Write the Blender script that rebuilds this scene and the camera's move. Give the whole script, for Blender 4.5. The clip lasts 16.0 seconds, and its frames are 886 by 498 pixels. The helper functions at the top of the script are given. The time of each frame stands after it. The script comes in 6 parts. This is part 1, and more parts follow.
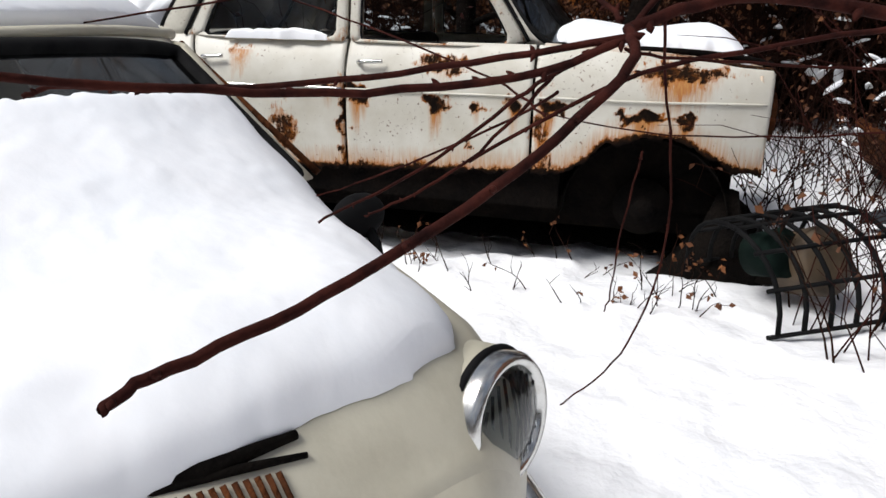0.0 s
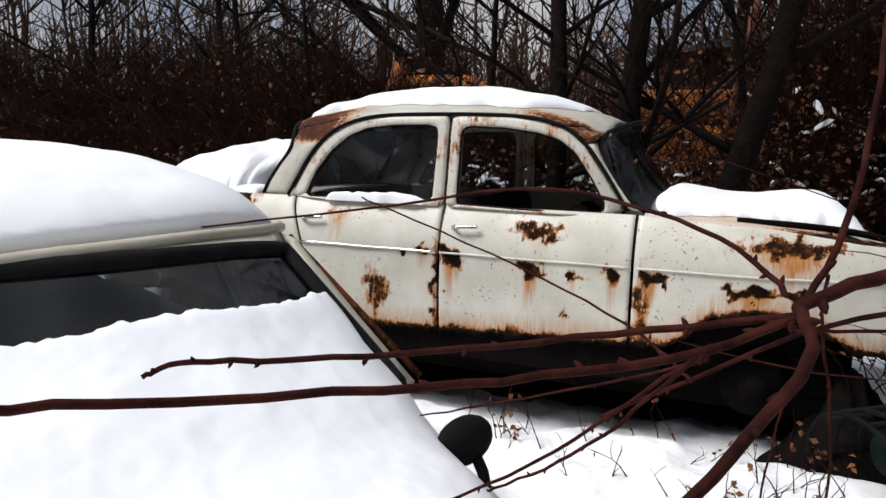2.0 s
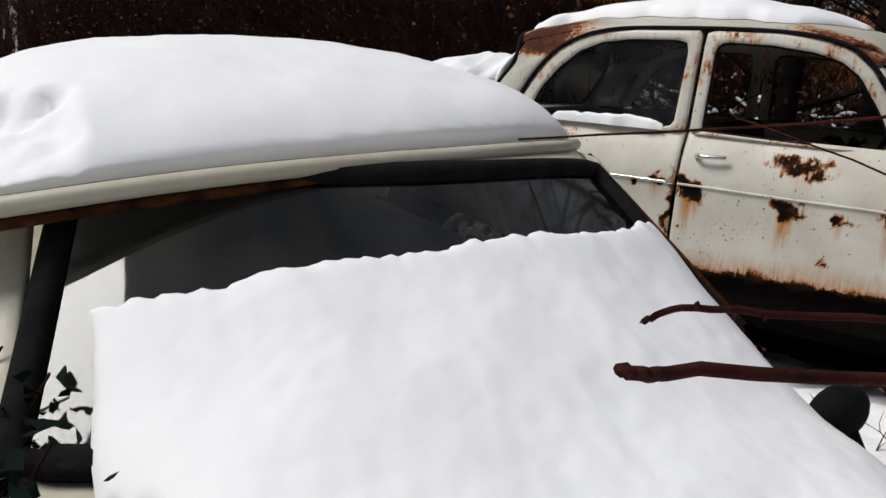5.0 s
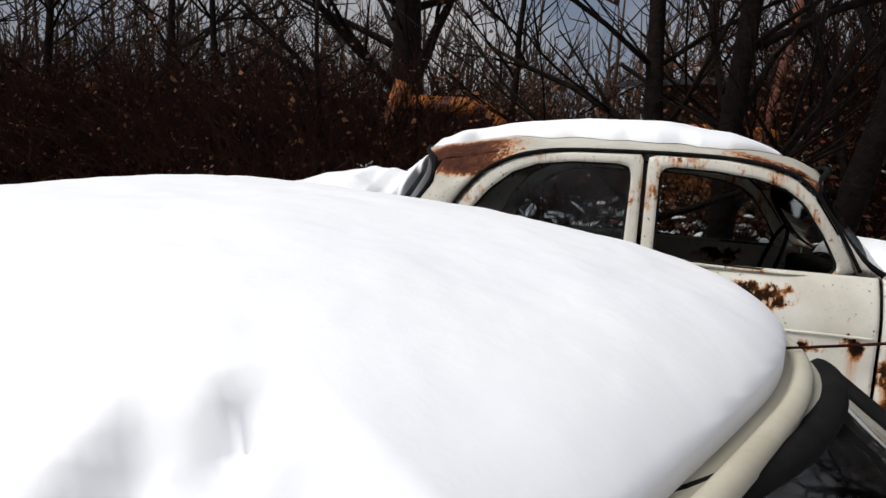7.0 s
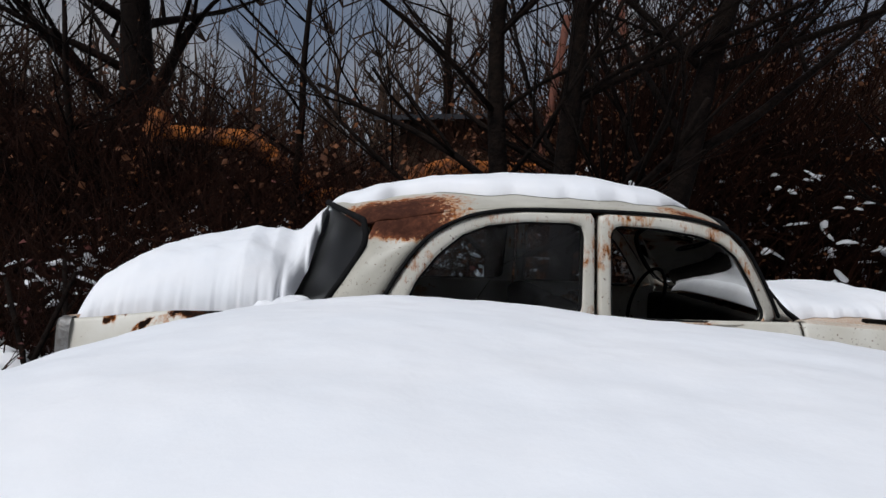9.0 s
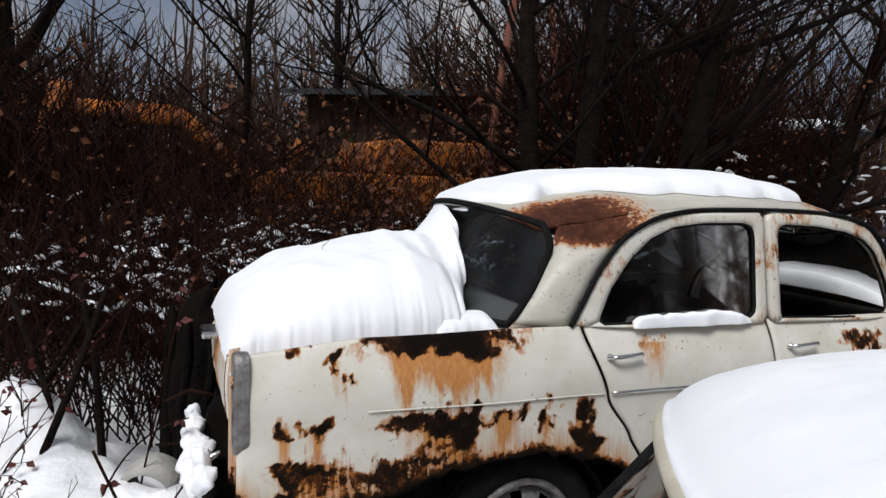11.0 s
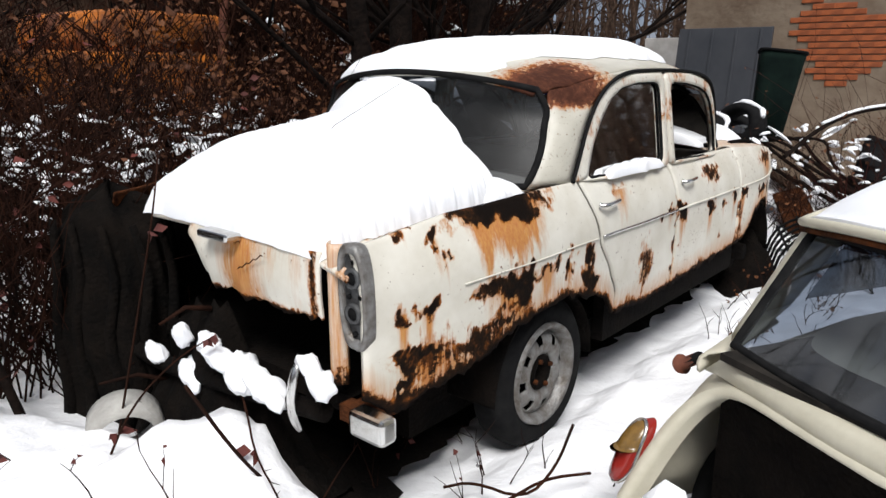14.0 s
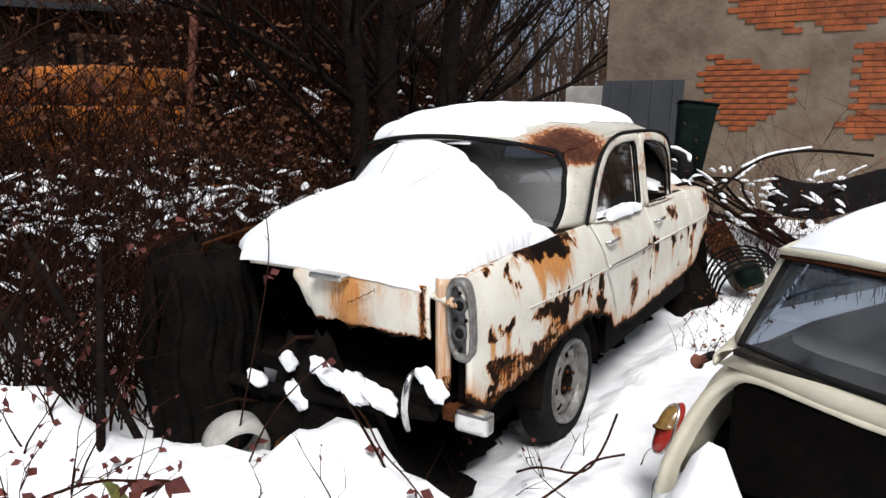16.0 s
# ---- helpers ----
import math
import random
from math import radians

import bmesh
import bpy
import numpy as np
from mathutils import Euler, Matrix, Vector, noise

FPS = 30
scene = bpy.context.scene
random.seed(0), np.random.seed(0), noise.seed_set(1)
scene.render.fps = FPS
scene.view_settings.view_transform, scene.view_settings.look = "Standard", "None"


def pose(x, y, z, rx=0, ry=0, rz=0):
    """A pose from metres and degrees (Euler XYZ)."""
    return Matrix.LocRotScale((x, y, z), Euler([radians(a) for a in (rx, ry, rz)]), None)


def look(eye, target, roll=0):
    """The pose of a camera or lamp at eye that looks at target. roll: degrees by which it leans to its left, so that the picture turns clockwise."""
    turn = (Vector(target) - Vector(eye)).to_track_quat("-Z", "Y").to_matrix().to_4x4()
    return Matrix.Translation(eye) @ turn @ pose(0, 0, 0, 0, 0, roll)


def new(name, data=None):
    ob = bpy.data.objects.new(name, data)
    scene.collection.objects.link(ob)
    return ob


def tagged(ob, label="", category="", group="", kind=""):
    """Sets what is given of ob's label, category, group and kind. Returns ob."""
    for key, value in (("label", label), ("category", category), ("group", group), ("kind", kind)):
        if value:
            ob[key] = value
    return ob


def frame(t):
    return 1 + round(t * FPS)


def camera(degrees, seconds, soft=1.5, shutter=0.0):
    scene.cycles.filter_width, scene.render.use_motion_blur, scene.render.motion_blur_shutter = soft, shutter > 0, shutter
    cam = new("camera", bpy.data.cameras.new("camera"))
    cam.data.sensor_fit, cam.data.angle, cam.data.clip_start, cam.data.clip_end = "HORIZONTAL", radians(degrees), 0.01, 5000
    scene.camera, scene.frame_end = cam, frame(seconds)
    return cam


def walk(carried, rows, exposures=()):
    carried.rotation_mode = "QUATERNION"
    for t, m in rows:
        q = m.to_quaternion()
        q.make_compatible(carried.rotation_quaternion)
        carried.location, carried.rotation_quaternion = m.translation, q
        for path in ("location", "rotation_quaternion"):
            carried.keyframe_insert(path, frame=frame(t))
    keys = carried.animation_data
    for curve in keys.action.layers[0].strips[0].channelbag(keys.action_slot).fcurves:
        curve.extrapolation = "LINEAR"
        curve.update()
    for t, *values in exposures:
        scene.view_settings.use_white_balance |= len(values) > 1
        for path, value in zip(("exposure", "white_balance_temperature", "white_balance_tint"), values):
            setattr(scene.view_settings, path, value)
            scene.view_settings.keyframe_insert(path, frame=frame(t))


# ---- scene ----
cam = camera(63.7, 16.0)
PATH = [
    (0, (1.293, -3.092, 1.098), (0.791, -1.26, 0.472), 1.0),
    (0.5, (1.279, -3.058, 1.156), (0.75, -1.199, 0.641), 1.3),
    (1, (1.248, -3.027, 1.208), (0.674, -1.148, 0.83), 1.0),
    (1.5, (1.207, -3.004, 1.24), (0.571, -1.132, 0.938), 1.4),
    (2, (1.189, -2.997, 1.249), (0.452, -1.16, 0.963), 1.3),
    (2.5, (1.119, -3.002, 1.243), (0.329, -1.195, 0.912), 2.7),
    (3, (1.1, -3.009, 1.199), (0.224, -1.255, 0.803), 3.0),
    (3.5, (1.1, -3.01, 1.183), (0.138, -1.316, 0.729), 2.9),
    (4, (1.062, -3.007, 1.18), (0.025, -1.37, 0.683), 2.8),
    (4.5, (0.96, -3.014, 1.19), (-0.108, -1.406, 0.668), 3.1),
    (4.7, (0.902, -3.017, 1.195), (-0.175, -1.416, 0.67), 3.4),
    (7, (-0.044, -2.859, 1.286), (-0.565, -0.942, 1.059), 3.6),
    (7.5, (-0.26, -2.844, 1.316), (-0.643, -0.893, 1.096), 3.9),
    (8, (-0.479, -2.698, 1.36), (-0.731, -0.723, 1.168), 3.9),
    (8.5, (-0.697, -2.591, 1.375), (-0.76, -0.598, 1.222), 3.9),
    (9, (-1.014, -2.574, 1.392), (-0.741, -0.596, 1.272), 2.4),
    (9.5, (-1.273, -2.49, 1.393), (-0.918, -0.525, 1.281), 1.9),
    (11.8, (-2.559, -1.842, 1.478), (-1.48, -0.189, 1.163), 1.5),
    (12, (-2.626, -1.818, 1.466), (-1.452, -0.24, 1.107), 1.4),
    (12.5, (-2.774, -1.677, 1.433), (-1.496, -0.187, 1.05), 1.2),
    (13, (-2.936, -1.518, 1.427), (-1.584, -0.105, 1.011), 1.4),
    (13.5, (-3.088, -1.378, 1.416), (-1.673, -0.041, 0.957), 1.0),
    (14, (-3.253, -1.269, 1.399), (-1.769, -0.02, 0.909), 0.2),
    (14.5, (-3.413, -1.199, 1.411), (-1.861, -0.045, 0.899), 0.5),
    (15, (-3.608, -1.201, 1.431), (-1.986, -0.135, 0.949), 0.1),
    (15.5, (-3.796, -1.173, 1.447), (-2.132, -0.149, 1.02), 0.3),
    (16, (-4.048, -1.132, 1.525), (-2.394, -0.078, 1.136), 0.0),
]

walk(cam, [(t, look(e, g, r)) for t, e, g, r in PATH],
     [(0.0, 0.12, 6250, 10), (3.2, 0.05, 6200, 10), (4.5, -0.35, 6400, 10), (7.0, -0.10, 6350, 10), (8.0, -0.3, 6200, 10), (9.5, -0.55, 5950, 10), (12.0, 0.08, 6250, 10), (16.0, 0.28, 6250, 10)])

# ---- world, sun ----
world = bpy.data.worlds.new("overcast_sky")
scene.world = world
world.use_nodes = True
wn, wl = world.node_tree.nodes, world.node_tree.links
bg = wn["Background"]
sky = wn.new("ShaderNodeTexSky")
sky.sky_type = "NISHITA"
sky.sun_disc = False
sky.sun_elevation, sky.sun_rotation = radians(55), radians(228)
sky.air_density, sky.dust_density, sky.ozone_density = 1.0, 3.0, 1.0
wtc = wn.new("ShaderNodeTexCoord")
wnoise = wn.new("ShaderNodeTexNoise")
wnoise.inputs["Scale"].default_value, wnoise.inputs["Detail"].default_value = 3.2, 5
wramp = wn.new("ShaderNodeValToRGB")
wramp.color_ramp.elements[0].position, wramp.color_ramp.elements[1].position = 0.40, 0.66
wramp.color_ramp.elements[0].color = (2.3, 2.7, 3.5, 1)
wramp.color_ramp.elements[1].color = (6.6, 6.2, 5.9, 1)
wmix = wn.new("ShaderNodeMix")
wmix.data_type = "RGBA"
wmix.inputs[0].default_value = 0.82
wl.new(wtc.outputs["Generated"], wnoise.inputs["Vector"])
wl.new(wnoise.outputs["Fac"], wramp.inputs["Fac"])
wl.new(sky.outputs["Color"], wmix.inputs[6])
wl.new(wramp.outputs["Color"], wmix.inputs[7])
wl.new(wmix.outputs[2], bg.inputs["Color"])
bg.inputs["Strength"].default_value = 0.085
sun = new("sun", bpy.data.lights.new("sun", "SUN"))
sun.data.energy, sun.data.angle, sun.data.color = 3.6, radians(26), (1.0, 0.965, 0.92)
sun.matrix_world = look((-9, -8, 17), (0, 0, 0))

# ---- materials ----


def material(name, color, rough=0.6, metal=0.0, color2=None, scale=8.0, spread=(0.35, 0.65), bump=0.0, bump_scale=60.0,
             alpha=1.0, fine=None, sub=0.0):
    m = bpy.data.materials.new(name)
    m.use_nodes = True
    n, l = m.node_tree.nodes, m.node_tree.links
    b = n["Principled BSDF"]
    b.inputs["Roughness"].default_value, b.inputs["Metallic"].default_value = rough, metal
    b.inputs["Base Color"].default_value = (*color, 1)
    b.inputs["Alpha"].default_value = alpha
    if rough >= 0.9:
        b.inputs["Specular IOR Level"].default_value = 0.08
    if sub:
        b.inputs["Subsurface Weight"].default_value = sub
        b.inputs["Subsurface Radius"].default_value = (0.03, 0.04, 0.05)
    tc = n.new("ShaderNodeTexCoord")
    if color2:
        t = n.new("ShaderNodeTexNoise")
        t.inputs["Scale"].default_value, t.inputs["Detail"].default_value = scale, 8
        t.inputs["Roughness"].default_value = 0.65
        l.new(tc.outputs["Object"], t.inputs["Vector"])
        r = n.new("ShaderNodeValToRGB")
        r.color_ramp.elements[0].position, r.color_ramp.elements[1].position = spread
        r.color_ramp.elements[0].color, r.color_ramp.elements[1].color = (*color, 1), (*color2, 1)
        l.new(t.outputs["Fac"], r.inputs["Fac"])
        l.new(r.outputs["Color"], b.inputs["Base Color"])
    if bump:
        t2 = n.new("ShaderNodeTexNoise")
        t2.inputs["Scale"].default_value, t2.inputs["Detail"].default_value = bump_scale, 6
        l.new(tc.outputs["Object"], t2.inputs["Vector"])
        bp = n.new("ShaderNodeBump")
        bp.inputs["Strength"].default_value, bp.inputs["Distance"].default_value = bump, 0.02
        l.new(t2.outputs["Fac"], bp.inputs["Height"])
        l.new(bp.outputs["Normal"], b.inputs["Normal"])
    return m


def rusty_paint(name, paint, dirt, core_stops=((0.085, 0.028, 0.008), (0.018, 0.009, 0.005), (0.006, 0.004, 0.003))):
    """Old cream paint; the attribute rust eats into it, streak stains it orange."""
    m = bpy.data.materials.new(name)
    m.use_nodes = True
    n, l = m.node_tree.nodes, m.node_tree.links
    b = n["Principled BSDF"]
    tc = n.new("ShaderNodeTexCoord")

    def tex(scale, detail=8, rough=0.6, stretch=None):
        t = n.new("ShaderNodeTexNoise")
        t.inputs["Scale"].default_value, t.inputs["Detail"].default_value = scale, detail
        t.inputs["Roughness"].default_value = rough
        if stretch:
            mp = n.new("ShaderNodeMapping")
            mp.inputs["Scale"].default_value = stretch
            l.new(tc.outputs["Object"], mp.inputs["Vector"])
            l.new(mp.outputs["Vector"], t.inputs["Vector"])
        else:
            l.new(tc.outputs["Object"], t.inputs["Vector"])
        return t.outputs["Fac"]

    def math(op, a, c):
        k = n.new("ShaderNodeMath")
        k.operation = op
        for i, v in enumerate((a, c)):
            if isinstance(v, (int, float)):
                k.inputs[i].default_value = v
            else:
                l.new(v, k.inputs[i])
        return k.outputs[0]

    def ramp(fac, *stops):
        r = n.new("ShaderNodeValToRGB")
        e = r.color_ramp.elements
        for i, (p, c) in enumerate(stops):
            el = e[i] if i < 2 else e.new(p)
            el.position, el.color = p, (*c, 1) if len(c) == 3 else c
        l.new(fac, r.inputs["Fac"])
        return r.outputs["Color"]

    def mix(fac, a, c):
        k = n.new("ShaderNodeMix")
        k.data_type = "RGBA"
        l.new(fac, k.inputs[0])
        l.new(a, k.inputs[6])
        l.new(c, k.inputs[7])
        return k.outputs[2]

    rust = n.new("ShaderNodeAttribute")
    rust.attribute_name = "rust"
    streak = n.new("ShaderNodeAttribute")
    streak.attribute_name = "streak"
    base = ramp(tex(5.0), (0.35, paint), (0.7, dirt))
    specks = ramp(math("ADD", tex(70, 4), math("MULTIPLY", tex(3.0), 0.35)), (0.83, (0, 0, 0)), (0.89, (1, 1, 1)))
    stain = ramp(tex(9.0, stretch=(14, 14, 1.2)), (0.3, (0.50, 0.24, 0.055)), (0.75, (0.36, 0.10, 0.013)))
    sfac = ramp(math("MULTIPLY", streak.outputs["Fac"], math("MULTIPLY", tex(7.0, stretch=(16, 16, 1.0)), 1.9)),
                (0.16, (0, 0, 0)), (0.65, (0.95, 0.95, 0.95)))
    drip = math("MULTIPLY", math("SUBTRACT", tex(6.0, 6, 0.6, stretch=(11, 11, 1.6)), 0.5), 0.9)
    rfac = ramp(math("ADD", math("ADD", rust.outputs["Fac"], drip), math("MULTIPLY", math("SUBTRACT", tex(38.0, 8, 0.75), 0.5), 1.25)),
                (0.50, (0, 0, 0)), (0.58, (1, 1, 1)))
    halo = ramp(math("ADD", math("ADD", rust.outputs["Fac"], drip), math("MULTIPLY", math("SUBTRACT", tex(24.0, 8, 0.72), 0.5), 1.0)),
                (0.34, (0, 0, 0)), (0.54, (0.75, 0.75, 0.75)))
    core = math("ADD", rust.outputs["Fac"], math("MULTIPLY", math("SUBTRACT", tex(34.0, 8, 0.7), 0.5), 1.3))
    rustcol = ramp(core, (0.42, (0.30, 0.10, 0.018)), (0.56, core_stops[0]), (0.70, core_stops[1]), (0.95, core_stops[2]))
    halocol = ramp(tex(14.0), (0.3, (0.46, 0.21, 0.045)), (0.7, (0.36, 0.10, 0.014)))
    speckcol = ramp(tex(30), (0.4, (0.06, 0.03, 0.015)), (0.7, (0.2, 0.08, 0.03)))
    c = mix(specks, base, speckcol)
    c = mix(sfac, c, stain)
    c = mix(halo, c, halocol)
    c = mix(rfac, c, rustcol)
    l.new(c, b.inputs["Base Color"])
    l.new(ramp(rfac, (0, (0.4, 0.4, 0.4)), (1, (0.06, 0.06, 0.06))), b.inputs["Specular IOR Level"])
    l.new(ramp(rfac, (0, (0.42, 0.42, 0.42)), (1, (0.9, 0.9, 0.9))), b.inputs["Roughness"])
    bp = n.new("ShaderNodeBump")
    bp.inputs["Strength"].default_value, bp.inputs["Distance"].default_value = 0.35, 0.004
    l.new(math("ADD", math("MULTIPLY", rfac, math("MULTIPLY", tex(90, 5), 2.0)), math("MULTIPLY", tex(12), 0.25)), bp.inputs["Height"])
    l.new(bp.outputs["Normal"], b.inputs["Normal"])
    return m


def glass(name, tint=(0.75, 0.8, 0.82), dirt=0.25, ior=1.5, rough=0.04):
    m = bpy.data.materials.new(name)
    m.use_nodes = True
    n, l = m.node_tree.nodes, m.node_tree.links
    out = n["Material Output"]
    n.remove(n["Principled BSDF"])
    tr = n.new("ShaderNodeBsdfTransparent")
    tr.inputs["Color"].default_value = (*tint, 1)
    gl = n.new("ShaderNodeBsdfGlossy")
    gl.inputs["Roughness"].default_value = rough
    df = n.new("ShaderNodeBsdfDiffuse")
    df.inputs["Color"].default_value = (0.30, 0.31, 0.31, 1)
    fr = n.new("ShaderNodeFresnel")
    fr.inputs["IOR"].default_value = ior
    m1, m2 = n.new("ShaderNodeMixShader"), n.new("ShaderNodeMixShader")
    tc, t = n.new("ShaderNodeTexCoord"), n.new("ShaderNodeTexNoise")
    t.inputs["Scale"].default_value, t.inputs["Detail"].default_value = 4.0, 6
    l.new(tc.outputs["Object"], t.inputs["Vector"])
    r = n.new("ShaderNodeMapRange")
    r.inputs["From Min"].default_value, r.inputs["From Max"].default_value = 0.38, 0.72
    r.inputs["To Max"].default_value = dirt
    l.new(t.outputs["Fac"], r.inputs["Value"])
    l.new(r.outputs[0], m1.inputs[0])
    l.new(tr.outputs[0], m1.inputs[1])
    l.new(df.outputs[0], m1.inputs[2])
    l.new(fr.outputs[0], m2.inputs[0])
    l.new(m1.outputs[0], m2.inputs[1])
    l.new(gl.outputs[0], m2.inputs[2])
    l.new(m2.outputs[0], out.inputs["Surface"])
    return m


M_SNOW = material("snow", (0.87, 0.875, 0.89), 0.75, color2=(0.82, 0.84, 0.87), scale=3.0, bump=0.07, bump_scale=30)
M_SNOW_GROUND = material("trodden_snow", (0.88, 0.88, 0.89), 0.8, color2=(0.80, 0.81, 0.83), scale=2.4, spread=(0.42, 0.75), bump=1.0, bump_scale=10)
M_SEDAN = rusty_paint("weathered_cream_paint", (0.66, 0.64, 0.57), (0.53, 0.50, 0.42))
M_ROOF = rusty_paint("weathered_roof_paint", (0.52, 0.50, 0.43), (0.40, 0.38, 0.32), ((0.16, 0.055, 0.028), (0.095, 0.036, 0.021), (0.05, 0.02, 0.013)))
M_MINI = material("beige_car_paint", (0.52, 0.49, 0.39), 0.42, color2=(0.34, 0.31, 0.23), scale=4.5, spread=(0.42, 0.85), bump=0.06, bump_scale=40)
# Near black: shade under and inside the cars is put into this colour.
M_DARK = material("shade_black", (0.0025, 0.0022, 0.002), 1.0, color2=(0.007, 0.0052, 0.004), scale=9, bump=0.6)
M_RUST = material("deep_rust", (0.022, 0.010, 0.006), 0.95, color2=(0.11, 0.036, 0.012), scale=18, bump=0.7)
M_RUBBER = material("black_rubber", (0.006, 0.006, 0.0065), 0.92, color2=(0.013, 0.013, 0.013), scale=20)
M_CHROME = material("dull_chrome", (0.62, 0.62, 0.60), 0.22, 1.0, color2=(0.34, 0.30, 0.26), scale=25, spread=(0.5, 0.75))
M_STEEL = material("grey_steel_rim", (0.24, 0.24, 0.235), 0.5, 0.4, color2=(0.10, 0.085, 0.07), scale=22, bump=0.3)
M_ZINC = material("zinc_lamp_plate", (0.085, 0.088, 0.09), 0.6, 0.5, color2=(0.05, 0.05, 0.05), scale=30)
M_GLASS = glass("dusty_glass", (0.62, 0.66, 0.68), 0.10)
M_GLASS_REAR = glass("dirty_rear_glass", (0.19, 0.225, 0.28), 0.18, 2.1)
M_GLASS_DARK = glass("tinted_dirty_glass", (0.17, 0.19, 0.215), 0.08)
M_GLASS_FROST = glass("frosted_rear_glass", (0.17, 0.19, 0.225), 0.06, 1.35, 0.38)
M_GLASS_FOG = glass("door_glass", (0.50, 0.53, 0.55), 0.035)
M_SEAT = material("dark_seat_cloth", (0.012, 0.011, 0.010), 0.95, color2=(0.03, 0.026, 0.022), scale=12)
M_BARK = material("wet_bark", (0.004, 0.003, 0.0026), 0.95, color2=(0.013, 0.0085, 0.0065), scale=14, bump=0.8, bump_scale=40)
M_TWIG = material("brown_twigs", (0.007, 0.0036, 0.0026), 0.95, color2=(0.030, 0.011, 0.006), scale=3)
M_BRANCH = material("reddish_bare_branch", (0.012, 0.0035, 0.003), 0.92, color2=(0.050, 0.013, 0.009), scale=18, bump=0.3)
M_LEAF = material("withered_leaves", (0.045, 0.014, 0.006), 0.85, color2=(0.15, 0.05, 0.010), scale=2)
M_LEAF_RED = material("dark_red_leaves", (0.05, 0.010, 0.008), 0.8, color2=(0.11, 0.02, 0.012), scale=6)
M_LEAF_GREEN = material("yellow_green_leaf", (0.16, 0.17, 0.03), 0.6, color2=(0.10, 0.09, 0.02), scale=12)
M_ORANGE = material("faded_orange_machine_paint", (0.56, 0.165, 0.010), 0.8, color2=(0.10, 0.030, 0.010), scale=3.2, spread=(0.38, 0.58))
M_AMBER = material("amber_lens", (0.22, 0.12, 0.025), 0.2, color2=(0.12, 0.07, 0.02), scale=30)
M_RED = material("red_lens", (0.22, 0.015, 0.01), 0.15)
M_TAN = material("tan_plastic", (0.10, 0.066, 0.035), 0.7, color2=(0.05, 0.034, 0.02), scale=9)
M_GREEN = material("dark_green_plastic", (0.006, 0.013, 0.010), 0.9, color2=(0.003, 0.007, 0.006), scale=9)
M_BLACK = material("black_plastic", (0.005, 0.005, 0.0055), 0.92, color2=(0.010, 0.010, 0.010), scale=9)
M_WOOD = material("grey_brown_timber", (0.028, 0.018, 0.013), 0.95, color2=(0.075, 0.047, 0.032), scale=6, bump=0.5)
M_POLE = material("rusty_red_pole", (0.16, 0.045, 0.02), 0.8, color2=(0.09, 0.03, 0.018), scale=8)
M_SLAB = material("blue_grey_sheet_metal", (0.014, 0.017, 0.023), 0.6, color2=(0.028, 0.030, 0.036), scale=3)
M_CONCRETE = material("pale_concrete", (0.40, 0.39, 0.36), 0.85, color2=(0.28, 0.27, 0.25), scale=12, bump=0.3)
M_PLASTER = material("old_plaster", (0.22, 0.175, 0.13), 0.9, color2=(0.12, 0.085, 0.06), scale=1.4, bump=0.5, bump_scale=14)
M_BRICK = material("orange_brick", (0.36, 0.105, 0.04), 0.9, color2=(0.17, 0.055, 0.028), scale=5, bump=0.4)
M_BLUE = material("blue_plastic", (0.03, 0.06, 0.22), 0.5)
M_WHITEP = material("white_painted_board", (0.62, 0.60, 0.57), 0.7, color2=(0.45, 0.43, 0.40), scale=4)

# ---- small builders ----


def mesh_of(name, verts, faces, mat, smooth=True):
    me = bpy.data.meshes.new(name)
    me.from_pydata([tuple(v) for v in verts], [], faces)
    me.materials.append(mat)
    if smooth:
        me.polygons.foreach_set("use_smooth", [True] * len(me.polygons))
    me.update()
    return me


def piece(name, verts, faces, mat, parent=None, label="", smooth=True):
    ob = new(name, mesh_of(name, verts, faces, mat, smooth))
    if parent is not None:
        ob.parent = parent
    if label:
        tagged(ob, label)
    return ob


def part(name, bm, mat, parent=None, label="", smooth=False):
    me = bpy.data.meshes.new(name)
    bm.to_mesh(me)
    bm.free()
    me.materials.append(mat)
    if smooth:
        me.polygons.foreach_set("use_smooth", [True] * len(me.polygons))
    ob = new(name, me)
    if parent is not None:
        ob.parent = parent
    if label:
        tagged(ob, label)
    return ob


def thing(name, m, label, category, group="", kind=""):
    ob = new(name)
    ob.empty_display_size = 0.2
    ob.matrix_world = m
    return tagged(ob, label, category, group, kind)


def grid_shell(rows, thick=0.0, into=None, skip=None):
    """Verts and faces of a grid of points; thick gives it a back, moved by the vector function into(point)."""
    n, k = len(rows), len(rows[0])
    verts = [Vector(p) for r in rows for p in r]
    faces = []
    dead = set()
    for i in range(n - 1):
        for j in range(k - 1):
            if skip and skip(i, j):
                dead.add((i, j))
                continue
            a = i * k + j
            faces.append((a, a + 1, a + k + 1, a + k))
    if thick:
        off = len(verts)
        verts += [v + into(v) * thick for v in verts]
        back = [tuple(reversed([i + off for i in f])) for f in faces]
        count = {}
        for f in faces:
            for a, b in zip(f, f[1:] + f[:1]):
                count[(a, b)] = 1
        rim = [(b, a, a + off, b + off) for a, b in count if (b, a) not in count]
        faces = faces + back + rim
    return verts, faces


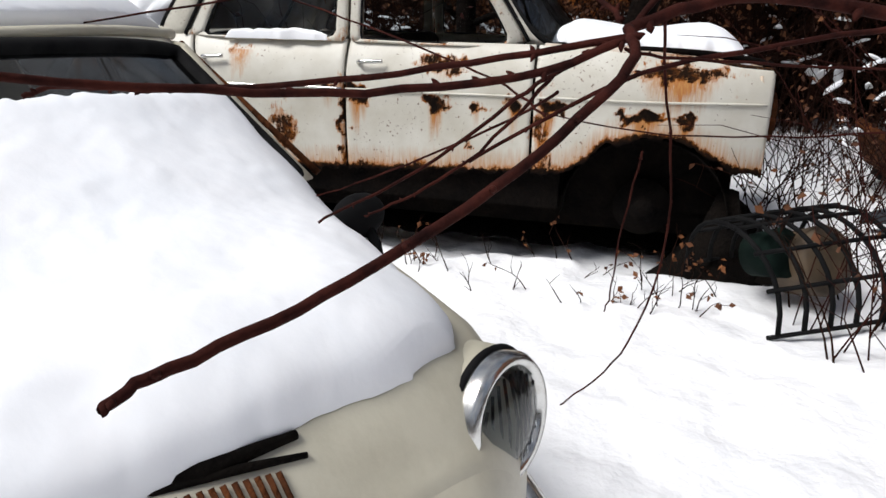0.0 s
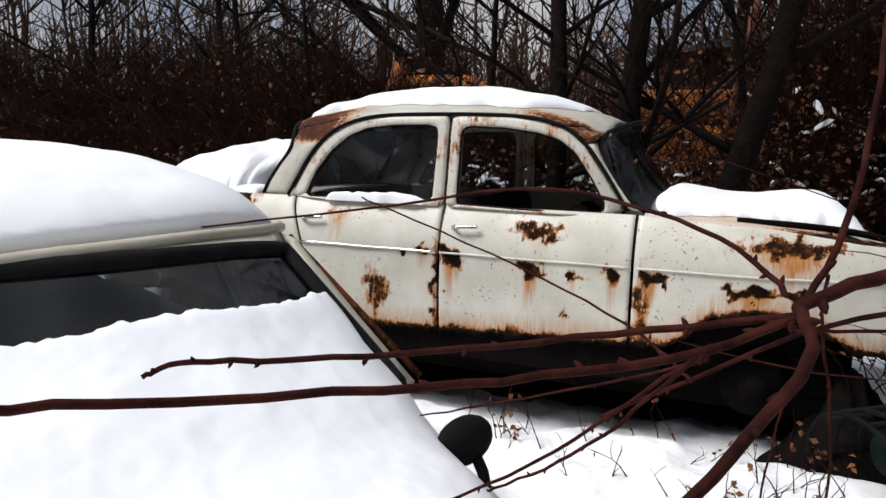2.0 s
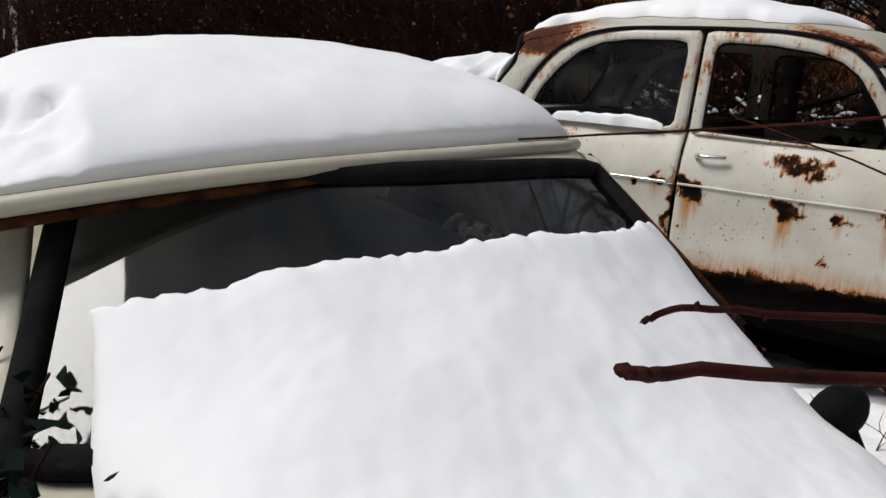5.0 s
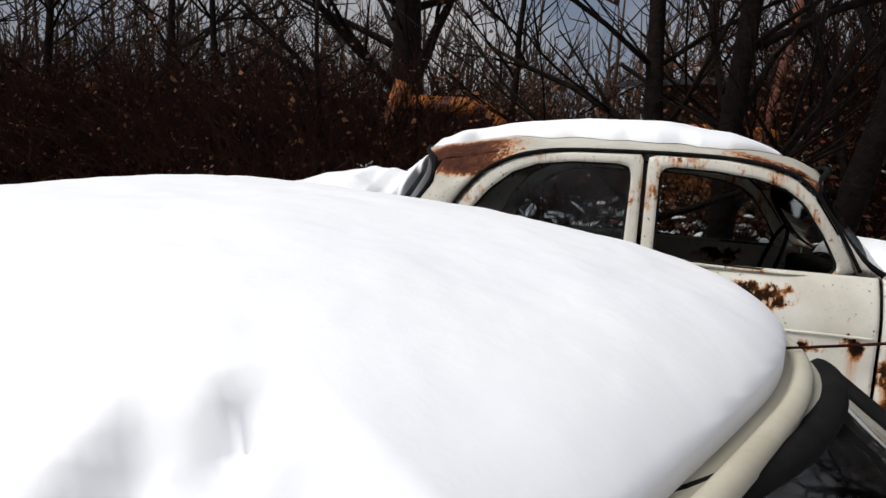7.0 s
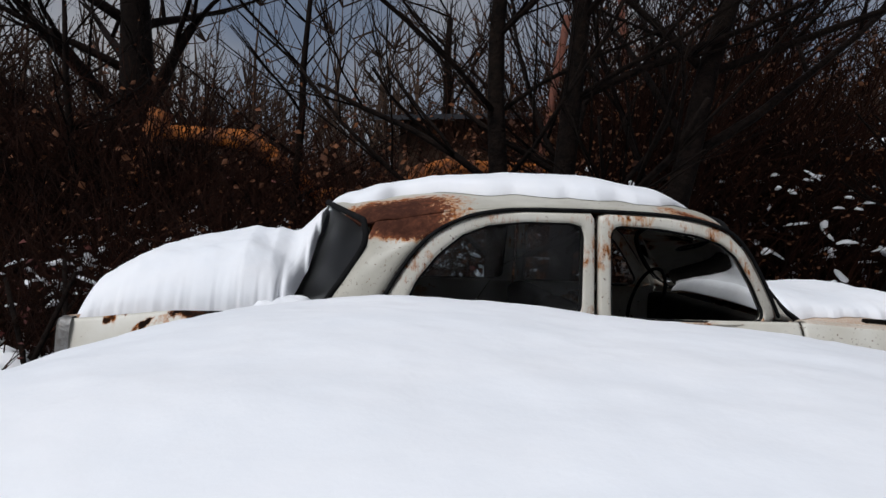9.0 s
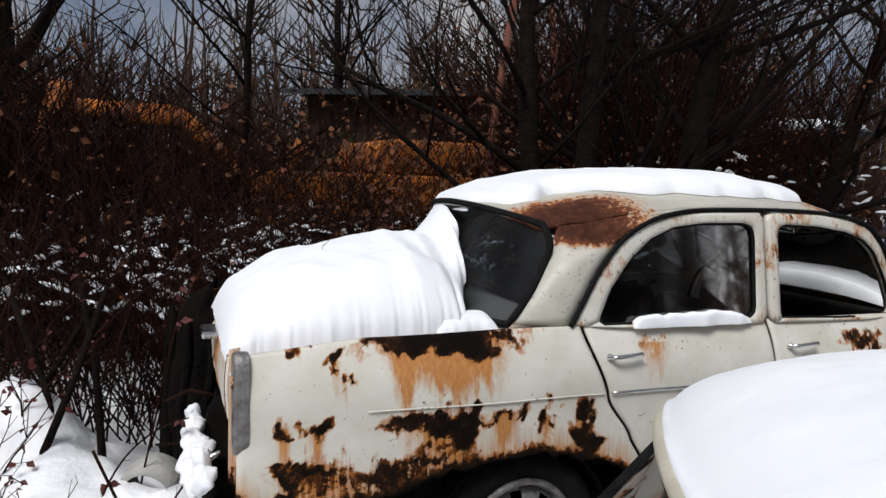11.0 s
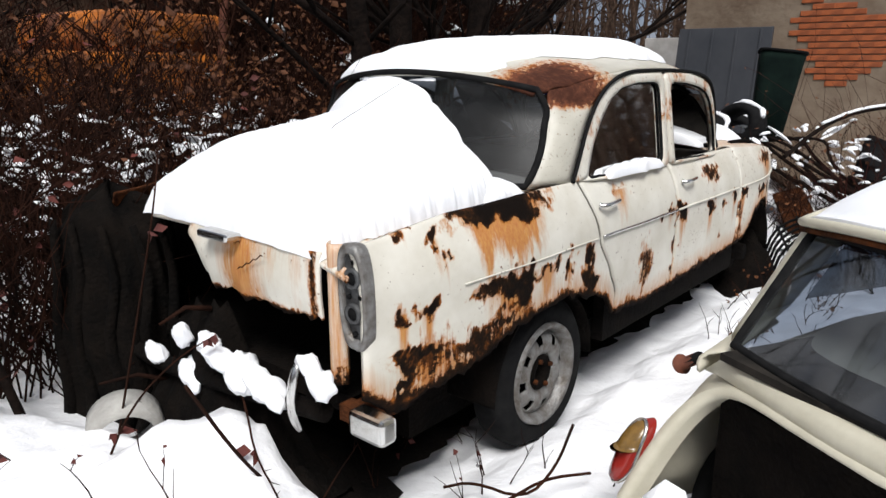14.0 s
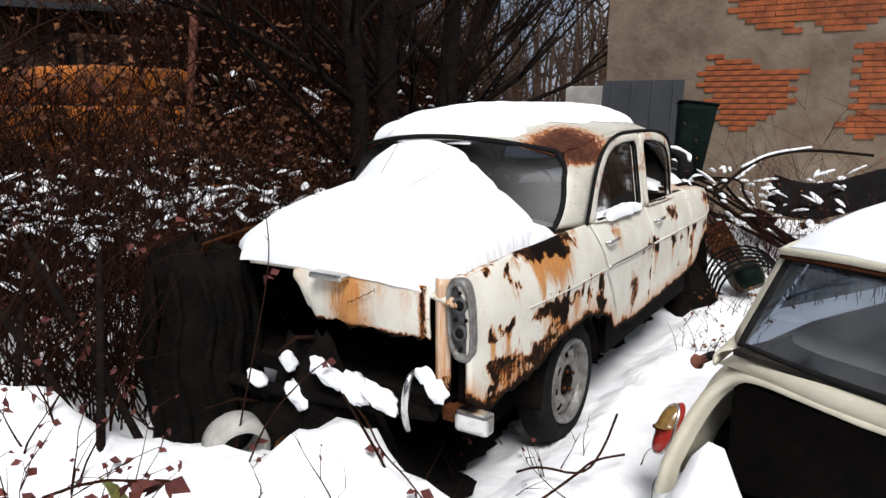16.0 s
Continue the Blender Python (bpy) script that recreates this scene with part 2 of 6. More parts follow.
def resample(line, n):
    p = [Vector(v) for v in line]
    d = [0.0]
    for a, b in zip(p, p[1:]):
        d.append(d[-1] + (b - a).length)
    out = []
    for i in range(n):
        s = d[-1] * i / (n - 1)
        k = max(j for j in range(len(d)) if d[j] <= s + 1e-9)
        k = min(k, len(p) - 2)
        f = (s - d[k]) / max(d[k + 1] - d[k], 1e-9)
        out.append(p[k].lerp(p[k + 1], f))
    return out


def smooth_line(line, times=2):
    p = [Vector(v) for v in line]
    for _ in range(times):
        q = [p[0]]
        for a, b in zip(p, p[1:]):
            q += [a.lerp(b, 0.25), a.lerp(b, 0.75)]
        p = q + [p[-1]]
    return p


def tube(verts, faces, line, radii, sides=6, closed=False):
    p = [Vector(v) for v in line]
    base, n = len(verts), len(p)
    prev = None
    for i in range(n):
        if closed:
            d = p[(i + 1) % n] - p[i - 1]
        else:
            d = p[min(i + 1, n - 1)] - p[max(i - 1, 0)]
        d = d.normalized() if d.length > 1e-9 else Vector((0, 0, 1))
        if prev is None:
            u = d.orthogonal().normalized()
        else:
            u = prev - d * prev.dot(d)
            u = u.normalized() if u.length > 1e-6 else d.orthogonal().normalized()
        prev = u
        w = d.cross(u)
        r = radii[i] if isinstance(radii, (list, tuple)) else radii
        for s in range(sides):
            a = 2 * math.pi * s / sides
            verts.append(p[i] + (u * math.cos(a) + w * math.sin(a)) * r)
    m = n if closed else n - 1
    for i in range(m):
        for s in range(sides):
            a, b = base + i * sides, base + ((i + 1) % n) * sides
            faces.append((a + s, a + (s + 1) % sides, b + (s + 1) % sides, b + s))
    if not closed:
        faces.append(tuple(base + s for s in reversed(range(sides))))
        faces.append(tuple(base + (n - 1) * sides + s for s in range(sides)))


def tube_part(name, line, radii, mat, parent=None, label="", sides=8, closed=False):
    v, f = [], []
    tube(v, f, line, radii, sides, closed)
    return piece(name, v, f, mat, parent, label)


def box_bm(x0, x1, y0, y1, z0, z1, bevel=0.0):
    bm = bmesh.new()
    bmesh.ops.create_cube(bm, size=1, matrix=Matrix.Translation(((x0 + x1) / 2, (y0 + y1) / 2, (z0 + z1) / 2)) @ Matrix.Diagonal((x1 - x0, y1 - y0, z1 - z0, 1)))
    if bevel:
        bmesh.ops.bevel(bm, geom=bm.edges[:], offset=bevel, segments=2, affect="EDGES", profile=0.5)
    return bm


def lathe(profile, sides, axis=Vector((0, 1, 0))):
    """Verts and faces of (radius, height) turned round the y axis."""
    v, f = [], []
    for r, h in profile:
        for s in range(sides):
            a = 2 * math.pi * s / sides
            v.append((r * math.cos(a), h, r * math.sin(a)))
    for i in range(len(profile) - 1):
        for s in range(sides):
            a, b = i * sides, (i + 1) * sides
            f.append((a + s, a + (s + 1) % sides, b + (s + 1) % sides, b + s))
    return v, f


def fbm(x, y, z=0.0, octaves=4):
    return noise.fractal(Vector((x, y, z)), 1.0, 2.0, octaves)


def snow_sheet(name, x0, x1, left, right, base, thick, label, nx=90, ny=60, place=None, edge=5.0, rough=0.006, group="", shift=None, clip=None, jag=0.0):
    """Lying snow between left(x) and right(x) on base(x, y), with rounded, uneven rims. One closed mesh."""
    top, low = [], []
    for i in range(nx + 1):
        u = i / nx
        x = x0 + (x1 - x0) * u
        a, b = left(x), right(x)
        rt, rl = [], []
        for j in range(ny + 1):
            w = j / ny
            y = a + (b - a) * w
            e = (max(0.0, 1 - abs(2 * u - 1) ** (edge * 3)) * max(0.0, 1 - abs(2 * w - 1) ** (edge * 2))) ** 0.5
            rim = 1 - min(1.0, e) ** 2
            xx = x + 0.010 * fbm(x * 5 + 3, y * 5, 1.7) + 0.002 * rim * fbm(x * 14 + 3, y * 14, 1.7, 2)
            yy = y + 0.010 * fbm(x * 5, y * 5 + 9, 4.2) + 0.002 * rim * fbm(x * 14, y * 14 + 9, 4.2, 2)
            if jag:
                yy += jag * (1 - w) ** 16 * (fbm(xx * 26, 3.1, 2.0) + 0.6 * fbm(xx * 60, 7.1, 4.0))
            if shift:
                xx += shift(yy) * (1 - u) ** 2
            if clip:
                lo, hi = clip(yy)
                xx = max(lo, min(hi, xx))
            zb = base(xx, yy)
            t = thick(xx, yy) * (1 + 0.12 * fbm(xx * 2.2, yy * 2.2, 7)) + rough * fbm(xx * 7, yy * 7, 3, 3) + 0.001 * fbm(xx * 40, yy * 40, 3, 2)
            rt.append((xx, yy, zb + 0.004 + max(t, 0.012) * e))
            rl.append((xx, yy, zb + 0.002))
        top.append(rt)
        low.append(rl)
    k = ny + 1
    verts = [p for r in top for p in r] + [p for r in low for p in r]
    off = (nx + 1) * k
    faces = []
    for i in range(nx):
        for j in range(ny):
            a = i * k + j
            faces.append((a, a + k, a + k + 1, a + 1))
            faces.append((a + off, a + 1 + off, a + k + 1 + off, a + k + off))
    for i in range(nx):
        a = i * k
        faces.append((a, a + off, a + k + off, a + k))
        a = i * k + ny
        faces.append((a, a + k, a + k + off, a + off))
    for j in range(ny):
        faces.append((j, j + 1, j + 1 + off, j + off))
        a = nx * k + j
        faces.append((a, a + off, a + 1 + off, a + 1))
    ob = piece(name, verts, faces, M_SNOW)
    if place is not None:
        ob.matrix_world = place
    return tagged(ob, label, "snow", group, "stuff")


def lerp_table(table, x):
    if x <= table[0][0]:
        return table[0][1]
    for (a, p), (b, q) in zip(table, table[1:]):
        if x <= b:
            f = (x - a) / (b - a)
            f = f * f * (3 - 2 * f) * 0.5 + f * 0.5
            return p + (q - p) * f
    return table[-1][1]


# ---- ground ----
MINI = pose(-0.844, -1.589, -0.14, 0, 0, -28)
MINI_INV = MINI.inverted()


def ground_z(x, y):
    z = 0.05 + 0.05 * fbm(x * 0.9, y * 0.9, 2) + 0.03 * fbm(x * 4.5, y * 4.5, 5) + 0.012 * fbm(x * 11, y * 11, 6)
    q = MINI_INV @ Vector((x, y, 0))
    m = max(abs(q.x - 0.42) - 1.5, abs(q.y) - 0.62)
    if m < 0.3:
        z -= 0.10 * min(1.0, (0.3 - m) / 0.4)
    s = max(abs(x + 0.1) - 1.9, abs(y - 0.775) - 0.70)
    if s < 0.12:
        z -= 0.10 * min(1.0, (0.12 - s) / 0.2)
    z += 0.42 * math.exp(-((q.x + 1.22) ** 2 / 0.020 + (q.y - 0.33) ** 2 / 0.026)) * (1 + 0.25 * fbm(x * 9, y * 9, 3))
    z += 0.16 * math.exp(-((x + 2.35) ** 2 / 0.12 + (y - 0.42) ** 2 / 0.08))
    z += 0.12 * math.exp(-((x + 2.7) ** 2 / 0.15 + (y - 1.1) ** 2 / 0.6))
    z += 0.13 * math.exp(-((x + 2.45) ** 2 / 0.06 + (y - 0.75) ** 2 / 0.30))
    near = math.exp(-((x + 2.25) ** 2 / 0.16 + (y - 0.5) ** 2 / 0.5))
    z += near * (0.07 * fbm(x * 7, y * 7, 12) + 0.035 * fbm(x * 16, y * 16, 13))
    z += 0.17 * math.exp(-((x + 2.16) ** 2 / 0.03 + (y - 0.50) ** 2 / 0.05))
    z += 0.40 * math.exp(-((x + 2.85) ** 2 / 0.10 + (y - 1.62) ** 2 / 0.16)) * (1 + 0.2 * fbm(x * 5, y * 5, 14))
    z += 0.13 * math.exp(-((x + 2.16) ** 2 / 0.03 + (y - 0.05) ** 2 / 0.06))
    far = math.hypot(x, y)
    z += 0.0009 * max(0.0, y - 4) ** 2 if y < 30 else 0.6
    if far > 6:
        z += 0.25 * fbm(x * 0.15, y * 0.15, 8) * min(1.0, (far - 6) / 10)
    return z


def build_ground():
    n = 190
    c = [math.sinh(7.2 * (2 * i / n - 1)) / math.sinh(7.2) * 420 for i in range(n + 1)]
    core = [-4.6 + 0.05 * i for i in range(145)]
    xs = sorted([v for v in c if v < -4.7 or v > 2.75] + core)
    corey = [-3.6 + 0.05 * i for i in range(105)]
    ys = sorted([v for v in c if v < -3.7 or v > 1.7] + corey)
    rows = [[(x, y, ground_z(x, y)) for y in ys] for x in xs]
    v, f = grid_shell(rows)
    f = [tuple(reversed(q)) for q in f]
    tagged(piece("ground", v, f, M_SNOW_GROUND), "trodden white snow lying over the whole yard", "ground", kind="structure")


build_ground()

# ---- the rusted sedan: local x ahead, its right flank at y = -0.775 ----
SEDAN = thing("sedan", pose(0, 0.775, 0), "abandoned cream sedan with heavy rust, no hubcaps, standing in snow", "car")
BELT = 0.98


def flank(x, z):
    """Half width of the lower body."""
    w = 0.775
    if x > 1.0:
        w -= 0.12 * ((x - 1.0) / 0.8) ** 2
    if x < -1.2:
        w -= 0.06 * ((-1.2 - x) / 0.8) ** 2
    if z < 0.6:
        w -= 0.03 * ((0.6 - z) / 0.3) ** 2
    if z > 0.76:
        w -= 0.075 * ((z - 0.76) / 0.22) ** 2
    return w


# x, z, half length, half height, strength of the rust, strength of the streak below
SPOTS = [(0.425, 0.885, 0.085, 0.03, 0.75, 0.3), (0.40, 0.72, 0.035, 0.035, 1.0, 0.9), (0.583, 0.712, 0.02, 0.02, 0.9, 0.5),
         (0.553, 0.549, 0.013, 0.013, 0.9, 0.4), (0.75, 0.73, 0.03, 0.03, 0.95, 0.6), (0.03, 0.745, 0.045, 0.03, 1.0, 0.9),
         (-0.12, 0.78, 0.035, 0.014, 1.0, 0.5), (-0.22, 0.765, 0.014, 0.01, 0.8, 0.3), (-0.05, 0.60, 0.018, 0.16, 0.72, 0.6),
         (-0.355, 0.545, 0.05, 0.10, 0.66, 0.5), (-0.58, 0.92, 0.07, 0.02, 0.48, 0.6), (-1.36, 0.965, 0.19, 0.035, 1.05, 1.6),
         (-1.715, 0.905, 0.018, 0.024, 0.85, 0.5), (-1.69, 0.858, 0.010, 0.016, 0.8, 0.4), (-1.82, 0.955, 0.03, 0.008, 0.7, 0.2), (-1.38, 0.722, 0.15, 0.024, 0.9, 0.9),
         (-1.36, 0.70, 0.05, 0.03, 1.0, 0.8), (-1.773, 0.72, 0.028, 0.026, 1.0, 0.8), (-1.868, 0.713, 0.024, 0.024, 0.8, 0.8),
         (-1.76, 0.565, 0.10, 0.055, 0.66, 0.9), (-1.02, 0.705, 0.018, 0.035, 0.9, 0.9), (-0.885, 0.71, 0.028, 0.04, 0.95, 0.9), (-0.86, 0.60, 0.03, 0.05, 0.9, 0.6),
         (-1.85, 0.47, 0.10, 0.02, 0.75, 0.7), (1.30, 0.70, 0.08, 0.018, 0.9, 1.0), (1.47, 0.69, 0.03, 0.02, 0.8, 1.0),
         (1.43, 0.88, 0.16, 0.035, 0.72, 0.9), (0.90, 0.73, 0.045, 0.025, 1.0, 0.9), (-1.55, 0.555, 0.12, 0.03, 0.75, 0.3), (-1.42, 0.60, 0.06, 0.025, 0.8, 0.6), (-1.80, 0.60, 0.09, 0.012, 1.0, 1.0), (-1.86, 0.54, 0.02, 0.07, 0.9, 0.6), (-1.17, 0.715, 0.05, 0.012, 0.8, 1.0), (-1.33, 0.665, 0.035, 0.045, 0.95, 1.0), (-1.24, 0.93, 0.03, 0.025, 0.9, 1.6), (-1.50, 0.94, 0.05, 0.02, 0.85, 1.5), (0.88, 0.58, 0.03, 0.16, 0.62, 0.9)]


def low_edge(x):
    return lerp_table([(-2.0, 0.50), (-1.9, 0.43), (-1.64, 0.47), (-1.33, 0.55), (-1.2, 0.57), (-1.0, 0.575), (-0.86, 0.545), (-0.72, 0.50), (-0.62, 0.40), (-0.3, 0.385),
                       (0.1, 0.40), (0.6, 0.42), (0.97, 0.44), (1.04, 0.48), (1.15, 0.575), (1.31, 0.615), (1.46, 0.60), (1.60, 0.53), (1.68, 0.48), (1.85, 0.47)], x)


def rust_at(x, z, low):
    r = s = 0.0
    wx, wz = x + 0.05 * fbm(x * 16, z * 16, 1), z + 0.045 * fbm(x * 16, z * 16, 9)
    for cx, cz, rx, rz, k, d in SPOTS:
        q = math.sqrt(((wx - cx) / rx) ** 2 + ((wz - cz) / rz) ** 2)
        r = max(r, k * max(0.0, min(1.0, 1.4 - 0.62 * q)))
        if z < cz + 0.01:
            fall = max(0.0, 1 - (cz - z) / ((0.17 + rz) * (1 + 0.7 * fbm(x * 30, cz * 9, 2))))
            s = max(s, d * fall * max(0.0, 1.3 - abs(x - cx) / rx))
    edge = (z - low) / (0.055 + 0.07 * max(0.0, fbm(x * 5, 2.0, 6)) + (0.035 if x < -1.25 else 0.0))
    r = max(r, 0.95 * max(0.0, 1 - edge))
    s = max(s, 0.6 * max(0.0, 1 - (z - low) / 0.16))
    return r, s


def set_rust(ob, fn):
    me = ob.data
    pairs = [fn(v.co) for v in me.vertices]
    for name, k in (("rust", 0), ("streak", 1)):
        at = me.attributes.new(name, "FLOAT", "POINT")
        at.data.foreach_set("value", [p[k] for p in pairs])


def flank_panel(name, xa, xb, ztop, side, label, nx, nz=46, seed=0.0, tear=0.022):
    """A body panel between the edges xa(z) and xb(z); its lower edge is eaten by rust."""
    rows = []
    for i in range(nx + 1):
        r = []
        for j in range(nz + 1):
            b = j / nz
            x = 0.5 * (xa(0.6) + xb(0.6))
            for _ in range(3):
                lo = low_edge(x) + tear * fbm(x * 11, side, seed) + 0.6 * tear * fbm(x * 38, side, seed + 3)
                z = lo + (ztop(x) - lo) * b
                x = xa(z) + (xb(z) - xa(z)) * i / nx
            w = flank(x, z) + 0.0025 * fbm(x * 4, z * 4, seed) - (0.006 if i in (0, nx) else 0.0)
            r.append((x, side * w, z))
        rows.append(r)
    v, f = grid_shell(rows, 0.012, lambda p: Vector((0, -side, 0)))
    ob = piece(name, v, f, M_SEDAN, SEDAN, label)
    set_rust(ob, lambda c: rust_at(c.x, c.z, low_edge(c.x)))
    return ob


def top_line(x):
    return lerp_table([(-2.0, 0.935), (-1.6, 0.975), (-1.1, 0.985), (0.8, 0.98), (1.3, 0.955), (1.80, 0.90)], x)


def rear_seam(z):
    return lerp_table([(0.36, -0.60), (0.50, -0.62), (0.60, -0.68), (0.74, -0.775), (0.97, -0.85)], z)


for side in (-1, 1):
    fd = flank_panel("front_door", lambda z: -0.032, lambda z: 0.825, top_line, side, "", 70, seed=1)
    rd = flank_panel("rear_door", lambda z: rear_seam(z) + 0.006, lambda z: -0.045, top_line, side, "", 66, seed=2)
    ff = flank_panel("front_fender", lambda z: 0.838, lambda z: 1.80, top_line, side, "", 80, seed=3)
    rf = flank_panel("rear_fender", lambda z: -2.0, lambda z: rear_seam(z) - 0.008, top_line, side, "rust-streaked rear fender with torn edge", 96, seed=4)
    # Far fender is darkened whole, to blend into the black tail corner.
    if side == 1:
        rf.data.materials[0] = M_RUST
    # moulding on each panel
    for owner, a, b in ((fd, -0.03, 0.82), (rd, -0.77, -0.05), (ff, 0.85, 1.78), (rf, -1.62, -0.80)):
        line = [(a + (b - a) * i / 24, side * (flank(a + (b - a) * i / 24, 0.765) + 0.003), 0.765 + 0.001 * math.sin(i * 0.4)) for i in range(25)]
        tube_part("moulding", line, 0.007 if owner is rd else (0.0028 if owner is rf else 0.0055), M_CHROME if owner is rd else M_SEDAN, owner, sides=6)
    # handles
    for owner, hx in ((fd, 0.05), (rd, -0.755)):
        w = flank(hx, 0.885)
        line = smooth_line([(hx - 0.02, side * (w + 0.004), 0.885), (hx - 0.012, side * (w + 0.03), 0.888), (hx + 0.03, side * (w + 0.034), 0.89), (hx + 0.10, side * (w + 0.026), 0.893)])
        tube_part("door_handle", line, [0.013] * 3 + [0.009] * (len(line) - 3), M_CHROME, owner, "dull chrome handle")


def pillar_y(x, z):
    """Half width of the cabin above the belt."""
    y = 0.715 - 0.15 * (z - BELT)
    if x > 0.45:
        y -= 0.22 * ((x - 0.45) / 0.35) ** 2 * 0.5
    if x < -0.6:
        y -= 0.03 * ((-0.6 - x) / 0.35) ** 2
    if z > 1.38:
        y -= 0.9 * (z - 1.38)
    return y


WIN_REAR = [(-0.79, 1.0), (-0.74, 1.11), (-0.66, 1.21), (-0.57, 1.285), (-0.47, 1.325), (-0.33, 1.343), (-0.15, 1.345), (-0.105, 1.335), (-0.092, 1.30), (-0.10, 1.02),
            (-0.115, 0.995), (-0.16, 0.985), (-0.5, 0.985), (-0.77, 0.985)]
WIN_FRONT = [(0.025, 0.985), (0.02, 1.0), (0.02, 1.30), (0.028, 1.33), (0.06, 1.342), (0.23, 1.335), (0.38, 1.315), (0.48, 1.285), (0.55, 1.235), (0.63, 1.12), (0.685, 1.02),
             (0.688, 0.99), (0.665, 0.972), (0.35, 0.975)]
OUT_REAR = [(-0.885, 0.985), (-0.84, 1.07), (-0.77, 1.19), (-0.68, 1.285), (-0.57, 1.345), (-0.45, 1.372), (-0.33, 1.383), (-0.055, 1.388), (-0.047, 1.38), (-0.047, 1.2), (-0.047, 1.02),
            (-0.047, 0.97), (-0.3, 0.97), (-0.6, 0.97)]
OUT_FRONT = [(-0.03, 0.97), (-0.03, 1.1), (-0.03, 1.34), (-0.026, 1.386), (0.02, 1.388), (0.25, 1.383), (0.40, 1.366), (0.51, 1.33), (0.59, 1.26), (0.68, 1.13), (0.745, 1.03),
             (0.77, 0.98), (0.70, 0.965), (0.35, 0.965)]


def ring(win, out, side, lift=0.006):
    """A frame between a window's edge and a door's edge, as a closed shell."""
    a = resample([(x, z, 0) for x, z in win] + [(win[0][0], win[0][1], 0)], 72)
    # match by angle round the window's middle
    cx, cz = sum(p[0] for p in win) / len(win), sum(p[1] for p in win) / len(win)
    o = resample([(x, z, 0) for x, z in out] + [(out[0][0], out[0][1], 0)], 400)
    rows = []
    for p in a:
        ang = math.atan2((p.y - cz) * 1.6, p.x - cx)
        q = min(o, key=lambda e: abs((math.atan2((e.y - cz) * 1.6, e.x - cx) - ang + math.pi) % (2 * math.pi) - math.pi))
        r = []
        for k, dep in ((0, -0.02), (0.06, 0.004), (0.3, lift), (0.75, lift), (0.95, 0.002), (1.0, -0.012)):
            x, z = p.x + (q.x - p.x) * k, p.y + (q.y - p.y) * k
            r.append((x, side * (pillar_y(x, z) + dep), z))
        rows.append(r)
    return rows


def rust_flecks(c):
    r = max(0.0, 0.30 + 0.35 * fbm(c.x * 6, c.z * 6, 5))
    return r, 0.15


for side in (-1, 1):
    for name, win, out in (("rear_door_frame", WIN_REAR, OUT_REAR), ("front_door_frame", WIN_FRONT, OUT_FRONT)):
        v, f = grid_shell(ring(win, out, side), 0.02, lambda p: Vector((0, -side, 0)))
        ob = piece(name, v, f, M_SEDAN, SEDAN)
        set_rust(ob, rust_flecks)
        pts = [(x, side * (pillar_y(x, z) - 0.008), z) for x, z in win]
        tube_part("window_rubber", resample(pts + [pts[0]], 60)[:-1], 0.007, M_RUBBER, ob, closed=True, sides=6)
        if name == "rear_door_frame" or side == 1:
            bm = bmesh.new()
            vs = [bm.verts.new((x, side * (pillar_y(x, z) - 0.016), z)) for x, z in win]
            bm.faces.new(vs)
            g = part("window_pane", bm, M_GLASS_FOG if side == -1 else M_GLASS, ob)
            g.visible_shadow = False
    # dark drip rail round the doors
    rail = [(-0.90, 0.985), (-0.85, 1.07), (-0.78, 1.19), (-0.69, 1.29), (-0.57, 1.355), (-0.45, 1.383), (-0.33, 1.394), (0.02, 1.399), (0.25, 1.394), (0.40, 1.377), (0.52, 1.34), (0.60, 1.27), (0.69, 1.14), (0.78, 0.99)]
    tube_part("drip_rail", smooth_line([(x, side * (pillar_y(x, z) + 0.010), z) for x, z in rail]), 0.008, M_RUBBER, SEDAN, sides=6)

# roof skin with its rolled sides; the rear corners are rust brown
GUTTER = [(-0.90, 0.985), (-0.85, 1.07), (-0.78, 1.19), (-0.69, 1.29), (-0.57, 1.355), (-0.45, 1.383), (-0.33, 1.394), (0.02, 1.399), (0.25, 1.394), (0.40, 1.377), (0.52, 1.34), (0.60, 1.27)]


def roof_z(x, y):
    t = lerp_table([(-1.12, 1.345), (-0.98, 1.378), (-0.85, 1.42), (-0.6, 1.465), (-0.3, 1.49), (0.0, 1.492), (0.3, 1.475), (0.55, 1.43), (0.70, 1.375)], x)
    w = lerp_table([(-0.98, 0.57), (-0.85, 0.61), (-0.6, 0.635), (0.2, 0.635), (0.5, 0.58), (0.7, 0.44)], x)
    return t - 0.085 * min(1.6, abs(y) / w) ** 3.2


def roof_half(x):
    return lerp_table([(-0.96, 0.545), (-0.9, 0.58), (-0.8, 0.61), (-0.6, 0.63), (0.2, 0.63), (0.45, 0.59), (0.6, 0.50), (0.66, 0.42)], x)


rows = []
for i in range(61):
    x = -0.96 + 1.62 * i / 60
    rows.append([(x - 0.14 * (1 - (j / 20 - 1) ** 2) * (1 if x < -0.6 else 0) * (-0.6 - x) / 0.36, roof_half(x) * (j / 20 - 1), roof_z(x, roof_half(x) * (j / 20 - 1))) for j in range(41)])
v, f = grid_shell(rows, 0.012, lambda p: Vector((0, 0, -1)))
roof = piece("roof", v, f, M_ROOF, SEDAN, "grey cream roof rusted through at the rear corners")


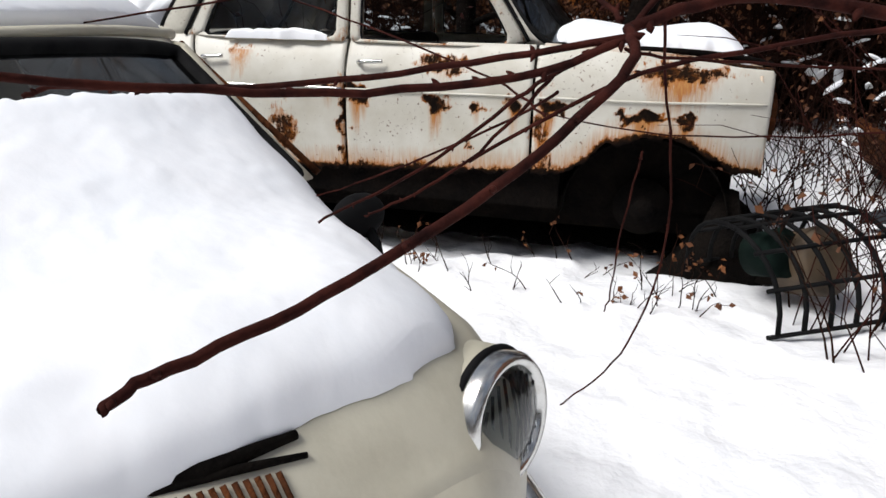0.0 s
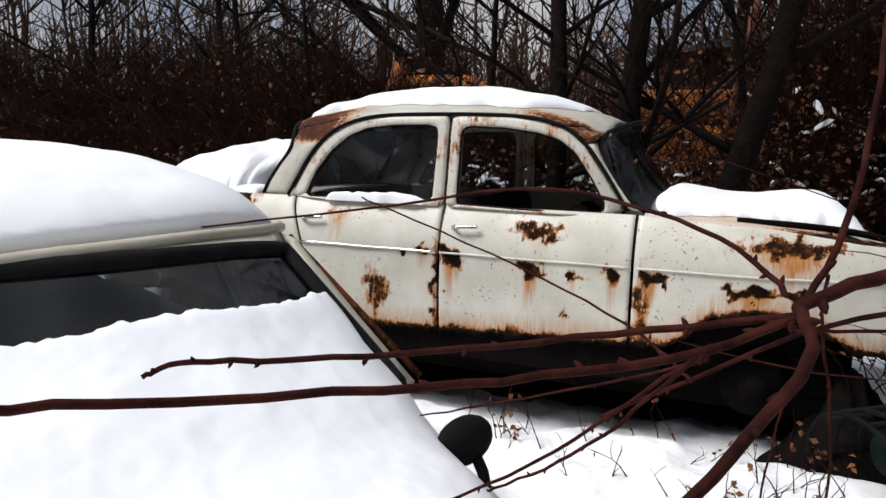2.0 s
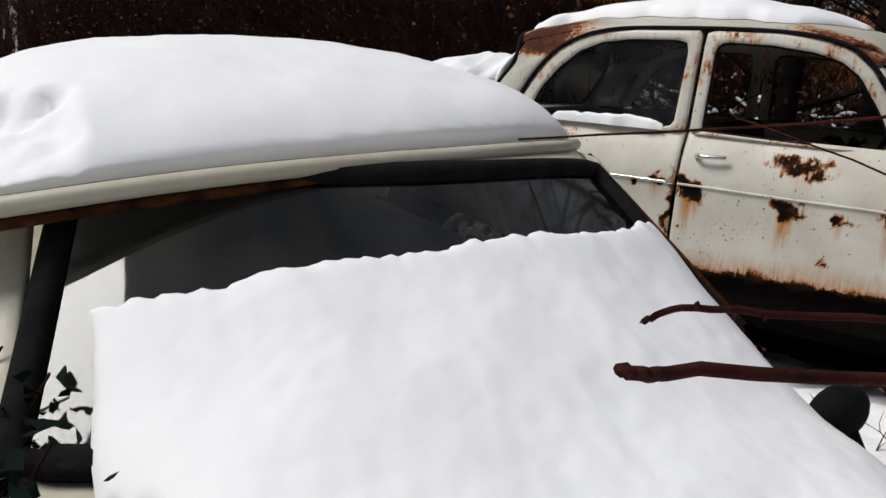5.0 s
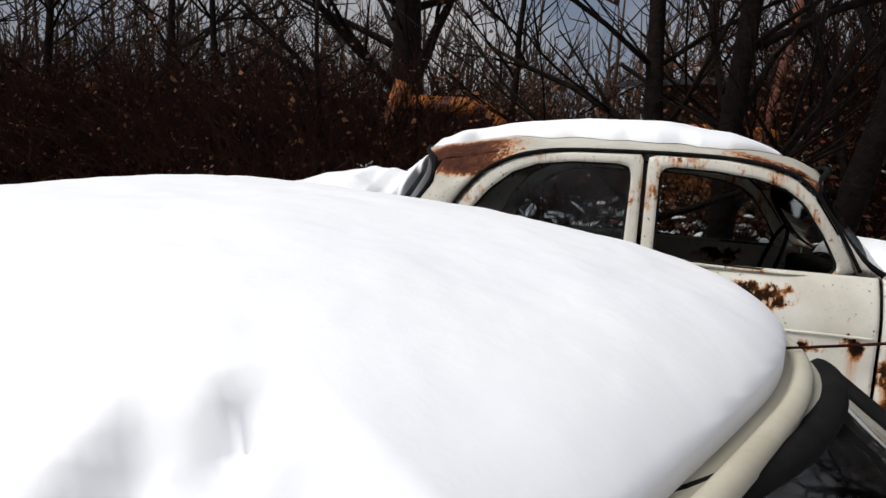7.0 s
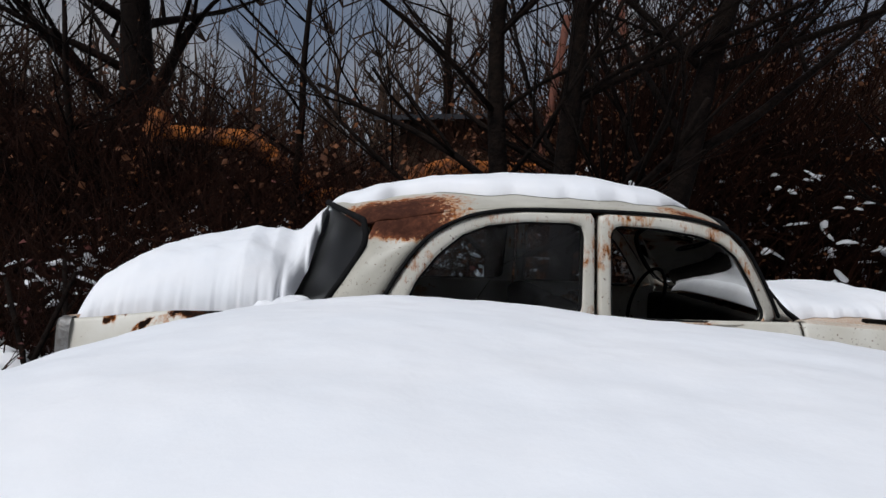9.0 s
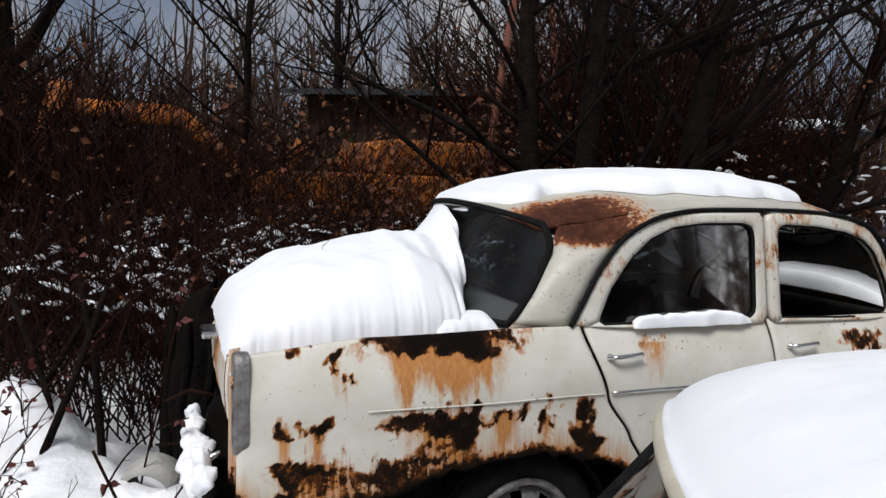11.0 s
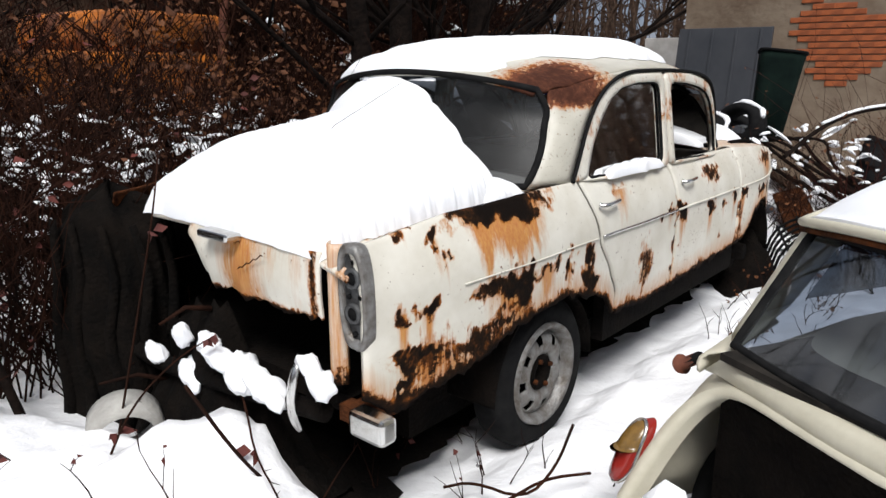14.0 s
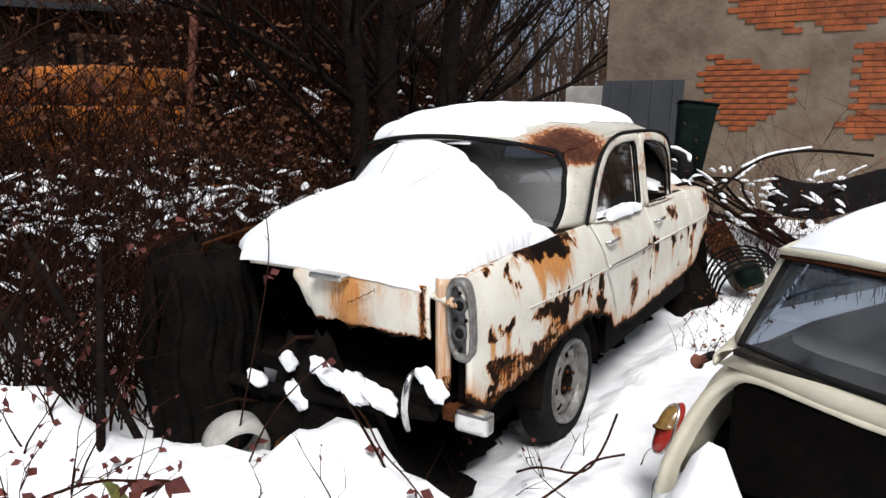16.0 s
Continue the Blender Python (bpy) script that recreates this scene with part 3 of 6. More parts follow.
def roof_rust(c):
    k = max(0.0, min(1.0, (-0.40 - c.x) / 0.35)) * max(0.0, min(1.0, (abs(c.y) - 0.30) / 0.2))
    k = max(k * (1.0 if c.z > 1.28 else max(0.0, 1 - (1.28 - c.z) / 0.05)), 0.75 * max(0.0, min(1, (c.x - 0.1) / 0.3)) * max(0.0, min(1, (abs(c.y) - 0.45) / 0.08)))
    return 0.9 * k, 0.5 * k


set_rust(roof, roof_rust)

BACK = [(-1.10, 0.62, 0.985), (-1.055, 0.635, 1.05), (-1.0, 0.625, 1.13), (-0.955, 0.60, 1.20), (-0.93, 0.60, 1.255), (-0.945, 0.555, 1.325)]
FRONT = [(0.88, 0.60, 0.975), (0.80, 0.615, 1.02), (0.73, 0.605, 1.10), (0.665, 0.575, 1.19), (0.62, 0.53, 1.275), (0.645, 0.42, 1.325)]
for side in (-1, 1):
    # rear pillar, from the door's edge round to the rear window
    n = 26
    a = resample([(x, side * (pillar_y(x, z) + 0.002), z) for x, z in GUTTER[:8]], n)
    edge = resample([(x, side * y, z) for x, y, z in BACK[:5]], 14) + resample([(x, side * roof_half(x), roof_z(x, roof_half(x)) - 0.006) for x in (-0.90, -0.8, -0.6, -0.33)], n - 14)
    rows = []
    for p, q in zip(a, edge):
        m = p.lerp(q, 0.5)
        m.y += side * 0.02
        rows.append([p, p.lerp(m, 0.5) + Vector((0, side * 0.004, 0)), m, m.lerp(q, 0.5) + Vector((0, side * 0.006, 0)), q])
    v, f = grid_shell(rows, 0.01, lambda p: Vector((0.3, -side, 0)).normalized())
    ob = piece("rear_pillar", v, f, M_ROOF, SEDAN)
    set_rust(ob, roof_rust)
    a = resample([(x, side * (pillar_y(x, z) + 0.002), z) for x, z in GUTTER[7:]], 16)
    b = resample([(x, side * roof_half(x), roof_z(x, roof_half(x)) - 0.006) for x in (0.02, 0.2, 0.45, 0.6, 0.64)], 16)
    v, f = grid_shell([[p, p.lerp(q, 0.5) + Vector((0, side * 0.008, 0)), q] for p, q in zip(a, b)], 0.01, lambda p: Vector((0, -side, -0.2)))
    ob = piece("roof_rail", v, f, M_ROOF, SEDAN)
    set_rust(ob, lambda c: (0.62 * max(0, min(1, (c.x - 0.2) / 0.3)), 0.2))
    # windscreen pillar
    a = resample([(0.60, side * pillar_y(0.60, 1.27), 1.27), (0.69, side * pillar_y(0.69, 1.14), 1.14), (0.78, side * pillar_y(0.78, 0.99), 0.975)], 10)
    b = resample([(x, side * y, z) for x, y, z in reversed(FRONT[:5])], 10)
    v, f = grid_shell([[p, p.lerp(q, 0.5) + Vector((0.006, side * 0.006, 0)), q] for p, q in zip(a, b)], 0.014, lambda p: Vector((-0.5, -side, 0)).normalized())
    ob = piece("windscreen_pillar", v, f, M_SEDAN, SEDAN)
    set_rust(ob, rust_flecks)


def screen(name, edge, bow, mat, label):
    line = resample(smooth_line(edge), 16)
    rows = [[(p.x + bow * (1 - (j / 12 - 1) ** 2) * (1 - 0.12 * i / 15 if bow < 0 else 1 - 0.35 * i / 15), p.y * (j / 12 - 1), p.z + 0.062 * i / 15 * (1 - (j / 12 - 1) ** 2)) for j in range(25)] for i, p in enumerate(line)]
    v, f = grid_shell(rows)
    if name == "rear_window":
        f = [tuple(reversed(q)) for q in f]
    ob = piece(name, v, f, mat, SEDAN, label)
    ob.visible_shadow = False
    rim = [r[0] for r in rows] + rows[-1][1:-1] + [r[-1] for r in reversed(rows)] + list(reversed(rows[0][1:-1]))
    tube_part("screen_rubber", rim, 0.013, M_RUBBER, ob, closed=True)
    return rows


back_rows = screen("rear_window", BACK, -0.17, M_GLASS_FROST, "dark curved rear window half under snow")
front_rows = screen("windscreen", FRONT, 0.15, M_GLASS_DARK, "")

# boot lid and deck
def deck_z(x, y):
    t = lerp_table([(-2.06, 0.88), (-1.95, 0.935), (-1.7, 0.975), (-1.3, 0.995), (-1.0, 1.0)], x)
    return t - 0.05 * (abs(y) / 0.66) ** 4


rows = []
for i in range(41):
    x = -2.015 + 1.115 * i / 40
    w = min(flank(x, 0.93), 0.70) - 0.004
    far = w - 1.15 * max(0.0, -1.74 - x)
    ys = [-w + (w + far) * j / 32 for j in range(33)]
    rows.append([(x, y, min(deck_z(x, y), 1.0)) for y in ys])
v, f = grid_shell(rows, 0.012, lambda p: Vector((0, 0, -1)))
deck = piece("boot_lid", v, f, M_SEDAN, SEDAN, "boot lid under thick snow")
set_rust(deck, lambda c: (max(0.0, 0.5 * (abs(c.y) - 0.45) / 0.2), 0.2))
rows = []
for i in range(64):
    y = -0.555 + 0.64 * i / 63
    lo = 0.70 + 0.05 * max(0.0, (y - 0.0) / 0.1) ** 2 * 0.3 + 0.022 * fbm(y * 12, 3.3) + 0.012 * fbm(y * 40, 1.3)
    if y > -0.02:
        lo += (y + 0.02) * 1.2
    rows.append([(-1.995 - 0.02 * math.sin(j / 24 * 3.1) * (1 - (y / 0.7) ** 2) - 0.02, y, lo + (0.905 - lo) * j / 24) for j in range(25)])
v, f = grid_shell(rows, 0.012, lambda p: Vector((1, 0, 0)))
ob = piece("boot_face", v, f, M_SEDAN, SEDAN, "yellowed rusting boot face with torn lower edge")
set_rust(ob, lambda c: (max(0.85 * max(0.0, 1 - (c.z - 0.70) / 0.035), 0.8 * max(0.0, 1 - abs(c.y + 0.17) / 0.06) * max(0, 1 - abs(c.z - 0.90) / 0.09), 0.8 * max(0, 1 - abs(c.y + 0.53) / 0.03)),
                        0.75 * max(0.0, 1 - abs(c.y + 0.19) / 0.13) + 0.30 * max(0.0, fbm(c.y * 14, c.z * 5, 3)) + 0.16))
tube_part("script_badge", [(-2.043, -0.20 - 0.012 * i, 0.80 + 0.006 * i + 0.004 * math.sin(i * 2.1)) for i in range(12)], 0.002, M_RUST, ob, "corroded script badge, unreadable", sides=4)
bm = box_bm(-2.08, -2.02, -0.20, -0.04, 0.885, 0.91, 0.008)
part("plate_lamp", bm, M_CHROME, SEDAN, "chrome number plate lamp hood")
# the corner column beside the tail lamp
rows = [[(-1.985 - 0.03 * math.sin(j / 8 * 3.14), -0.622 + 0.062 * j / 8, 0.52 + (0.935 - 0.52) * i / 12) for j in range(9)] for i in range(13)]
v, f = grid_shell(rows, 0.012, lambda p: Vector((1, 0, 0)))
ob = piece("tail_corner", v, f, M_SEDAN, SEDAN)
set_rust(ob, lambda c: (0.9 * max(0.0, 1 - (c.z - 0.50) / 0.16), 0.5))


def tail_lamp(side):
    yc, zc, hw, hh = side * 0.672, 0.795, 0.047, 0.140

    def oval(a, k, x):
        c, s = math.cos(a), math.sin(a)
        e = 0.55
        return (x, yc + hw * k * math.copysign(abs(c) ** e, c) - side * 0.010 * s, zc + hh * k * math.copysign(abs(s) ** 0.8, s))

    rows = []
    for k, x in ((1.06, -1.965), (1.08, -2.0), (1.03, -2.010), (0.90, -2.008), (0.86, -1.990)):
        rows.append([oval(2 * math.pi * i / 40, k, x) for i in range(41)])
    v, f = grid_shell(rows)
    lamp = piece("tail_lamp", v, f, M_STEEL, SEDAN, "tail lamp housing with its lens missing")
    rows = [[oval(2 * math.pi * i / 40, k, -1.990 - 0.006 * (1 - k)) for i in range(41)] for k in (0.88, 0.6, 0.3, 0.02)]
    v, f = grid_shell(rows)
    piece("lamp_plate", v, f, M_ZINC, lamp)
    for dz in (0.055, -0.045):
        pv, pf = lathe([(0.030, 0), (0.030, -0.014), (0.020, -0.016), (0.017, -0.004), (0.0, -0.003)], 20)
        ob = piece("bulb_socket", [(-1.993 + h, yc + r, zc + dz + q) for r, h, q in pv], pf, M_ZINC, lamp)
        pv, pf = lathe([(0.018, 0), (0.016, -0.004), (0, -0.004)], 16)
        piece("socket_hole", [(-2.003 + h, yc + r, zc + dz + q) for r, h, q in pv], pf, M_BLACK, lamp)
    for dy, dz in ((0.0, 0.10), (0.02, 0.0), (-0.025, 0.005), (0.0, -0.105)):
        piece("screw", [(-1.998 + h, yc + dy + r, zc + dz + q) for r, h, q in lathe([(0.008, 0.01), (0.008, -0.002), (0, -0.002)], 10)[0]], lathe([(0.008, 0.01), (0.008, -0.002), (0, -0.002)], 10)[1], M_BLACK, lamp)


tail_lamp(-1)

# insides, in a near black that holds their shade: floor pan, boot tub, engine bay, wheel housings
part("floor_pan", box_bm(-1.2, 0.95, -0.66, 0.66, 0.30, 0.36), M_DARK, SEDAN, "rotten floor pan, its shade put into a near-black colour")
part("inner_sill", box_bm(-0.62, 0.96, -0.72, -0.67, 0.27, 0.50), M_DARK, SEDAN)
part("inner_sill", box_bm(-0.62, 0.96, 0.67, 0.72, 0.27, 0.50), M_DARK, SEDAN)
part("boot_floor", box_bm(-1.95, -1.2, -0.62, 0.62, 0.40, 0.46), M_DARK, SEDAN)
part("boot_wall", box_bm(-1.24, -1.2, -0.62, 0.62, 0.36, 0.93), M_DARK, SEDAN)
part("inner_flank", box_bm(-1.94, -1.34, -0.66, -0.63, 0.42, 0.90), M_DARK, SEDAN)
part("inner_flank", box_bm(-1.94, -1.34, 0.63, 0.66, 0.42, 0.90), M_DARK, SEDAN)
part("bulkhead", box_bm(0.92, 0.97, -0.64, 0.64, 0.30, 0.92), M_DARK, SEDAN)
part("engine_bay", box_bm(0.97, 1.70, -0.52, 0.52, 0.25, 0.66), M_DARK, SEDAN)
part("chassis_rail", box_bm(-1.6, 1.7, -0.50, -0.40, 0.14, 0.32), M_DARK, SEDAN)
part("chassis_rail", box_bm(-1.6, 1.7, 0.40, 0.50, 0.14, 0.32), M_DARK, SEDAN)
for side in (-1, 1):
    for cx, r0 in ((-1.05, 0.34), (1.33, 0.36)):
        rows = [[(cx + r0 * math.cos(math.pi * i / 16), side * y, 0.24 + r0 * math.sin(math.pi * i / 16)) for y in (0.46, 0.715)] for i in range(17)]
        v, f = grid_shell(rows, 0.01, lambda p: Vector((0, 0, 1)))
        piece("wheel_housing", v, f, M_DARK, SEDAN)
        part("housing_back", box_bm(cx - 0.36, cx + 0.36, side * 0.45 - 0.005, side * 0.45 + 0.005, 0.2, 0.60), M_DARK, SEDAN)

# bonnet, slightly sprung, and the nose
def bonnet_z(x, y):
    t = lerp_table([(0.85, 0.985), (1.2, 1.0), (1.55, 0.975), (1.80, 0.90), (1.88, 0.80)], x)
    return t - 0.045 * (abs(y) / 0.62) ** 3


rows = [[(0.90 + 0.94 * i / 34, (0.60 - 0.10 * (i / 34) ** 3) * (j / 16 - 1), bonnet_z(0.90 + 0.94 * i / 34, (0.60 - 0.10 * (i / 34) ** 3) * (j / 16 - 1))) for j in range(33)] for i in range(35)]
v, f = grid_shell(rows, 0.014, lambda p: Vector((0, 0, -1)))
ob = piece("bonnet", v, f, M_SEDAN, SEDAN, "bonnet with a rusted front edge under snow")
set_rust(ob, lambda c: (0.85 * max(0.0, (c.x - 1.3) / 0.4) * max(0.0, min(1, (abs(c.y) - 0.35) / 0.1)), 0.4))
for side in (-1, 1):
    rows = []
    for i in range(33):
        x = 0.86 + 0.94 * i / 32
        a, b = flank(x, top_line(x)), 0.605 - 0.10 * (i / 32) ** 3
        rows.append([(x, side * (a + (b - a) * j / 6), top_line(x) + 0.012 * math.sin(j / 6 * 3.14) - 0.012 * (j / 6) ** 2) for j in range(7)])
    v, f = grid_shell(rows, 0.012, lambda p: Vector((0, 0, -1)))
    ob = piece("fender_top", v, f, M_SEDAN, SEDAN)
    set_rust(ob, lambda c: (0.75 * max(0.0, min(1, (c.x - 1.2) / 0.3)), 0.3))
rows = [[(1.80 + 0.05 * (1 - (j / 16 - 1) ** 2) - 0.05 * (i / 10) ** 2, 0.655 * (j / 16 - 1), 0.46 + 0.42 * i / 10) for j in range(33)] for i in range(11)]
v, f = grid_shell(rows, 0.012, lambda p: Vector((-1, 0, 0)))
ob = piece("nose_panel", v, f, M_SEDAN, SEDAN)
set_rust(ob, lambda c: (0.9 * max(0.0, 1 - (c.z - 0.46) / 0.1), 0.4))
for side in (-1, 1):
    pv, pf = lathe([(0.10, 0), (0.105, 0.03), (0.085, 0.035), (0.07, 0.0), (0, -0.01)], 24)
    piece("headlamp", [(1.80 + h, side * 0.50 + r, 0.70 + q) for r, h, q in pv], pf, M_RUST, SEDAN, "rusted empty headlamp bowl")

# No gap is cut: a black tube draws the shade under the bonnet's edge.
tube_part("bonnet_gap_strip", smooth_line([(1.22, -0.56, 0.968), (1.45, -0.555, 0.962), (1.66, -0.53, 0.945), (1.80, -0.50, 0.915)]), 0.014, M_DARK, SEDAN, "black strip drawn as the shade in the sprung bonnet's gap")
# seats and wheel inside
for x0, y0, y1, lab in ((-0.78, -0.58, 0.58, "rear_bench"), (0.02, -0.60, -0.05, "front_seat"), (0.02, 0.05, 0.60, "front_seat")):
    part(lab, box_bm(x0, x0 + 0.50, y0, y1, 0.40, 0.62, 0.05), M_SEAT, SEDAN, smooth=True)
    bm = box_bm(-0.07, 0.07, y0, y1, 0.0, 0.42, 0.05)
    bmesh.ops.transform(bm, matrix=Matrix.Translation((x0 + 0.02, 0, 0.58)) @ Matrix.Rotation(radians(-12), 4, "Y"), verts=bm.verts)
    part("seat_back", bm, M_SEAT, SEDAN, smooth=True)
tube_part("steering_wheel", [(0.62 + 0.06 * math.sin(a / 24 * 6.283), 0.33 + 0.19 * math.cos(a / 24 * 6.283), 0.92 + 0.18 * math.sin(a / 24 * 6.283)) for a in range(24)], 0.010, M_RUBBER, SEDAN, closed=True)
part("dashboard", box_bm(0.74, 0.90, -0.60, 0.60, 0.72, 0.95, 0.03), M_SEAT, SEDAN, smooth=True)
tube_part("inner_mirror", [(0.60, -0.02, 1.31), (0.60, -0.20, 1.30)], 0.02, M_CHROME, SEDAN)


def sedan_wheel(x, side, z, bare):
    tyre_v, tyre_f = lathe([(0.205, -0.07), (0.26, -0.08), (0.295, -0.05), (0.30, 0.0), (0.295, 0.05), (0.26, 0.08), (0.205, 0.07)], 36)
    y = side * 0.635
    w = piece("wheel", [(x + a, y + h, max(z + c, 0.0)) for a, h, c in tyre_v], tyre_f, M_RUBBER, SEDAN, "flat black tyre on a grey steel rim")
    s = side
    prof = [(0.205, 0.055 * s), (0.198, 0.085 * s), (0.183, 0.08 * s), (0.175, 0.05 * s), (0.165, 0.035 * s)]
    v, f = lathe(prof, 40)
    rim = piece("rim", [(x + a, y + h, z + c) for a, h, c in v], f, M_STEEL, w)
    # disc with eight oval holes
    rows = []
    for i in range(65):
        a = 2 * math.pi * i / 64
        rows.append([(x + r * math.cos(a), y + h * s, z + r * math.sin(a)) for r, h in ((0.17, 0.035), (0.155, 0.05), (0.135, 0.062), (0.115, 0.066), (0.09, 0.064), (0.07, 0.05))])
    v, f = grid_shell(rows, 0.008, lambda p: Vector((0, -s, 0)), skip=lambda i, j: j in (1, 2) and i % 8 in (0, 1, 2))
    piece("disc", v, f, M_STEEL, rim)
    v, f = lathe([(0.075, 0.05 * s), (0.06, 0.062 * s), (0.04, 0.055 * s), (0.035, 0.03 * s), (0.0, 0.028 * s)], 24)
    piece("hub", [(x + a, y + h, z + c) for a, h, c in v], f, M_DARK, rim, "dark rusted hub")
    for k in range(4):
        a = 2 * math.pi * k / 4 + 0.4
        piece("wheel_nut", [(x + 0.055 * math.cos(a) + q, y + s * 0.06 + h * s, z + 0.055 * math.sin(a) + c) for q, h, c in lathe([(0.010, 0), (0.010, 0.012), (0, 0.013)], 6)[0]], lathe([(0.010, 0), (0.010, 0.012), (0, 0.013)], 6)[1], M_RUST, rim)


sedan_wheel(-1.055, -1, 0.265, False)
sedan_wheel(-1.055, 1, 0.265, False)
sedan_wheel(1.33, 1, 0.25, False)
v, f = lathe([(0.0, -0.05), (0.12, -0.05), (0.13, 0.0), (0.06, 0.02), (0.05, 0.08), (0, 0.08)], 24)
piece("brake_drum", [(1.33 + a, -0.60 - h, 0.28 + c) for a, h, c in v], f, M_DARK, SEDAN, "bare rusted brake drum with no wheel")

# bumper end, overrider, dangling scraps
bm = box_bm(-2.03, -1.965, -0.80, -0.665, 0.395, 0.475, 0.014)
part("bumper_end", bm, M_CHROME, SEDAN, "dented chrome bumper end with rust")
part("bumper_iron", box_bm(-2.0, -1.85, -0.70, -0.60, 0.41, 0.46), M_RUST, SEDAN)
line = smooth_line([(-2.03, -0.50, 0.585), (-2.07, -0.50, 0.57), (-2.09, -0.50, 0.50), (-2.09, -0.495, 0.42), (-2.06, -0.49, 0.36)])
tube_part("overrider", line, [0.006 + 0.010 * math.sin(math.pi * (i + 1) / (len(line) + 1)) for i in range(len(line))], M_CHROME, SEDAN, "curved chrome overrider")
tube_part("bumper_bar", smooth_line([(-2.05, -0.60, 0.45), (-2.08, -0.2, 0.42), (-2.09, 0.2, 0.38), (-2.04, 0.62, 0.36)]), 0.03, M_DARK, SEDAN, "bent dark bumper bar")

# ---- the small beige hatch-backed saloon: local x ahead, y to its left ----
MINICAR = thing("small_car", MINI, "small beige two-door car with open boot and snowy roof", "car")


def mini_half(s):
    return lerp_table([(-1.20, 0.625), (-1.15, 0.65), (-1.0, 0.685), (-0.6, 0.70), (1.2, 0.70), (1.6, 0.66), (1.85, 0.625), (1.98, 0.575), (2.05, 0.47)], s)


def mini_top(s):
    return lerp_table([(-1.20, 0.755), (-1.12, 0.785), (-0.95, 0.80), (-0.75, 0.82), (-0.5, 0.87), (1.1, 0.90), (1.35, 0.89), (1.6, 0.85), (1.8, 0.81), (1.95, 0.755), (2.05, 0.64)], s)


def mini_skin(s, y):
    """Height of the bonnet and wings."""
    h, t = mini_half(s), mini_top(s)
    q = min(1.0, abs(y) / h)
    return 0.30 + (t - 0.30) * (1 - q ** 5.0) ** 0.35


def tail_shift(s, y, z):
    """How far the sloping rear face leans ahead."""
    k = max(0.0, min(1.0, (-0.80 - s) / 0.35))
    return k * 0.70 * max(0.0, z - 0.36) * (0.75 + 0.25 * min(1.0, (y / 0.52) ** 2))


stations = [-1.20, -1.195, -1.18, -1.15, -1.1, -1.02, -0.9, -0.7, -0.4, 0.0, 0.4, 0.8, 1.1, 1.2, 1.3, 1.4, 1.5, 1.6, 1.7, 1.78, 1.85, 1.9, 1.95, 1.98, 2.01, 2.03, 2.05]
rows = []
for s in stations:
    h, t = mini_half(s), mini_top(s)
    r = []
    for j in range(49):
        a = math.pi * j / 48
        c, q = math.cos(a), math.sin(a)
        y, z = h * math.copysign(abs(c) ** 0.32, c) * (1 - 0.05 * (1 - q)), 0.30 + (t - 0.30) * q ** 0.55
        r.append((s + tail_shift(s, y, z), y, z))
    rows.append(r)
v, f = grid_shell(rows, 0.012, lambda p: Vector((0, -0.6 if p.y > 0 else 0.6, -0.6)))
body = piece("body", v, f, M_MINI, MINICAR)
# rear face round the open boot
outer = [(rows[0][j][1], rows[0][j][2]) for j in range(49)]
ringrows = []
for k, x in ((1.0, -1.20), (0.97, -1.215), (0.94, -1.213), (0.93, -1.19), (0.92, -1.15)):
    ringrows.append([(x + tail_shift(-1.2, y, z), y * k, 0.30 + (z - 0.30) * (1 - (1 - k) * 0.55)) for y, z in outer])
v, f = grid_shell(ringrows)
piece("boot_frame", v, f, M_MINI, MINICAR, "beige lip round the open boot")
# Solid block: its black face stands for the shade inside the open boot.
part("boot_dark_block", box_bm(-0.93, -0.62, -0.50, 0.50, 0.30, 0.70), M_DARK, MINICAR, "solid black block standing for the dark boot inside")
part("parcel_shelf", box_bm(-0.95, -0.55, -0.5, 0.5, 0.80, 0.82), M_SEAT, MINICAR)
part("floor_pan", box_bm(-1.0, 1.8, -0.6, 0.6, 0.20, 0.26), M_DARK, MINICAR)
# nose
v, f = grid_shell([[(2.05 + 0.02 * k, y * (1 - 0.1 * k), 0.30 + (z - 0.30) * (1 - 0.06 * k)) for y, z in [(p[1], p[2]) for p in rows[-1]]] for k in (0, 1)])
piece("nose_lip", v, f, M_MINI, MINICAR)
# Flat black plate: the shade of the grille opening is put into its colour.
rows2 = [[(2.065 + 0.008 * math.sin(j), -0.30 + 0.6 * j / 30, 0.36 + 0.2 * i) for j in range(31)] for i in range(2)]
v, f = grid_shell(rows2, 0.02, lambda p: Vector((-1, 0, 0)))
piece("grille_dark_plate", v, f, M_DARK, MINICAR, "black plate standing for the shaded grille opening")
for k in range(7):
    tube_part("grille_bar", [(2.075, -0.28, 0.38 + 0.025 * k), (2.09, 0, 0.385 + 0.025 * k), (2.075, 0.28, 0.38 + 0.025 * k)], 0.006, M_RUST, MINICAR)
tube_part("bonnet_seam", [(s, 0.40 - 0.03 * (s - 1.3), mini_skin(s, 0.40 - 0.03 * (s - 1.3)) + 0.001) for s in [1.35 + 0.05 * i for i in range(14)]], 0.004, M_RUBBER, MINICAR, sides=5)
tube_part("bonnet_seam", [(s, -0.40 + 0.03 * (s - 1.3), mini_skin(s, 0.40 - 0.03 * (s - 1.3)) + 0.001) for s in [1.35 + 0.05 * i for i in range(14)]], 0.004, M_RUBBER, MINICAR, sides=5)


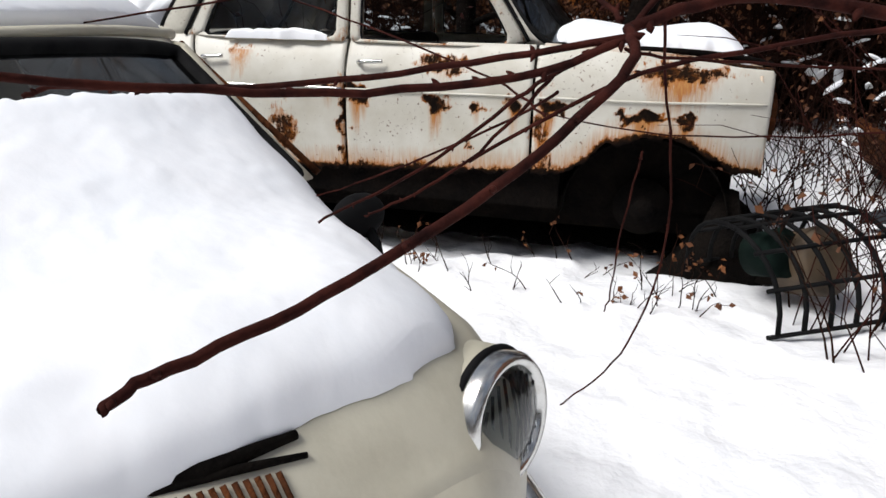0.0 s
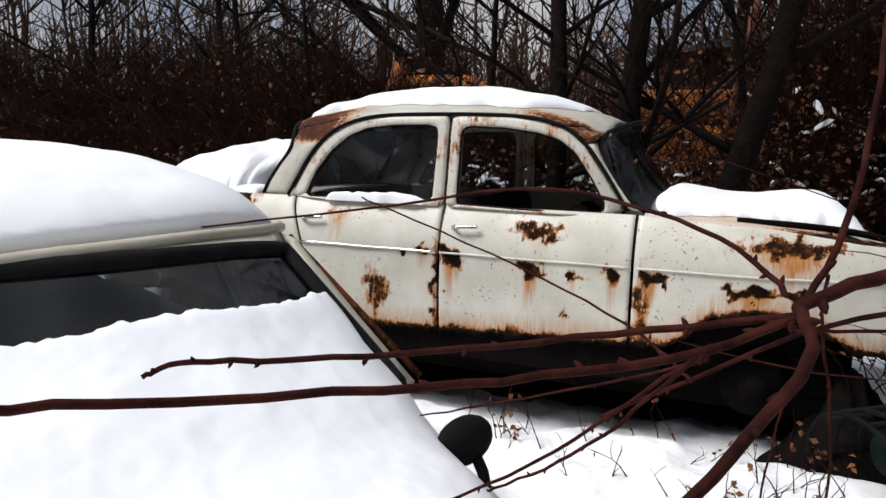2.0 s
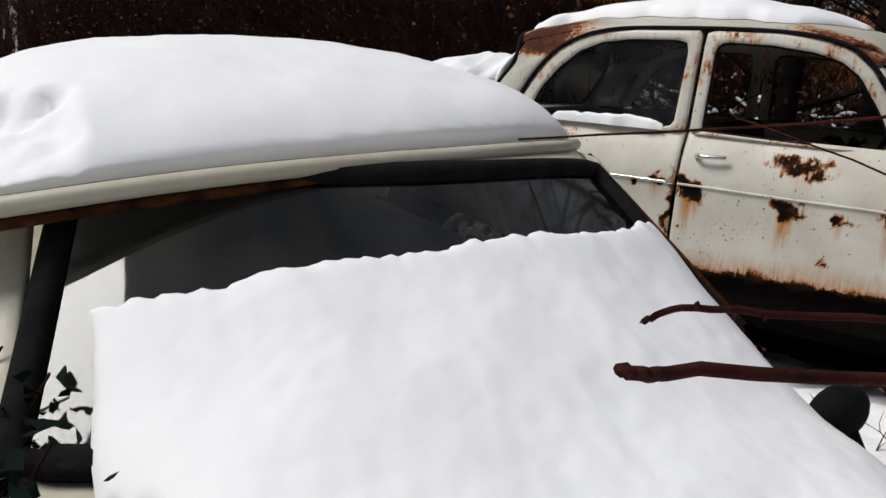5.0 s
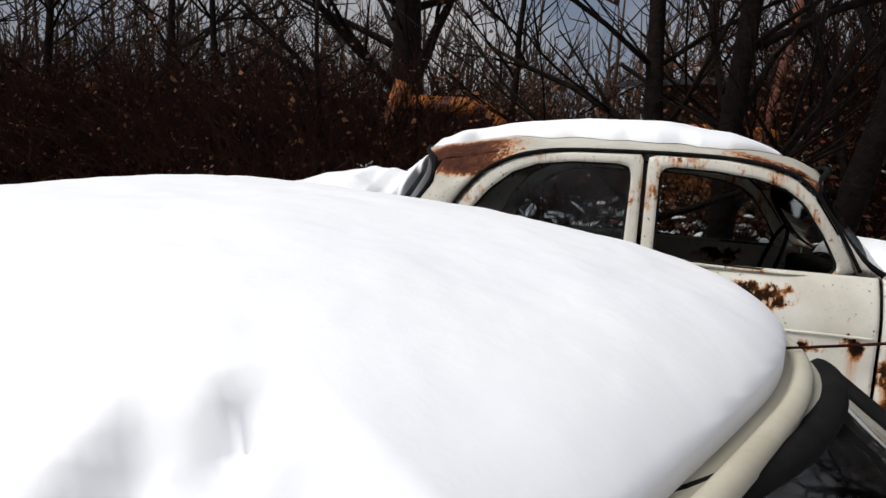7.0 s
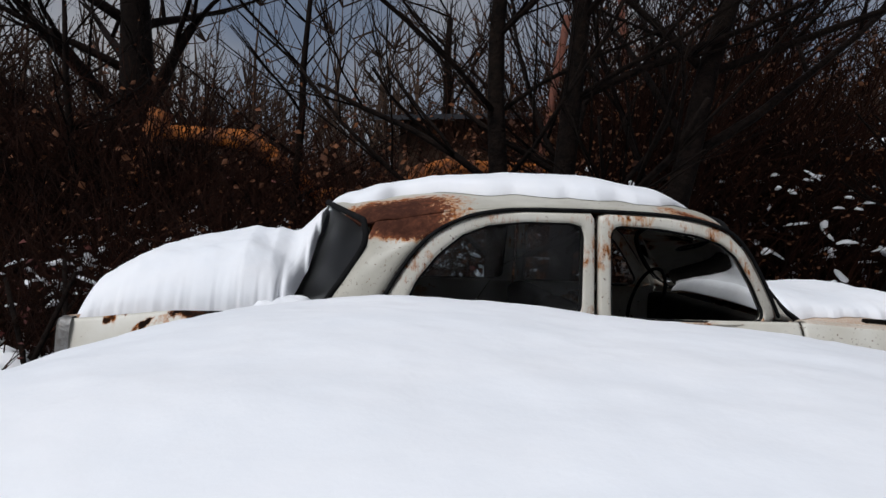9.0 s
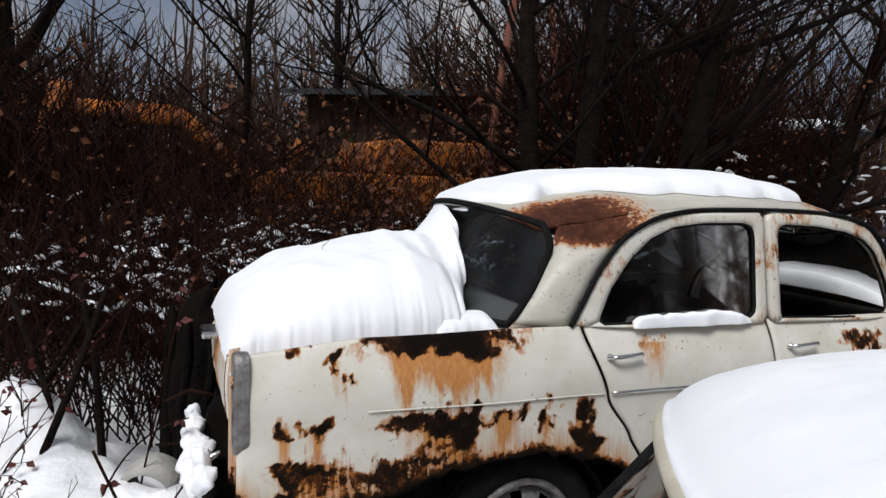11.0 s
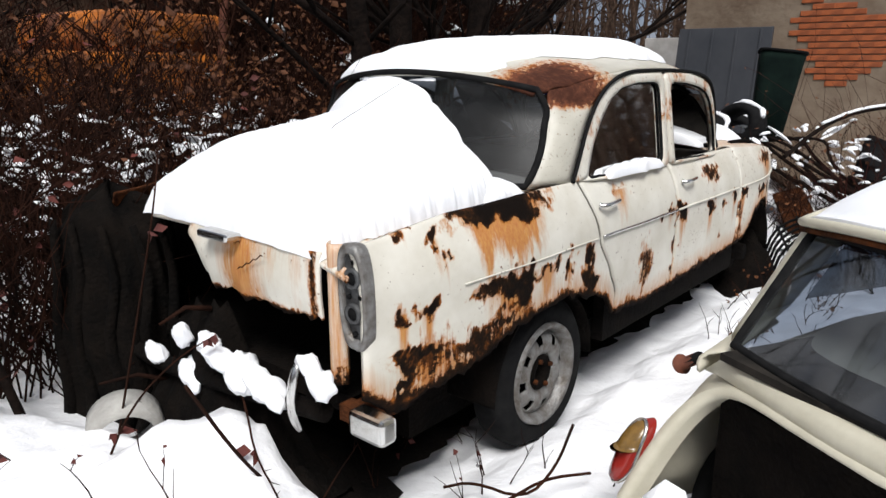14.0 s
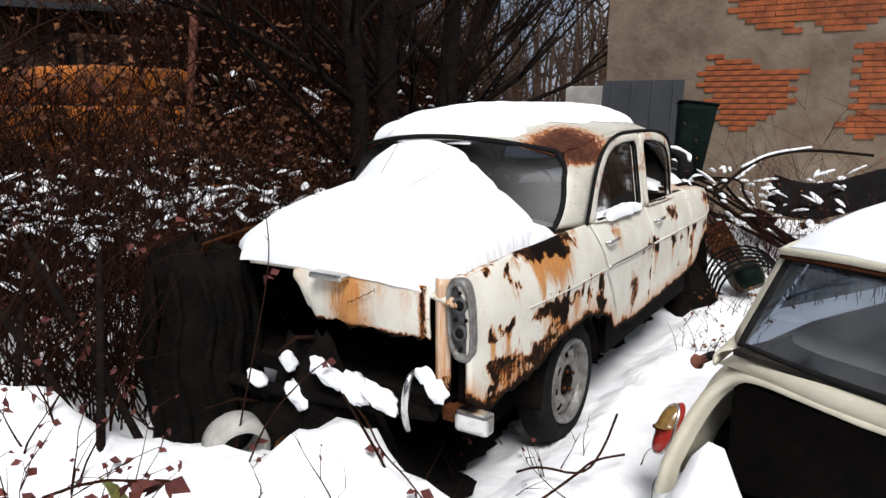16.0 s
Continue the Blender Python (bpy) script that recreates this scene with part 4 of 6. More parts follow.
# Black strip laid on the skin for the slot's shaded recess.
slot = tube_part("slot_shade_strip", [(1.945, -0.08, mini_skin(1.945, 0.08) + 0.003), (1.962, 0.02, mini_skin(1.962, 0.02) + 0.003), (1.975, 0.10, mini_skin(1.975, 0.10) + 0.003)], [0.004, 0.006, 0.004], M_DARK, MINICAR, "black strip for the shaded recess of the rusted slot in the bonnet's front edge")
for k in range(12):
    y = -0.085 + 0.013 * k
    x = 1.976 + 0.14 * (y + 0.05)
    tube_part("comb_tooth", [(x - 0.014, y, mini_skin(x - 0.014, y) + 0.004), (x + 0.016, y + 0.003, mini_skin(x + 0.016, y) + 0.006)], 0.0042, M_RUST, slot, sides=4)


# Another black strip on the skin, for the shade under the bonnet's edge.
tube_part("bonnet_shade_strip", [(1.925, -0.12, mini_skin(1.925, 0.12) + 0.002), (1.945, -0.02, mini_skin(1.945, 0.02) + 0.002), (1.955, 0.10, mini_skin(1.955, 0.10) + 0.002)], [0.008, 0.013, 0.006], M_DARK, MINICAR, "black strip for the shaded rusted opening under the bonnet's edge")


def headlamp(y):
    c = Vector((1.975, y, 0.640))
    tilt = Matrix.Rotation(radians(-8), 3, "Y") @ Matrix.Rotation(radians(6 if y > 0 else -6), 3, "Z")

    def place(v):
        return [c + tilt @ Vector((h, a, q)) * 0.90 for a, h, q in v]

    v, f = lathe([(0.125, -0.14), (0.122, 0.0), (0.112, 0.015)], 40)
    lamp = piece("headlamp", place(v), f, M_MINI, MINICAR, "round headlamp with chrome ring")
    v, f = lathe([(0.118, 0.008), (0.118, 0.035), (0.108, 0.05), (0.094, 0.046), (0.090, 0.03)], 40)
    piece("chrome_ring", place(v), f, M_CHROME, lamp)
    v, f = lathe([(0.122, -0.004), (0.126, 0.004), (0.122, 0.010), (0.116, 0.010)], 40)
    piece("seal", place(v), f, M_RUBBER, lamp)
    v, f = lathe([(0.090, 0.028), (0.06, -0.01), (0.03, -0.03), (0.0, -0.035)], 32)
    piece("reflector", place(v), f, M_ZINC, lamp, "tarnished reflector")
    v, f = lathe([(0.092, 0.036), (0.07, 0.05), (0.04, 0.058), (0.0, 0.061)], 32)
    g = piece("lens", place(v), f, M_GLASS, lamp)
    g.visible_shadow = False
    for k in range(-4, 5):
        w = math.sqrt(max(0.0, 0.085 ** 2 - (k * 0.018) ** 2))
        tube_part("flute", place([(k * 0.018, 0.045, -w), (k * 0.018, 0.056 - 0.3 * abs(k * 0.018), 0), (k * 0.018, 0.045, w)]), 0.0025, M_GLASS, lamp, sides=4)


for y in (0.448, -0.448):
    headlamp(y)
    v, f = lathe([(0.045, -0.03), (0.046, 0.0), (0.035, 0.012), (0, 0.016)], 24)
    piece("side_lamp", [(2.045 + h, y * 0.98 + a, 0.455 + q) for a, h, q in v], f, M_CHROME, MINICAR, "small round side lamp")
tube_part("front_bumper", smooth_line([(1.86, -0.66, 0.36), (2.06, -0.55, 0.36), (2.13, 0, 0.36), (2.06, 0.55, 0.36), (1.86, 0.66, 0.36)]), 0.035, M_CHROME, MINICAR)
# wing mirror
rows3 = []
for i in range(13):
    a = math.pi * i / 12
    rows3.append([(1.53 + 0.03 * math.cos(a), 0.555 + 0.066 * math.sin(a) * math.cos(2 * math.pi * j / 20), 0.852 + 0.048 * math.sin(a) * math.sin(2 * math.pi * j / 20)) for j in range(21)])
v, f = grid_shell(rows3)
mir = piece("wing_mirror", v, f, M_BLACK, MINICAR, "black oval wing mirror")
tube_part("mirror_stem", [(1.575, 0.572, 0.76), (1.565, 0.57, 0.80), (1.54, 0.565, 0.84)], 0.011, M_BLACK, mir)

# cabin: roof, gutter, screens, pillars
def mini_roof_edge(y):
    q = min(1.06, (y / (0.53 if y > 0 else 0.69)) ** 2)
    bend = 0.14 * q + 0.04 * q ** 4 if y > 0 else 0.04 * q + 0.03 * q ** 4
    return (-0.74 + 0.27 * min(abs(y), 0.53) ** 2 + 0.01 * q ** 4, 1.070 - 0.10 * y - bend)


def mini_roof_z(s, y):
    k = ((s - 0.15) / 1.05)
    return 1.262 - 0.05 * abs(y / (0.53 if y > 0 else 0.69)) ** 2.6 - (0.105 if k > 0 else 0.15) * abs(k) ** 3.2 + (0.03 * y if y < 0 else 0.0)


rows = []
for j in range(33):
    y = (0.535 if j > 16 else 0.70) * (j / 16 - 1)
    a, b = mini_roof_edge(y)
    rows.append([(a + (b - a) * i / 30, y, mini_roof_z(a + (b - a) * i / 30, y)) for i in range(31)])
v, f = grid_shell(rows, 0.012, lambda p: Vector((0, 0, -1)))
mroof = piece("roof", v, f, M_MINI, MINICAR)
rim = [r[0] for r in rows] + rows[-1][1:-1] + [r[-1] for r in reversed(rows)] + list(reversed(rows[0][1:-1]))
rim = [Vector(p) + Vector((0.010 if p[0] > 0.9 else (-0.010 if p[0] < -0.6 else 0), 0.010 * (1 if p[1] > 0.52 else (-1 if p[1] < -0.68 else 0)), -0.006)) for p in rim]
tube_part("gutter", rim, 0.014, M_MINI, mroof, "beige roof gutter", closed=True)
# Dark line following the gutter's underside, drawn as its shadow.
inner = [p + Vector((0, 0, -0.022)) for p in rim]
tube_part("gutter_shadow_strip", inner, 0.008, M_RUST, mroof, "dark strip drawn as the shadow below the gutter", closed=True, sides=6)


def mini_screen(name, top, low, mat, label, n=12, rubber=0.016, flip=False):
    """Glass between the line top(y share) and low(y share); black rubber round it."""
    rr = [[Vector(low(j / 14 - 1)).lerp(Vector(top(j / 14 - 1)), i / n) for j in range(29)] for i in range(n + 1)]
    v, f = grid_shell(rr)
    if flip:
        f = [tuple(reversed(q)) for q in f]
    g = piece(name, v, f, mat, MINICAR, label)
    g.visible_shadow = False
    rim = [r[0] for r in rr] + rr[-1][1:-1] + [r[-1] for r in reversed(rr)] + list(reversed(rr[0][1:-1]))
    tube_part("screen_rubber", rim, rubber, M_RUBBER, g, "black rubber surround", closed=True)
    return rr


WT = lambda q: (1.095 - 0.11 * q * q, 0.475 * q, 1.165 - 0.02 * abs(q) ** 4)
WL = lambda q: (1.47 - 0.15 * q * q, 0.555 * q, 0.915 - 0.01 * q * q)
mini_screen("windscreen", WT, WL, M_GLASS_DARK, "windscreen half covered by snow", rubber=0.020)
RT = lambda q: (-0.725 + 0.30 * (0.525 * q) ** 2, 0.525 * q, 1.130 - 0.015 * abs(q) ** 5)
RL = lambda q: (-0.945 + 0.24 * (0.525 * q) ** 2, 0.525 * q, 0.825 - 0.005 * abs(q))
mini_screen("rear_window", RT, RL, M_GLASS_REAR, "dirty rear window", rubber=0.013, flip=True)
# panels between the screens and the body
for side in (-1, 1):
    # rear quarter
    a = [Vector(RL(side)) + Vector((-0.0, side * 0.01, -0.02)), Vector(RT(side)) + Vector((0.0, side * 0.012, 0.015))]
    b = [Vector((-0.55, side * 0.66, 0.86)), Vector((-0.45, side * 0.530, 1.165))]
    rr = []
    for i in range(9):
        p, q = a[0].lerp(a[1], i / 8), b[0].lerp(b[1], i / 8)
        rr.append([p.lerp(q, j / 8) + Vector((-0.03 * math.sin(math.pi * j / 8), side * 0.045 * math.sin(math.pi * j / 8), 0)) for j in range(9)])
    v, f = grid_shell(rr, 0.012, lambda p: Vector((0.3, -side, 0)))
    piece("rear_quarter", v, f, M_MINI, MINICAR)
    # shoulder below it, down to the body's side
    top_edge = [a[0].lerp(b[0], k / 8) for k in range(9)]
    low_edge_ = [Vector((-0.945, side * 0.585, 0.735)).lerp(Vector((-0.55, side * 0.695, 0.79)), k / 8) for k in range(9)]
    rr = [[p.lerp(q, j / 5) + Vector((-0.015, side * 0.03, 0.012)) * math.sin(math.pi * j / 5) for j in range(6)] for p, q in zip(top_edge, low_edge_)]
    v, f = grid_shell(rr, 0.01, lambda p: Vector((0.3, -side, -0.4)))
    piece("shoulder", v, f, M_MINI, MINICAR)
    # windscreen pillar
    a = [Vector(WL(side)) + Vector((0, side * 0.01, -0.02)), Vector((0.94, side * 0.525, 1.155))]
    b = [Vector((1.22, side * 0.665, 0.87)), Vector((0.86, side * 0.535, 1.165))]
    rr = []
    for i in range(9):
        p, q = a[0].lerp(a[1], i / 8), b[0].lerp(b[1], i / 8)
        rr.append([p.lerp(q, j / 4) + Vector((0.015 * math.sin(math.pi * j / 4), side * 0.012 * math.sin(math.pi * j / 4), 0)) for j in range(5)])
    v, f = grid_shell(rr, 0.012, lambda p: Vector((-0.3, -side, 0)))
    piece("windscreen_pillar", v, f, M_MINI, MINICAR)
    tube_part("pillar_seam", [Vector((1.25, side * 0.668, 0.88)), Vector((0.88, side * 0.545, 1.16))], 0.008, M_RUST, MINICAR, "rusty pillar seam")
    rr = [[Vector((0.40, side * (0.665 - 0.02), 0.87)).lerp(Vector((0.36, side * 0.525, 1.175)), i / 6), Vector((0.46, side * (0.665 - 0.02), 0.87)).lerp(Vector((0.42, side * 0.525, 1.175)), i / 6)] for i in range(7)]
    v, f = grid_shell(rr, 0.02, lambda p: Vector((0, -side, 0)))
    piece("door_post", v, f, M_MINI, MINICAR)
    rr = [[Vector((-0.5, side * 0.645, 0.87)).lerp(Vector((-0.43, side * 0.522, 1.165)), i / 4), Vector((1.18, side * 0.645, 0.87)).lerp(Vector((0.85, side * 0.522, 1.165)), i / 4)] for i in range(5)]
    v, f = grid_shell(rr)
    g = piece("side_window", v, f, M_GLASS_DARK, MINICAR)
    g.visible_shadow = False
for name, line, k in (("rear_header", RT, 0), ("front_header", WT, 1)):
    rr = []
    for j in range(29):
        q = j / 14 - 1
        y = 0.53 * q
        e = mini_roof_edge(y)[k]
        rr.append([Vector(line(q)) + Vector((0, 0, -0.004)), Vector(line(q)).lerp(Vector((e, y, mini_roof_z(e, y) - 0.01)), 0.5) + Vector((0.012 if k else -0.012, 0, 0.004)), Vector((e, y, mini_roof_z(e, y) - 0.01))])
    v, f = grid_shell(rr, 0.008, lambda p: Vector((-1 if p.x > 0 else 1, 0, 0)))
    piece(name, v, f, M_MINI, MINICAR)
# scuttle between windscreen and bonnet, deck under the rear window
rr = [[Vector(WL(j / 14 - 1)) + Vector((0.0, 0, -0.015)), Vector(WL(j / 14 - 1)) + Vector((0.06, 0, -0.03))] for j in range(29)]
v, f = grid_shell(rr, 0.01, lambda p: Vector((0, 0, -1)))
piece("scuttle", v, f, M_MINI, MINICAR)
rr = [[Vector(RL(j / 14 - 1)) + Vector((0, 0, -0.01)), Vector(RL(j / 14 - 1)) + Vector((-0.045, 0, -0.035)), Vector((-1.195 + tail_shift(-1.2, 0.58 * (j / 14 - 1), 0.75), 0.58 * (j / 14 - 1), 0.752 - 0.015 * abs(j / 14 - 1) ** 3))] for j in range(29)]
v, f = grid_shell(rr, 0.01, lambda p: Vector((0.5, 0, -0.5)))
piece("tail_panel", v, f, M_MINI, MINICAR, "beige panel under the rear window")


def mini_tail(side):
    c = Vector((-1.10, side * 0.632, 0.500))
    rr = []
    for k, d in ((1.0, 0.02), (1.0, -0.015), (0.85, -0.035), (0.4, -0.045), (0.02, -0.046)):
        rr.append([(c.x + d + 0.045 * k * math.sin(2 * math.pi * i / 28), c.y + 0.036 * k * math.cos(2 * math.pi * i / 28), c.z + 0.085 * k * math.copysign(abs(math.sin(2 * math.pi * i / 28)) ** 0.7, math.sin(2 * math.pi * i / 28))) for i in range(29)])
    v, f = grid_shell(rr)
    red = piece("tail_lamp", v, f, M_RED, MINICAR, "red and amber tail lamp in chrome frame")
    rim = rr[1][:-1]
    tube_part("chrome_frame", rim, 0.006, M_CHROME, red, closed=True)
    rr2 = [[(p[0] - 0.003, p[1], max(p[2], c.z + 0.015)) for p in r] for r in rr[1:]]
    v, f = grid_shell(rr2)
    piece("amber_lens", v, f, M_AMBER, red, "amber upper lens")


mini_tail(1)
mini_tail(-1)
cap_c = Vector((-0.905, 0.675, 0.715))
v, f = lathe([(0.0, 0.030), (0.026, 0.028), (0.030, 0.016), (0.018, 0.014), (0.016, -0.05)], 24)
turn = Matrix.Rotation(radians(-35), 3, "X")
cap = piece("fuel_cap", [cap_c + turn @ Vector(p) for p in v], f, M_POLE, MINICAR, "rusty red fuel cap on a black neck")
tube_part("filler_neck", [cap_c + turn @ Vector((0, 0.012, 0)), cap_c + turn @ Vector((0, -0.07, 0))], 0.017, M_BLACK, cap)
for s, side in ((-0.62, 1), (-0.62, -1), (1.42, 1), (1.42, -1)):
    v, f = lathe([(0.12, -0.06), (0.20, -0.07), (0.25, -0.04), (0.255, 0), (0.25, 0.04), (0.20, 0.07), (0.12, 0.06), (0.05, 0.05), (0, 0.05)], 28)
    piece("wheel", [(s + a, side * 0.60 + h, 0.26 + c) for a, h, c in v], f, M_RUBBER, MINICAR)
for y0, y1 in ((-0.52, -0.08), (0.08, 0.52)):
    part("front_seat", box_bm(0.15, 0.30, y0, y1, 0.3, 0.86, 0.05), M_SEAT, MINICAR, smooth=True)
part("rear_seat", box_bm(-0.62, -0.48, -0.5, 0.5, 0.3, 0.80, 0.05), M_SEAT, MINICAR, smooth=True)
part("dashboard", box_bm(1.15, 1.30, -0.55, 0.55, 0.72, 0.86, 0.03), M_SEAT, MINICAR, smooth=True)
tube_part("steering_wheel", [(0.98 + 0.07 * math.sin(a / 24 * 6.283), 0.30 + 0.19 * math.cos(a / 24 * 6.283), 0.85 + 0.16 * math.sin(a / 24 * 6.283)) for a in range(24)], 0.010, M_RUBBER, MINICAR, closed=True)

# ---- lying snow ----
SP = pose(0, 0.775, 0)
snow_sheet("roof_snow", -1.085, 0.52,
           lambda x: -lerp_table([(-1.08, 0.16), (-0.98, 0.36), (-0.9, 0.38), (-0.78, 0.31), (-0.62, 0.36), (-0.45, 0.50), (0.0, 0.55), (0.3, 0.52), (0.5, 0.30)], x) + 0.03 * fbm(x * 7, 1.0),
           lambda x: lerp_table([(-1.08, 0.22), (-0.98, 0.50), (-0.9, 0.545), (-0.6, 0.58), (0.2, 0.58), (0.5, 0.40)], x), roof_z,
           lambda x, y: 0.062 - 0.038 * max(0.0, (x - 0.05) / 0.45), "white snow slab on the sedan's roof", place=SP)


def boot_base(x, y):
    xb = -1.10 - 0.17 * (1 - min(1.0, abs(y) / 0.62) ** 2)
    g = 0.985 + (x - xb) * 2.0
    d = deck_z(x, y)
    k = max(0.0, min(1.0, 0.5 + 0.5 * (g - d) / 0.20))
    return min(d + (g - d) * k + (0.25 - 0.02 * max(0.0, min(1.0, (y + 0.15) / 0.6))) * k * (1 - k), 1.31 + 0.05 * (1 - (y / 0.5) ** 2))


snow_sheet("boot_snow", -2.02, -1.055,
           lambda x: -lerp_table([(-2.11, 0.52), (-1.95, 0.585), (-1.4, 0.635), (-1.28, 0.63), (-1.235, 0.60), (-1.20, 0.47), (-1.175, 0.36), (-1.15, 0.31), (-1.125, 0.24), (-1.10, 0.02), (-1.055, -0.30)], x) + 0.02 * fbm(x * 5, 5.0, 0.0, 1) + (0.07 * fbm(x * 26, 3.0) if -1.26 < x < -1.09 else 0.0),
           lambda x: lerp_table([(-2.11, 0.28), (-2.0, 0.42), (-1.88, 0.54), (-1.7, 0.61), (-1.1, 0.61), (-0.97, 0.56)], x) + 0.03 * fbm(x * 6, 8.0, 0.0, 1), boot_base,
           lambda x, y: lerp_table([(-2.1, 0.07), (-1.95, 0.15), (-1.8, 0.21), (-1.5, 0.245), (-1.4, 0.265), (-1.3, 0.235), (-1.2, 0.13), (-1.08, 0.045), (-1.0, 0.03)], x) * (1 - 0.75 * min(1.0, abs(y + 0.12) / 0.68) ** 2.0), "thick white snow over boot lid and rear window", nx=130, ny=110, place=SP, edge=4, jag=0.012)
snow_sheet("rear_corner_snow", -1.36, -1.13, lambda x: -0.655 + 0.02 * fbm(x * 12, 2), lambda x: -0.50, deck_z,
           lambda x, y: 0.05, "snow heap in the corner below the rear window", nx=30, ny=30, place=SP, edge=1.5)
snow_sheet("bonnet_snow", 0.86, 1.72, lambda x: -0.50 + 0.04 * fbm(x * 6, 3.0), lambda x: 0.55, bonnet_z,
           lambda x, y: 0.075 + 0.025 * math.sin(x * 9), "lumpy snow on the sedan's bonnet", place=SP, edge=3)
snow_sheet("sill_snow", -0.66, -0.13, lambda x: -0.735 + 0.008 * fbm(x * 12, 3.0), lambda x: -0.685, lambda x, y: 0.972 + 0.0 * x,
           lambda x, y: 0.045 + 0.02 * fbm(x * 8, 1), "narrow snow ridge under the rear door window", nx=50, ny=14, place=SP, edge=2)


def soft_step(x, a, b):
    k = max(0.0, min(1.0, (x - a) / (b - a)))
    return k * k * (3 - 2 * k)


def roof_snow_depth(s, y):
    """Domed cushion, broken away over the front corner on the near side."""
    lo, hi = mini_roof_edge(y)
    ms = min(1.0, abs(2 * (s - lo) / (hi - lo) - 1))
    my = min(1.0, abs(y) / (0.56 if y > 0 else 0.73))
    t = 0.010 * (1 - soft_step(s, 0.2, 0.7)) * (1 - ms ** 3) * (1 - my ** 4) + 0.062 * (1 - ms ** 16) ** 0.5 * (1 - my ** 10) ** 0.5 + 0.042 * (1 - ms ** 2.5) * (1 - my ** 2.5)
    w = 0.05 * fbm(s * 6, y * 6, 11)
    broken = soft_step(s + w, 0.85, 0.885) * soft_step(-y + w, 0.45, 0.485)
    return t * (1 - 0.86 * broken) + broken * (0.010 + 0.022 * fbm(s * 11, y * 11, 2))


snow_sheet("small_car_roof_snow", -0.76, 1.12, lambda s: -0.685 + 0.03 * soft_step(s, 0.68, 0.72) * (1 - soft_step(s, 0.80, 0.86)) + 0.015 * fbm(s * 5, 4), lambda s: 0.515 + 0.012 * fbm(s * 5, 7),
           lambda s, y: mini_roof_z(max(min(s, mini_roof_edge(y)[1] - 0.01), mini_roof_edge(y)[0] + 0.01), y), roof_snow_depth,
           "deep smooth snow cushion on the small car's roof", nx=150, ny=110, place=MINI, edge=5, rough=0.003,
           clip=lambda y: (mini_roof_edge(y)[0] - 0.008, mini_roof_edge(y)[1] - 0.012))


def mini_snow_base(s, y):
    q = min(1.0, abs(y) / 0.555)
    xl, xt = 1.47 - 0.15 * q * q, 1.095 - 0.11 * q * q
    g = 0.915 + (xl - s) / (xl - xt) * 0.25 + 0.004
    b = max(mini_skin(s, y), 0.62)
    k = max(0.0, min(1.0, 0.5 + 0.5 * (g - b) / 0.10))
    return b + (g - b) * k + 0.10 * k * (1 - k)


snow_sheet("small_car_bonnet_snow", 1.20, 1.948,
           lambda s: -lerp_table([(1.20, 0.465), (1.35, 0.475), (1.5, 0.475), (1.7, 0.49), (1.93, 0.42)], s), lambda s: lerp_table([(1.20, 0.49), (1.30, 0.515), (1.42, 0.55), (1.62, 0.565), (1.70, 0.505), (1.80, 0.46), (1.88, 0.45), (1.92, 0.42), (1.945, 0.30)], s) + 0.02 * fbm(s * 9, 3, 0.0, 1),
           mini_snow_base, lambda s, y: (0.035 + 0.035 * soft_step(s, 1.25, 1.5) + 0.012 * fbm(s * 3, y * 3, 9, 2)) * (1 - 0.75 * min(1.0, abs(y) / 0.57) ** 5), "snow sheet over bonnet and lower windscreen", nx=130, ny=110, place=MINI, edge=6, rough=0.005,
           shift=lambda y: 0.050 - 0.07 * y * y / 0.25 - 0.06 * y + 0.016 * fbm(y * 5, 2.0) + 0.008 * fbm(y * 40, 4.0))

# bare soil and leaf litter under the sedan, with the car's shade put into its black
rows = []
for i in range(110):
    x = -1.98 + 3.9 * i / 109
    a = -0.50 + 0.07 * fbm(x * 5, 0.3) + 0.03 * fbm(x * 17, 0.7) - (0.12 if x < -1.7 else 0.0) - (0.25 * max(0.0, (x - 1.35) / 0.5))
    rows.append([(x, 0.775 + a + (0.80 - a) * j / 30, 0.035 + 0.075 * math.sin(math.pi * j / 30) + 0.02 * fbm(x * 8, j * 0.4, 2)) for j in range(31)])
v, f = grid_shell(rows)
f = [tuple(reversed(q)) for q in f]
tagged(piece("soil_and_shade_sheet", v, f, M_DARK), "near-black sheet for bare soil, leaf litter and the shade under the sedan", "ground", kind="structure")

# ---- trees and scrub ----


def grow(verts, faces, p, d, length, r, depth, rnd, tips, sides=6, droop=0.0, spread=0.6):
    n = 4 if depth > 1 else 3
    pts, rad = [p], [r]
    for i in range(n):
        d = (d + Vector((rnd.uniform(-1, 1), rnd.uniform(-1, 1), rnd.uniform(-0.6, 0.8) - droop)) * 0.16).normalized()
        p = p + d * (length / n)
        pts.append(p)
        rad.append(r * (1 - 0.55 * (i + 1) / n))
    tube(verts, faces, pts, rad, sides)
    if depth == 0:
        tips.append(p)
        return
    for k in range(rnd.choice((2, 3, 3)) + (1 if depth > 2 else 0)):
        i = rnd.randint(1, n)
        side = Vector((rnd.uniform(-1, 1), rnd.uniform(-1, 1), rnd.uniform(-0.2, 0.9)))
        grow(verts, faces, pts[i], (d + side * spread).normalized(), length * rnd.uniform(0.5, 0.78), rad[i] * 0.62, depth - 1, rnd, tips, max(3, sides - 1), droop, spread)


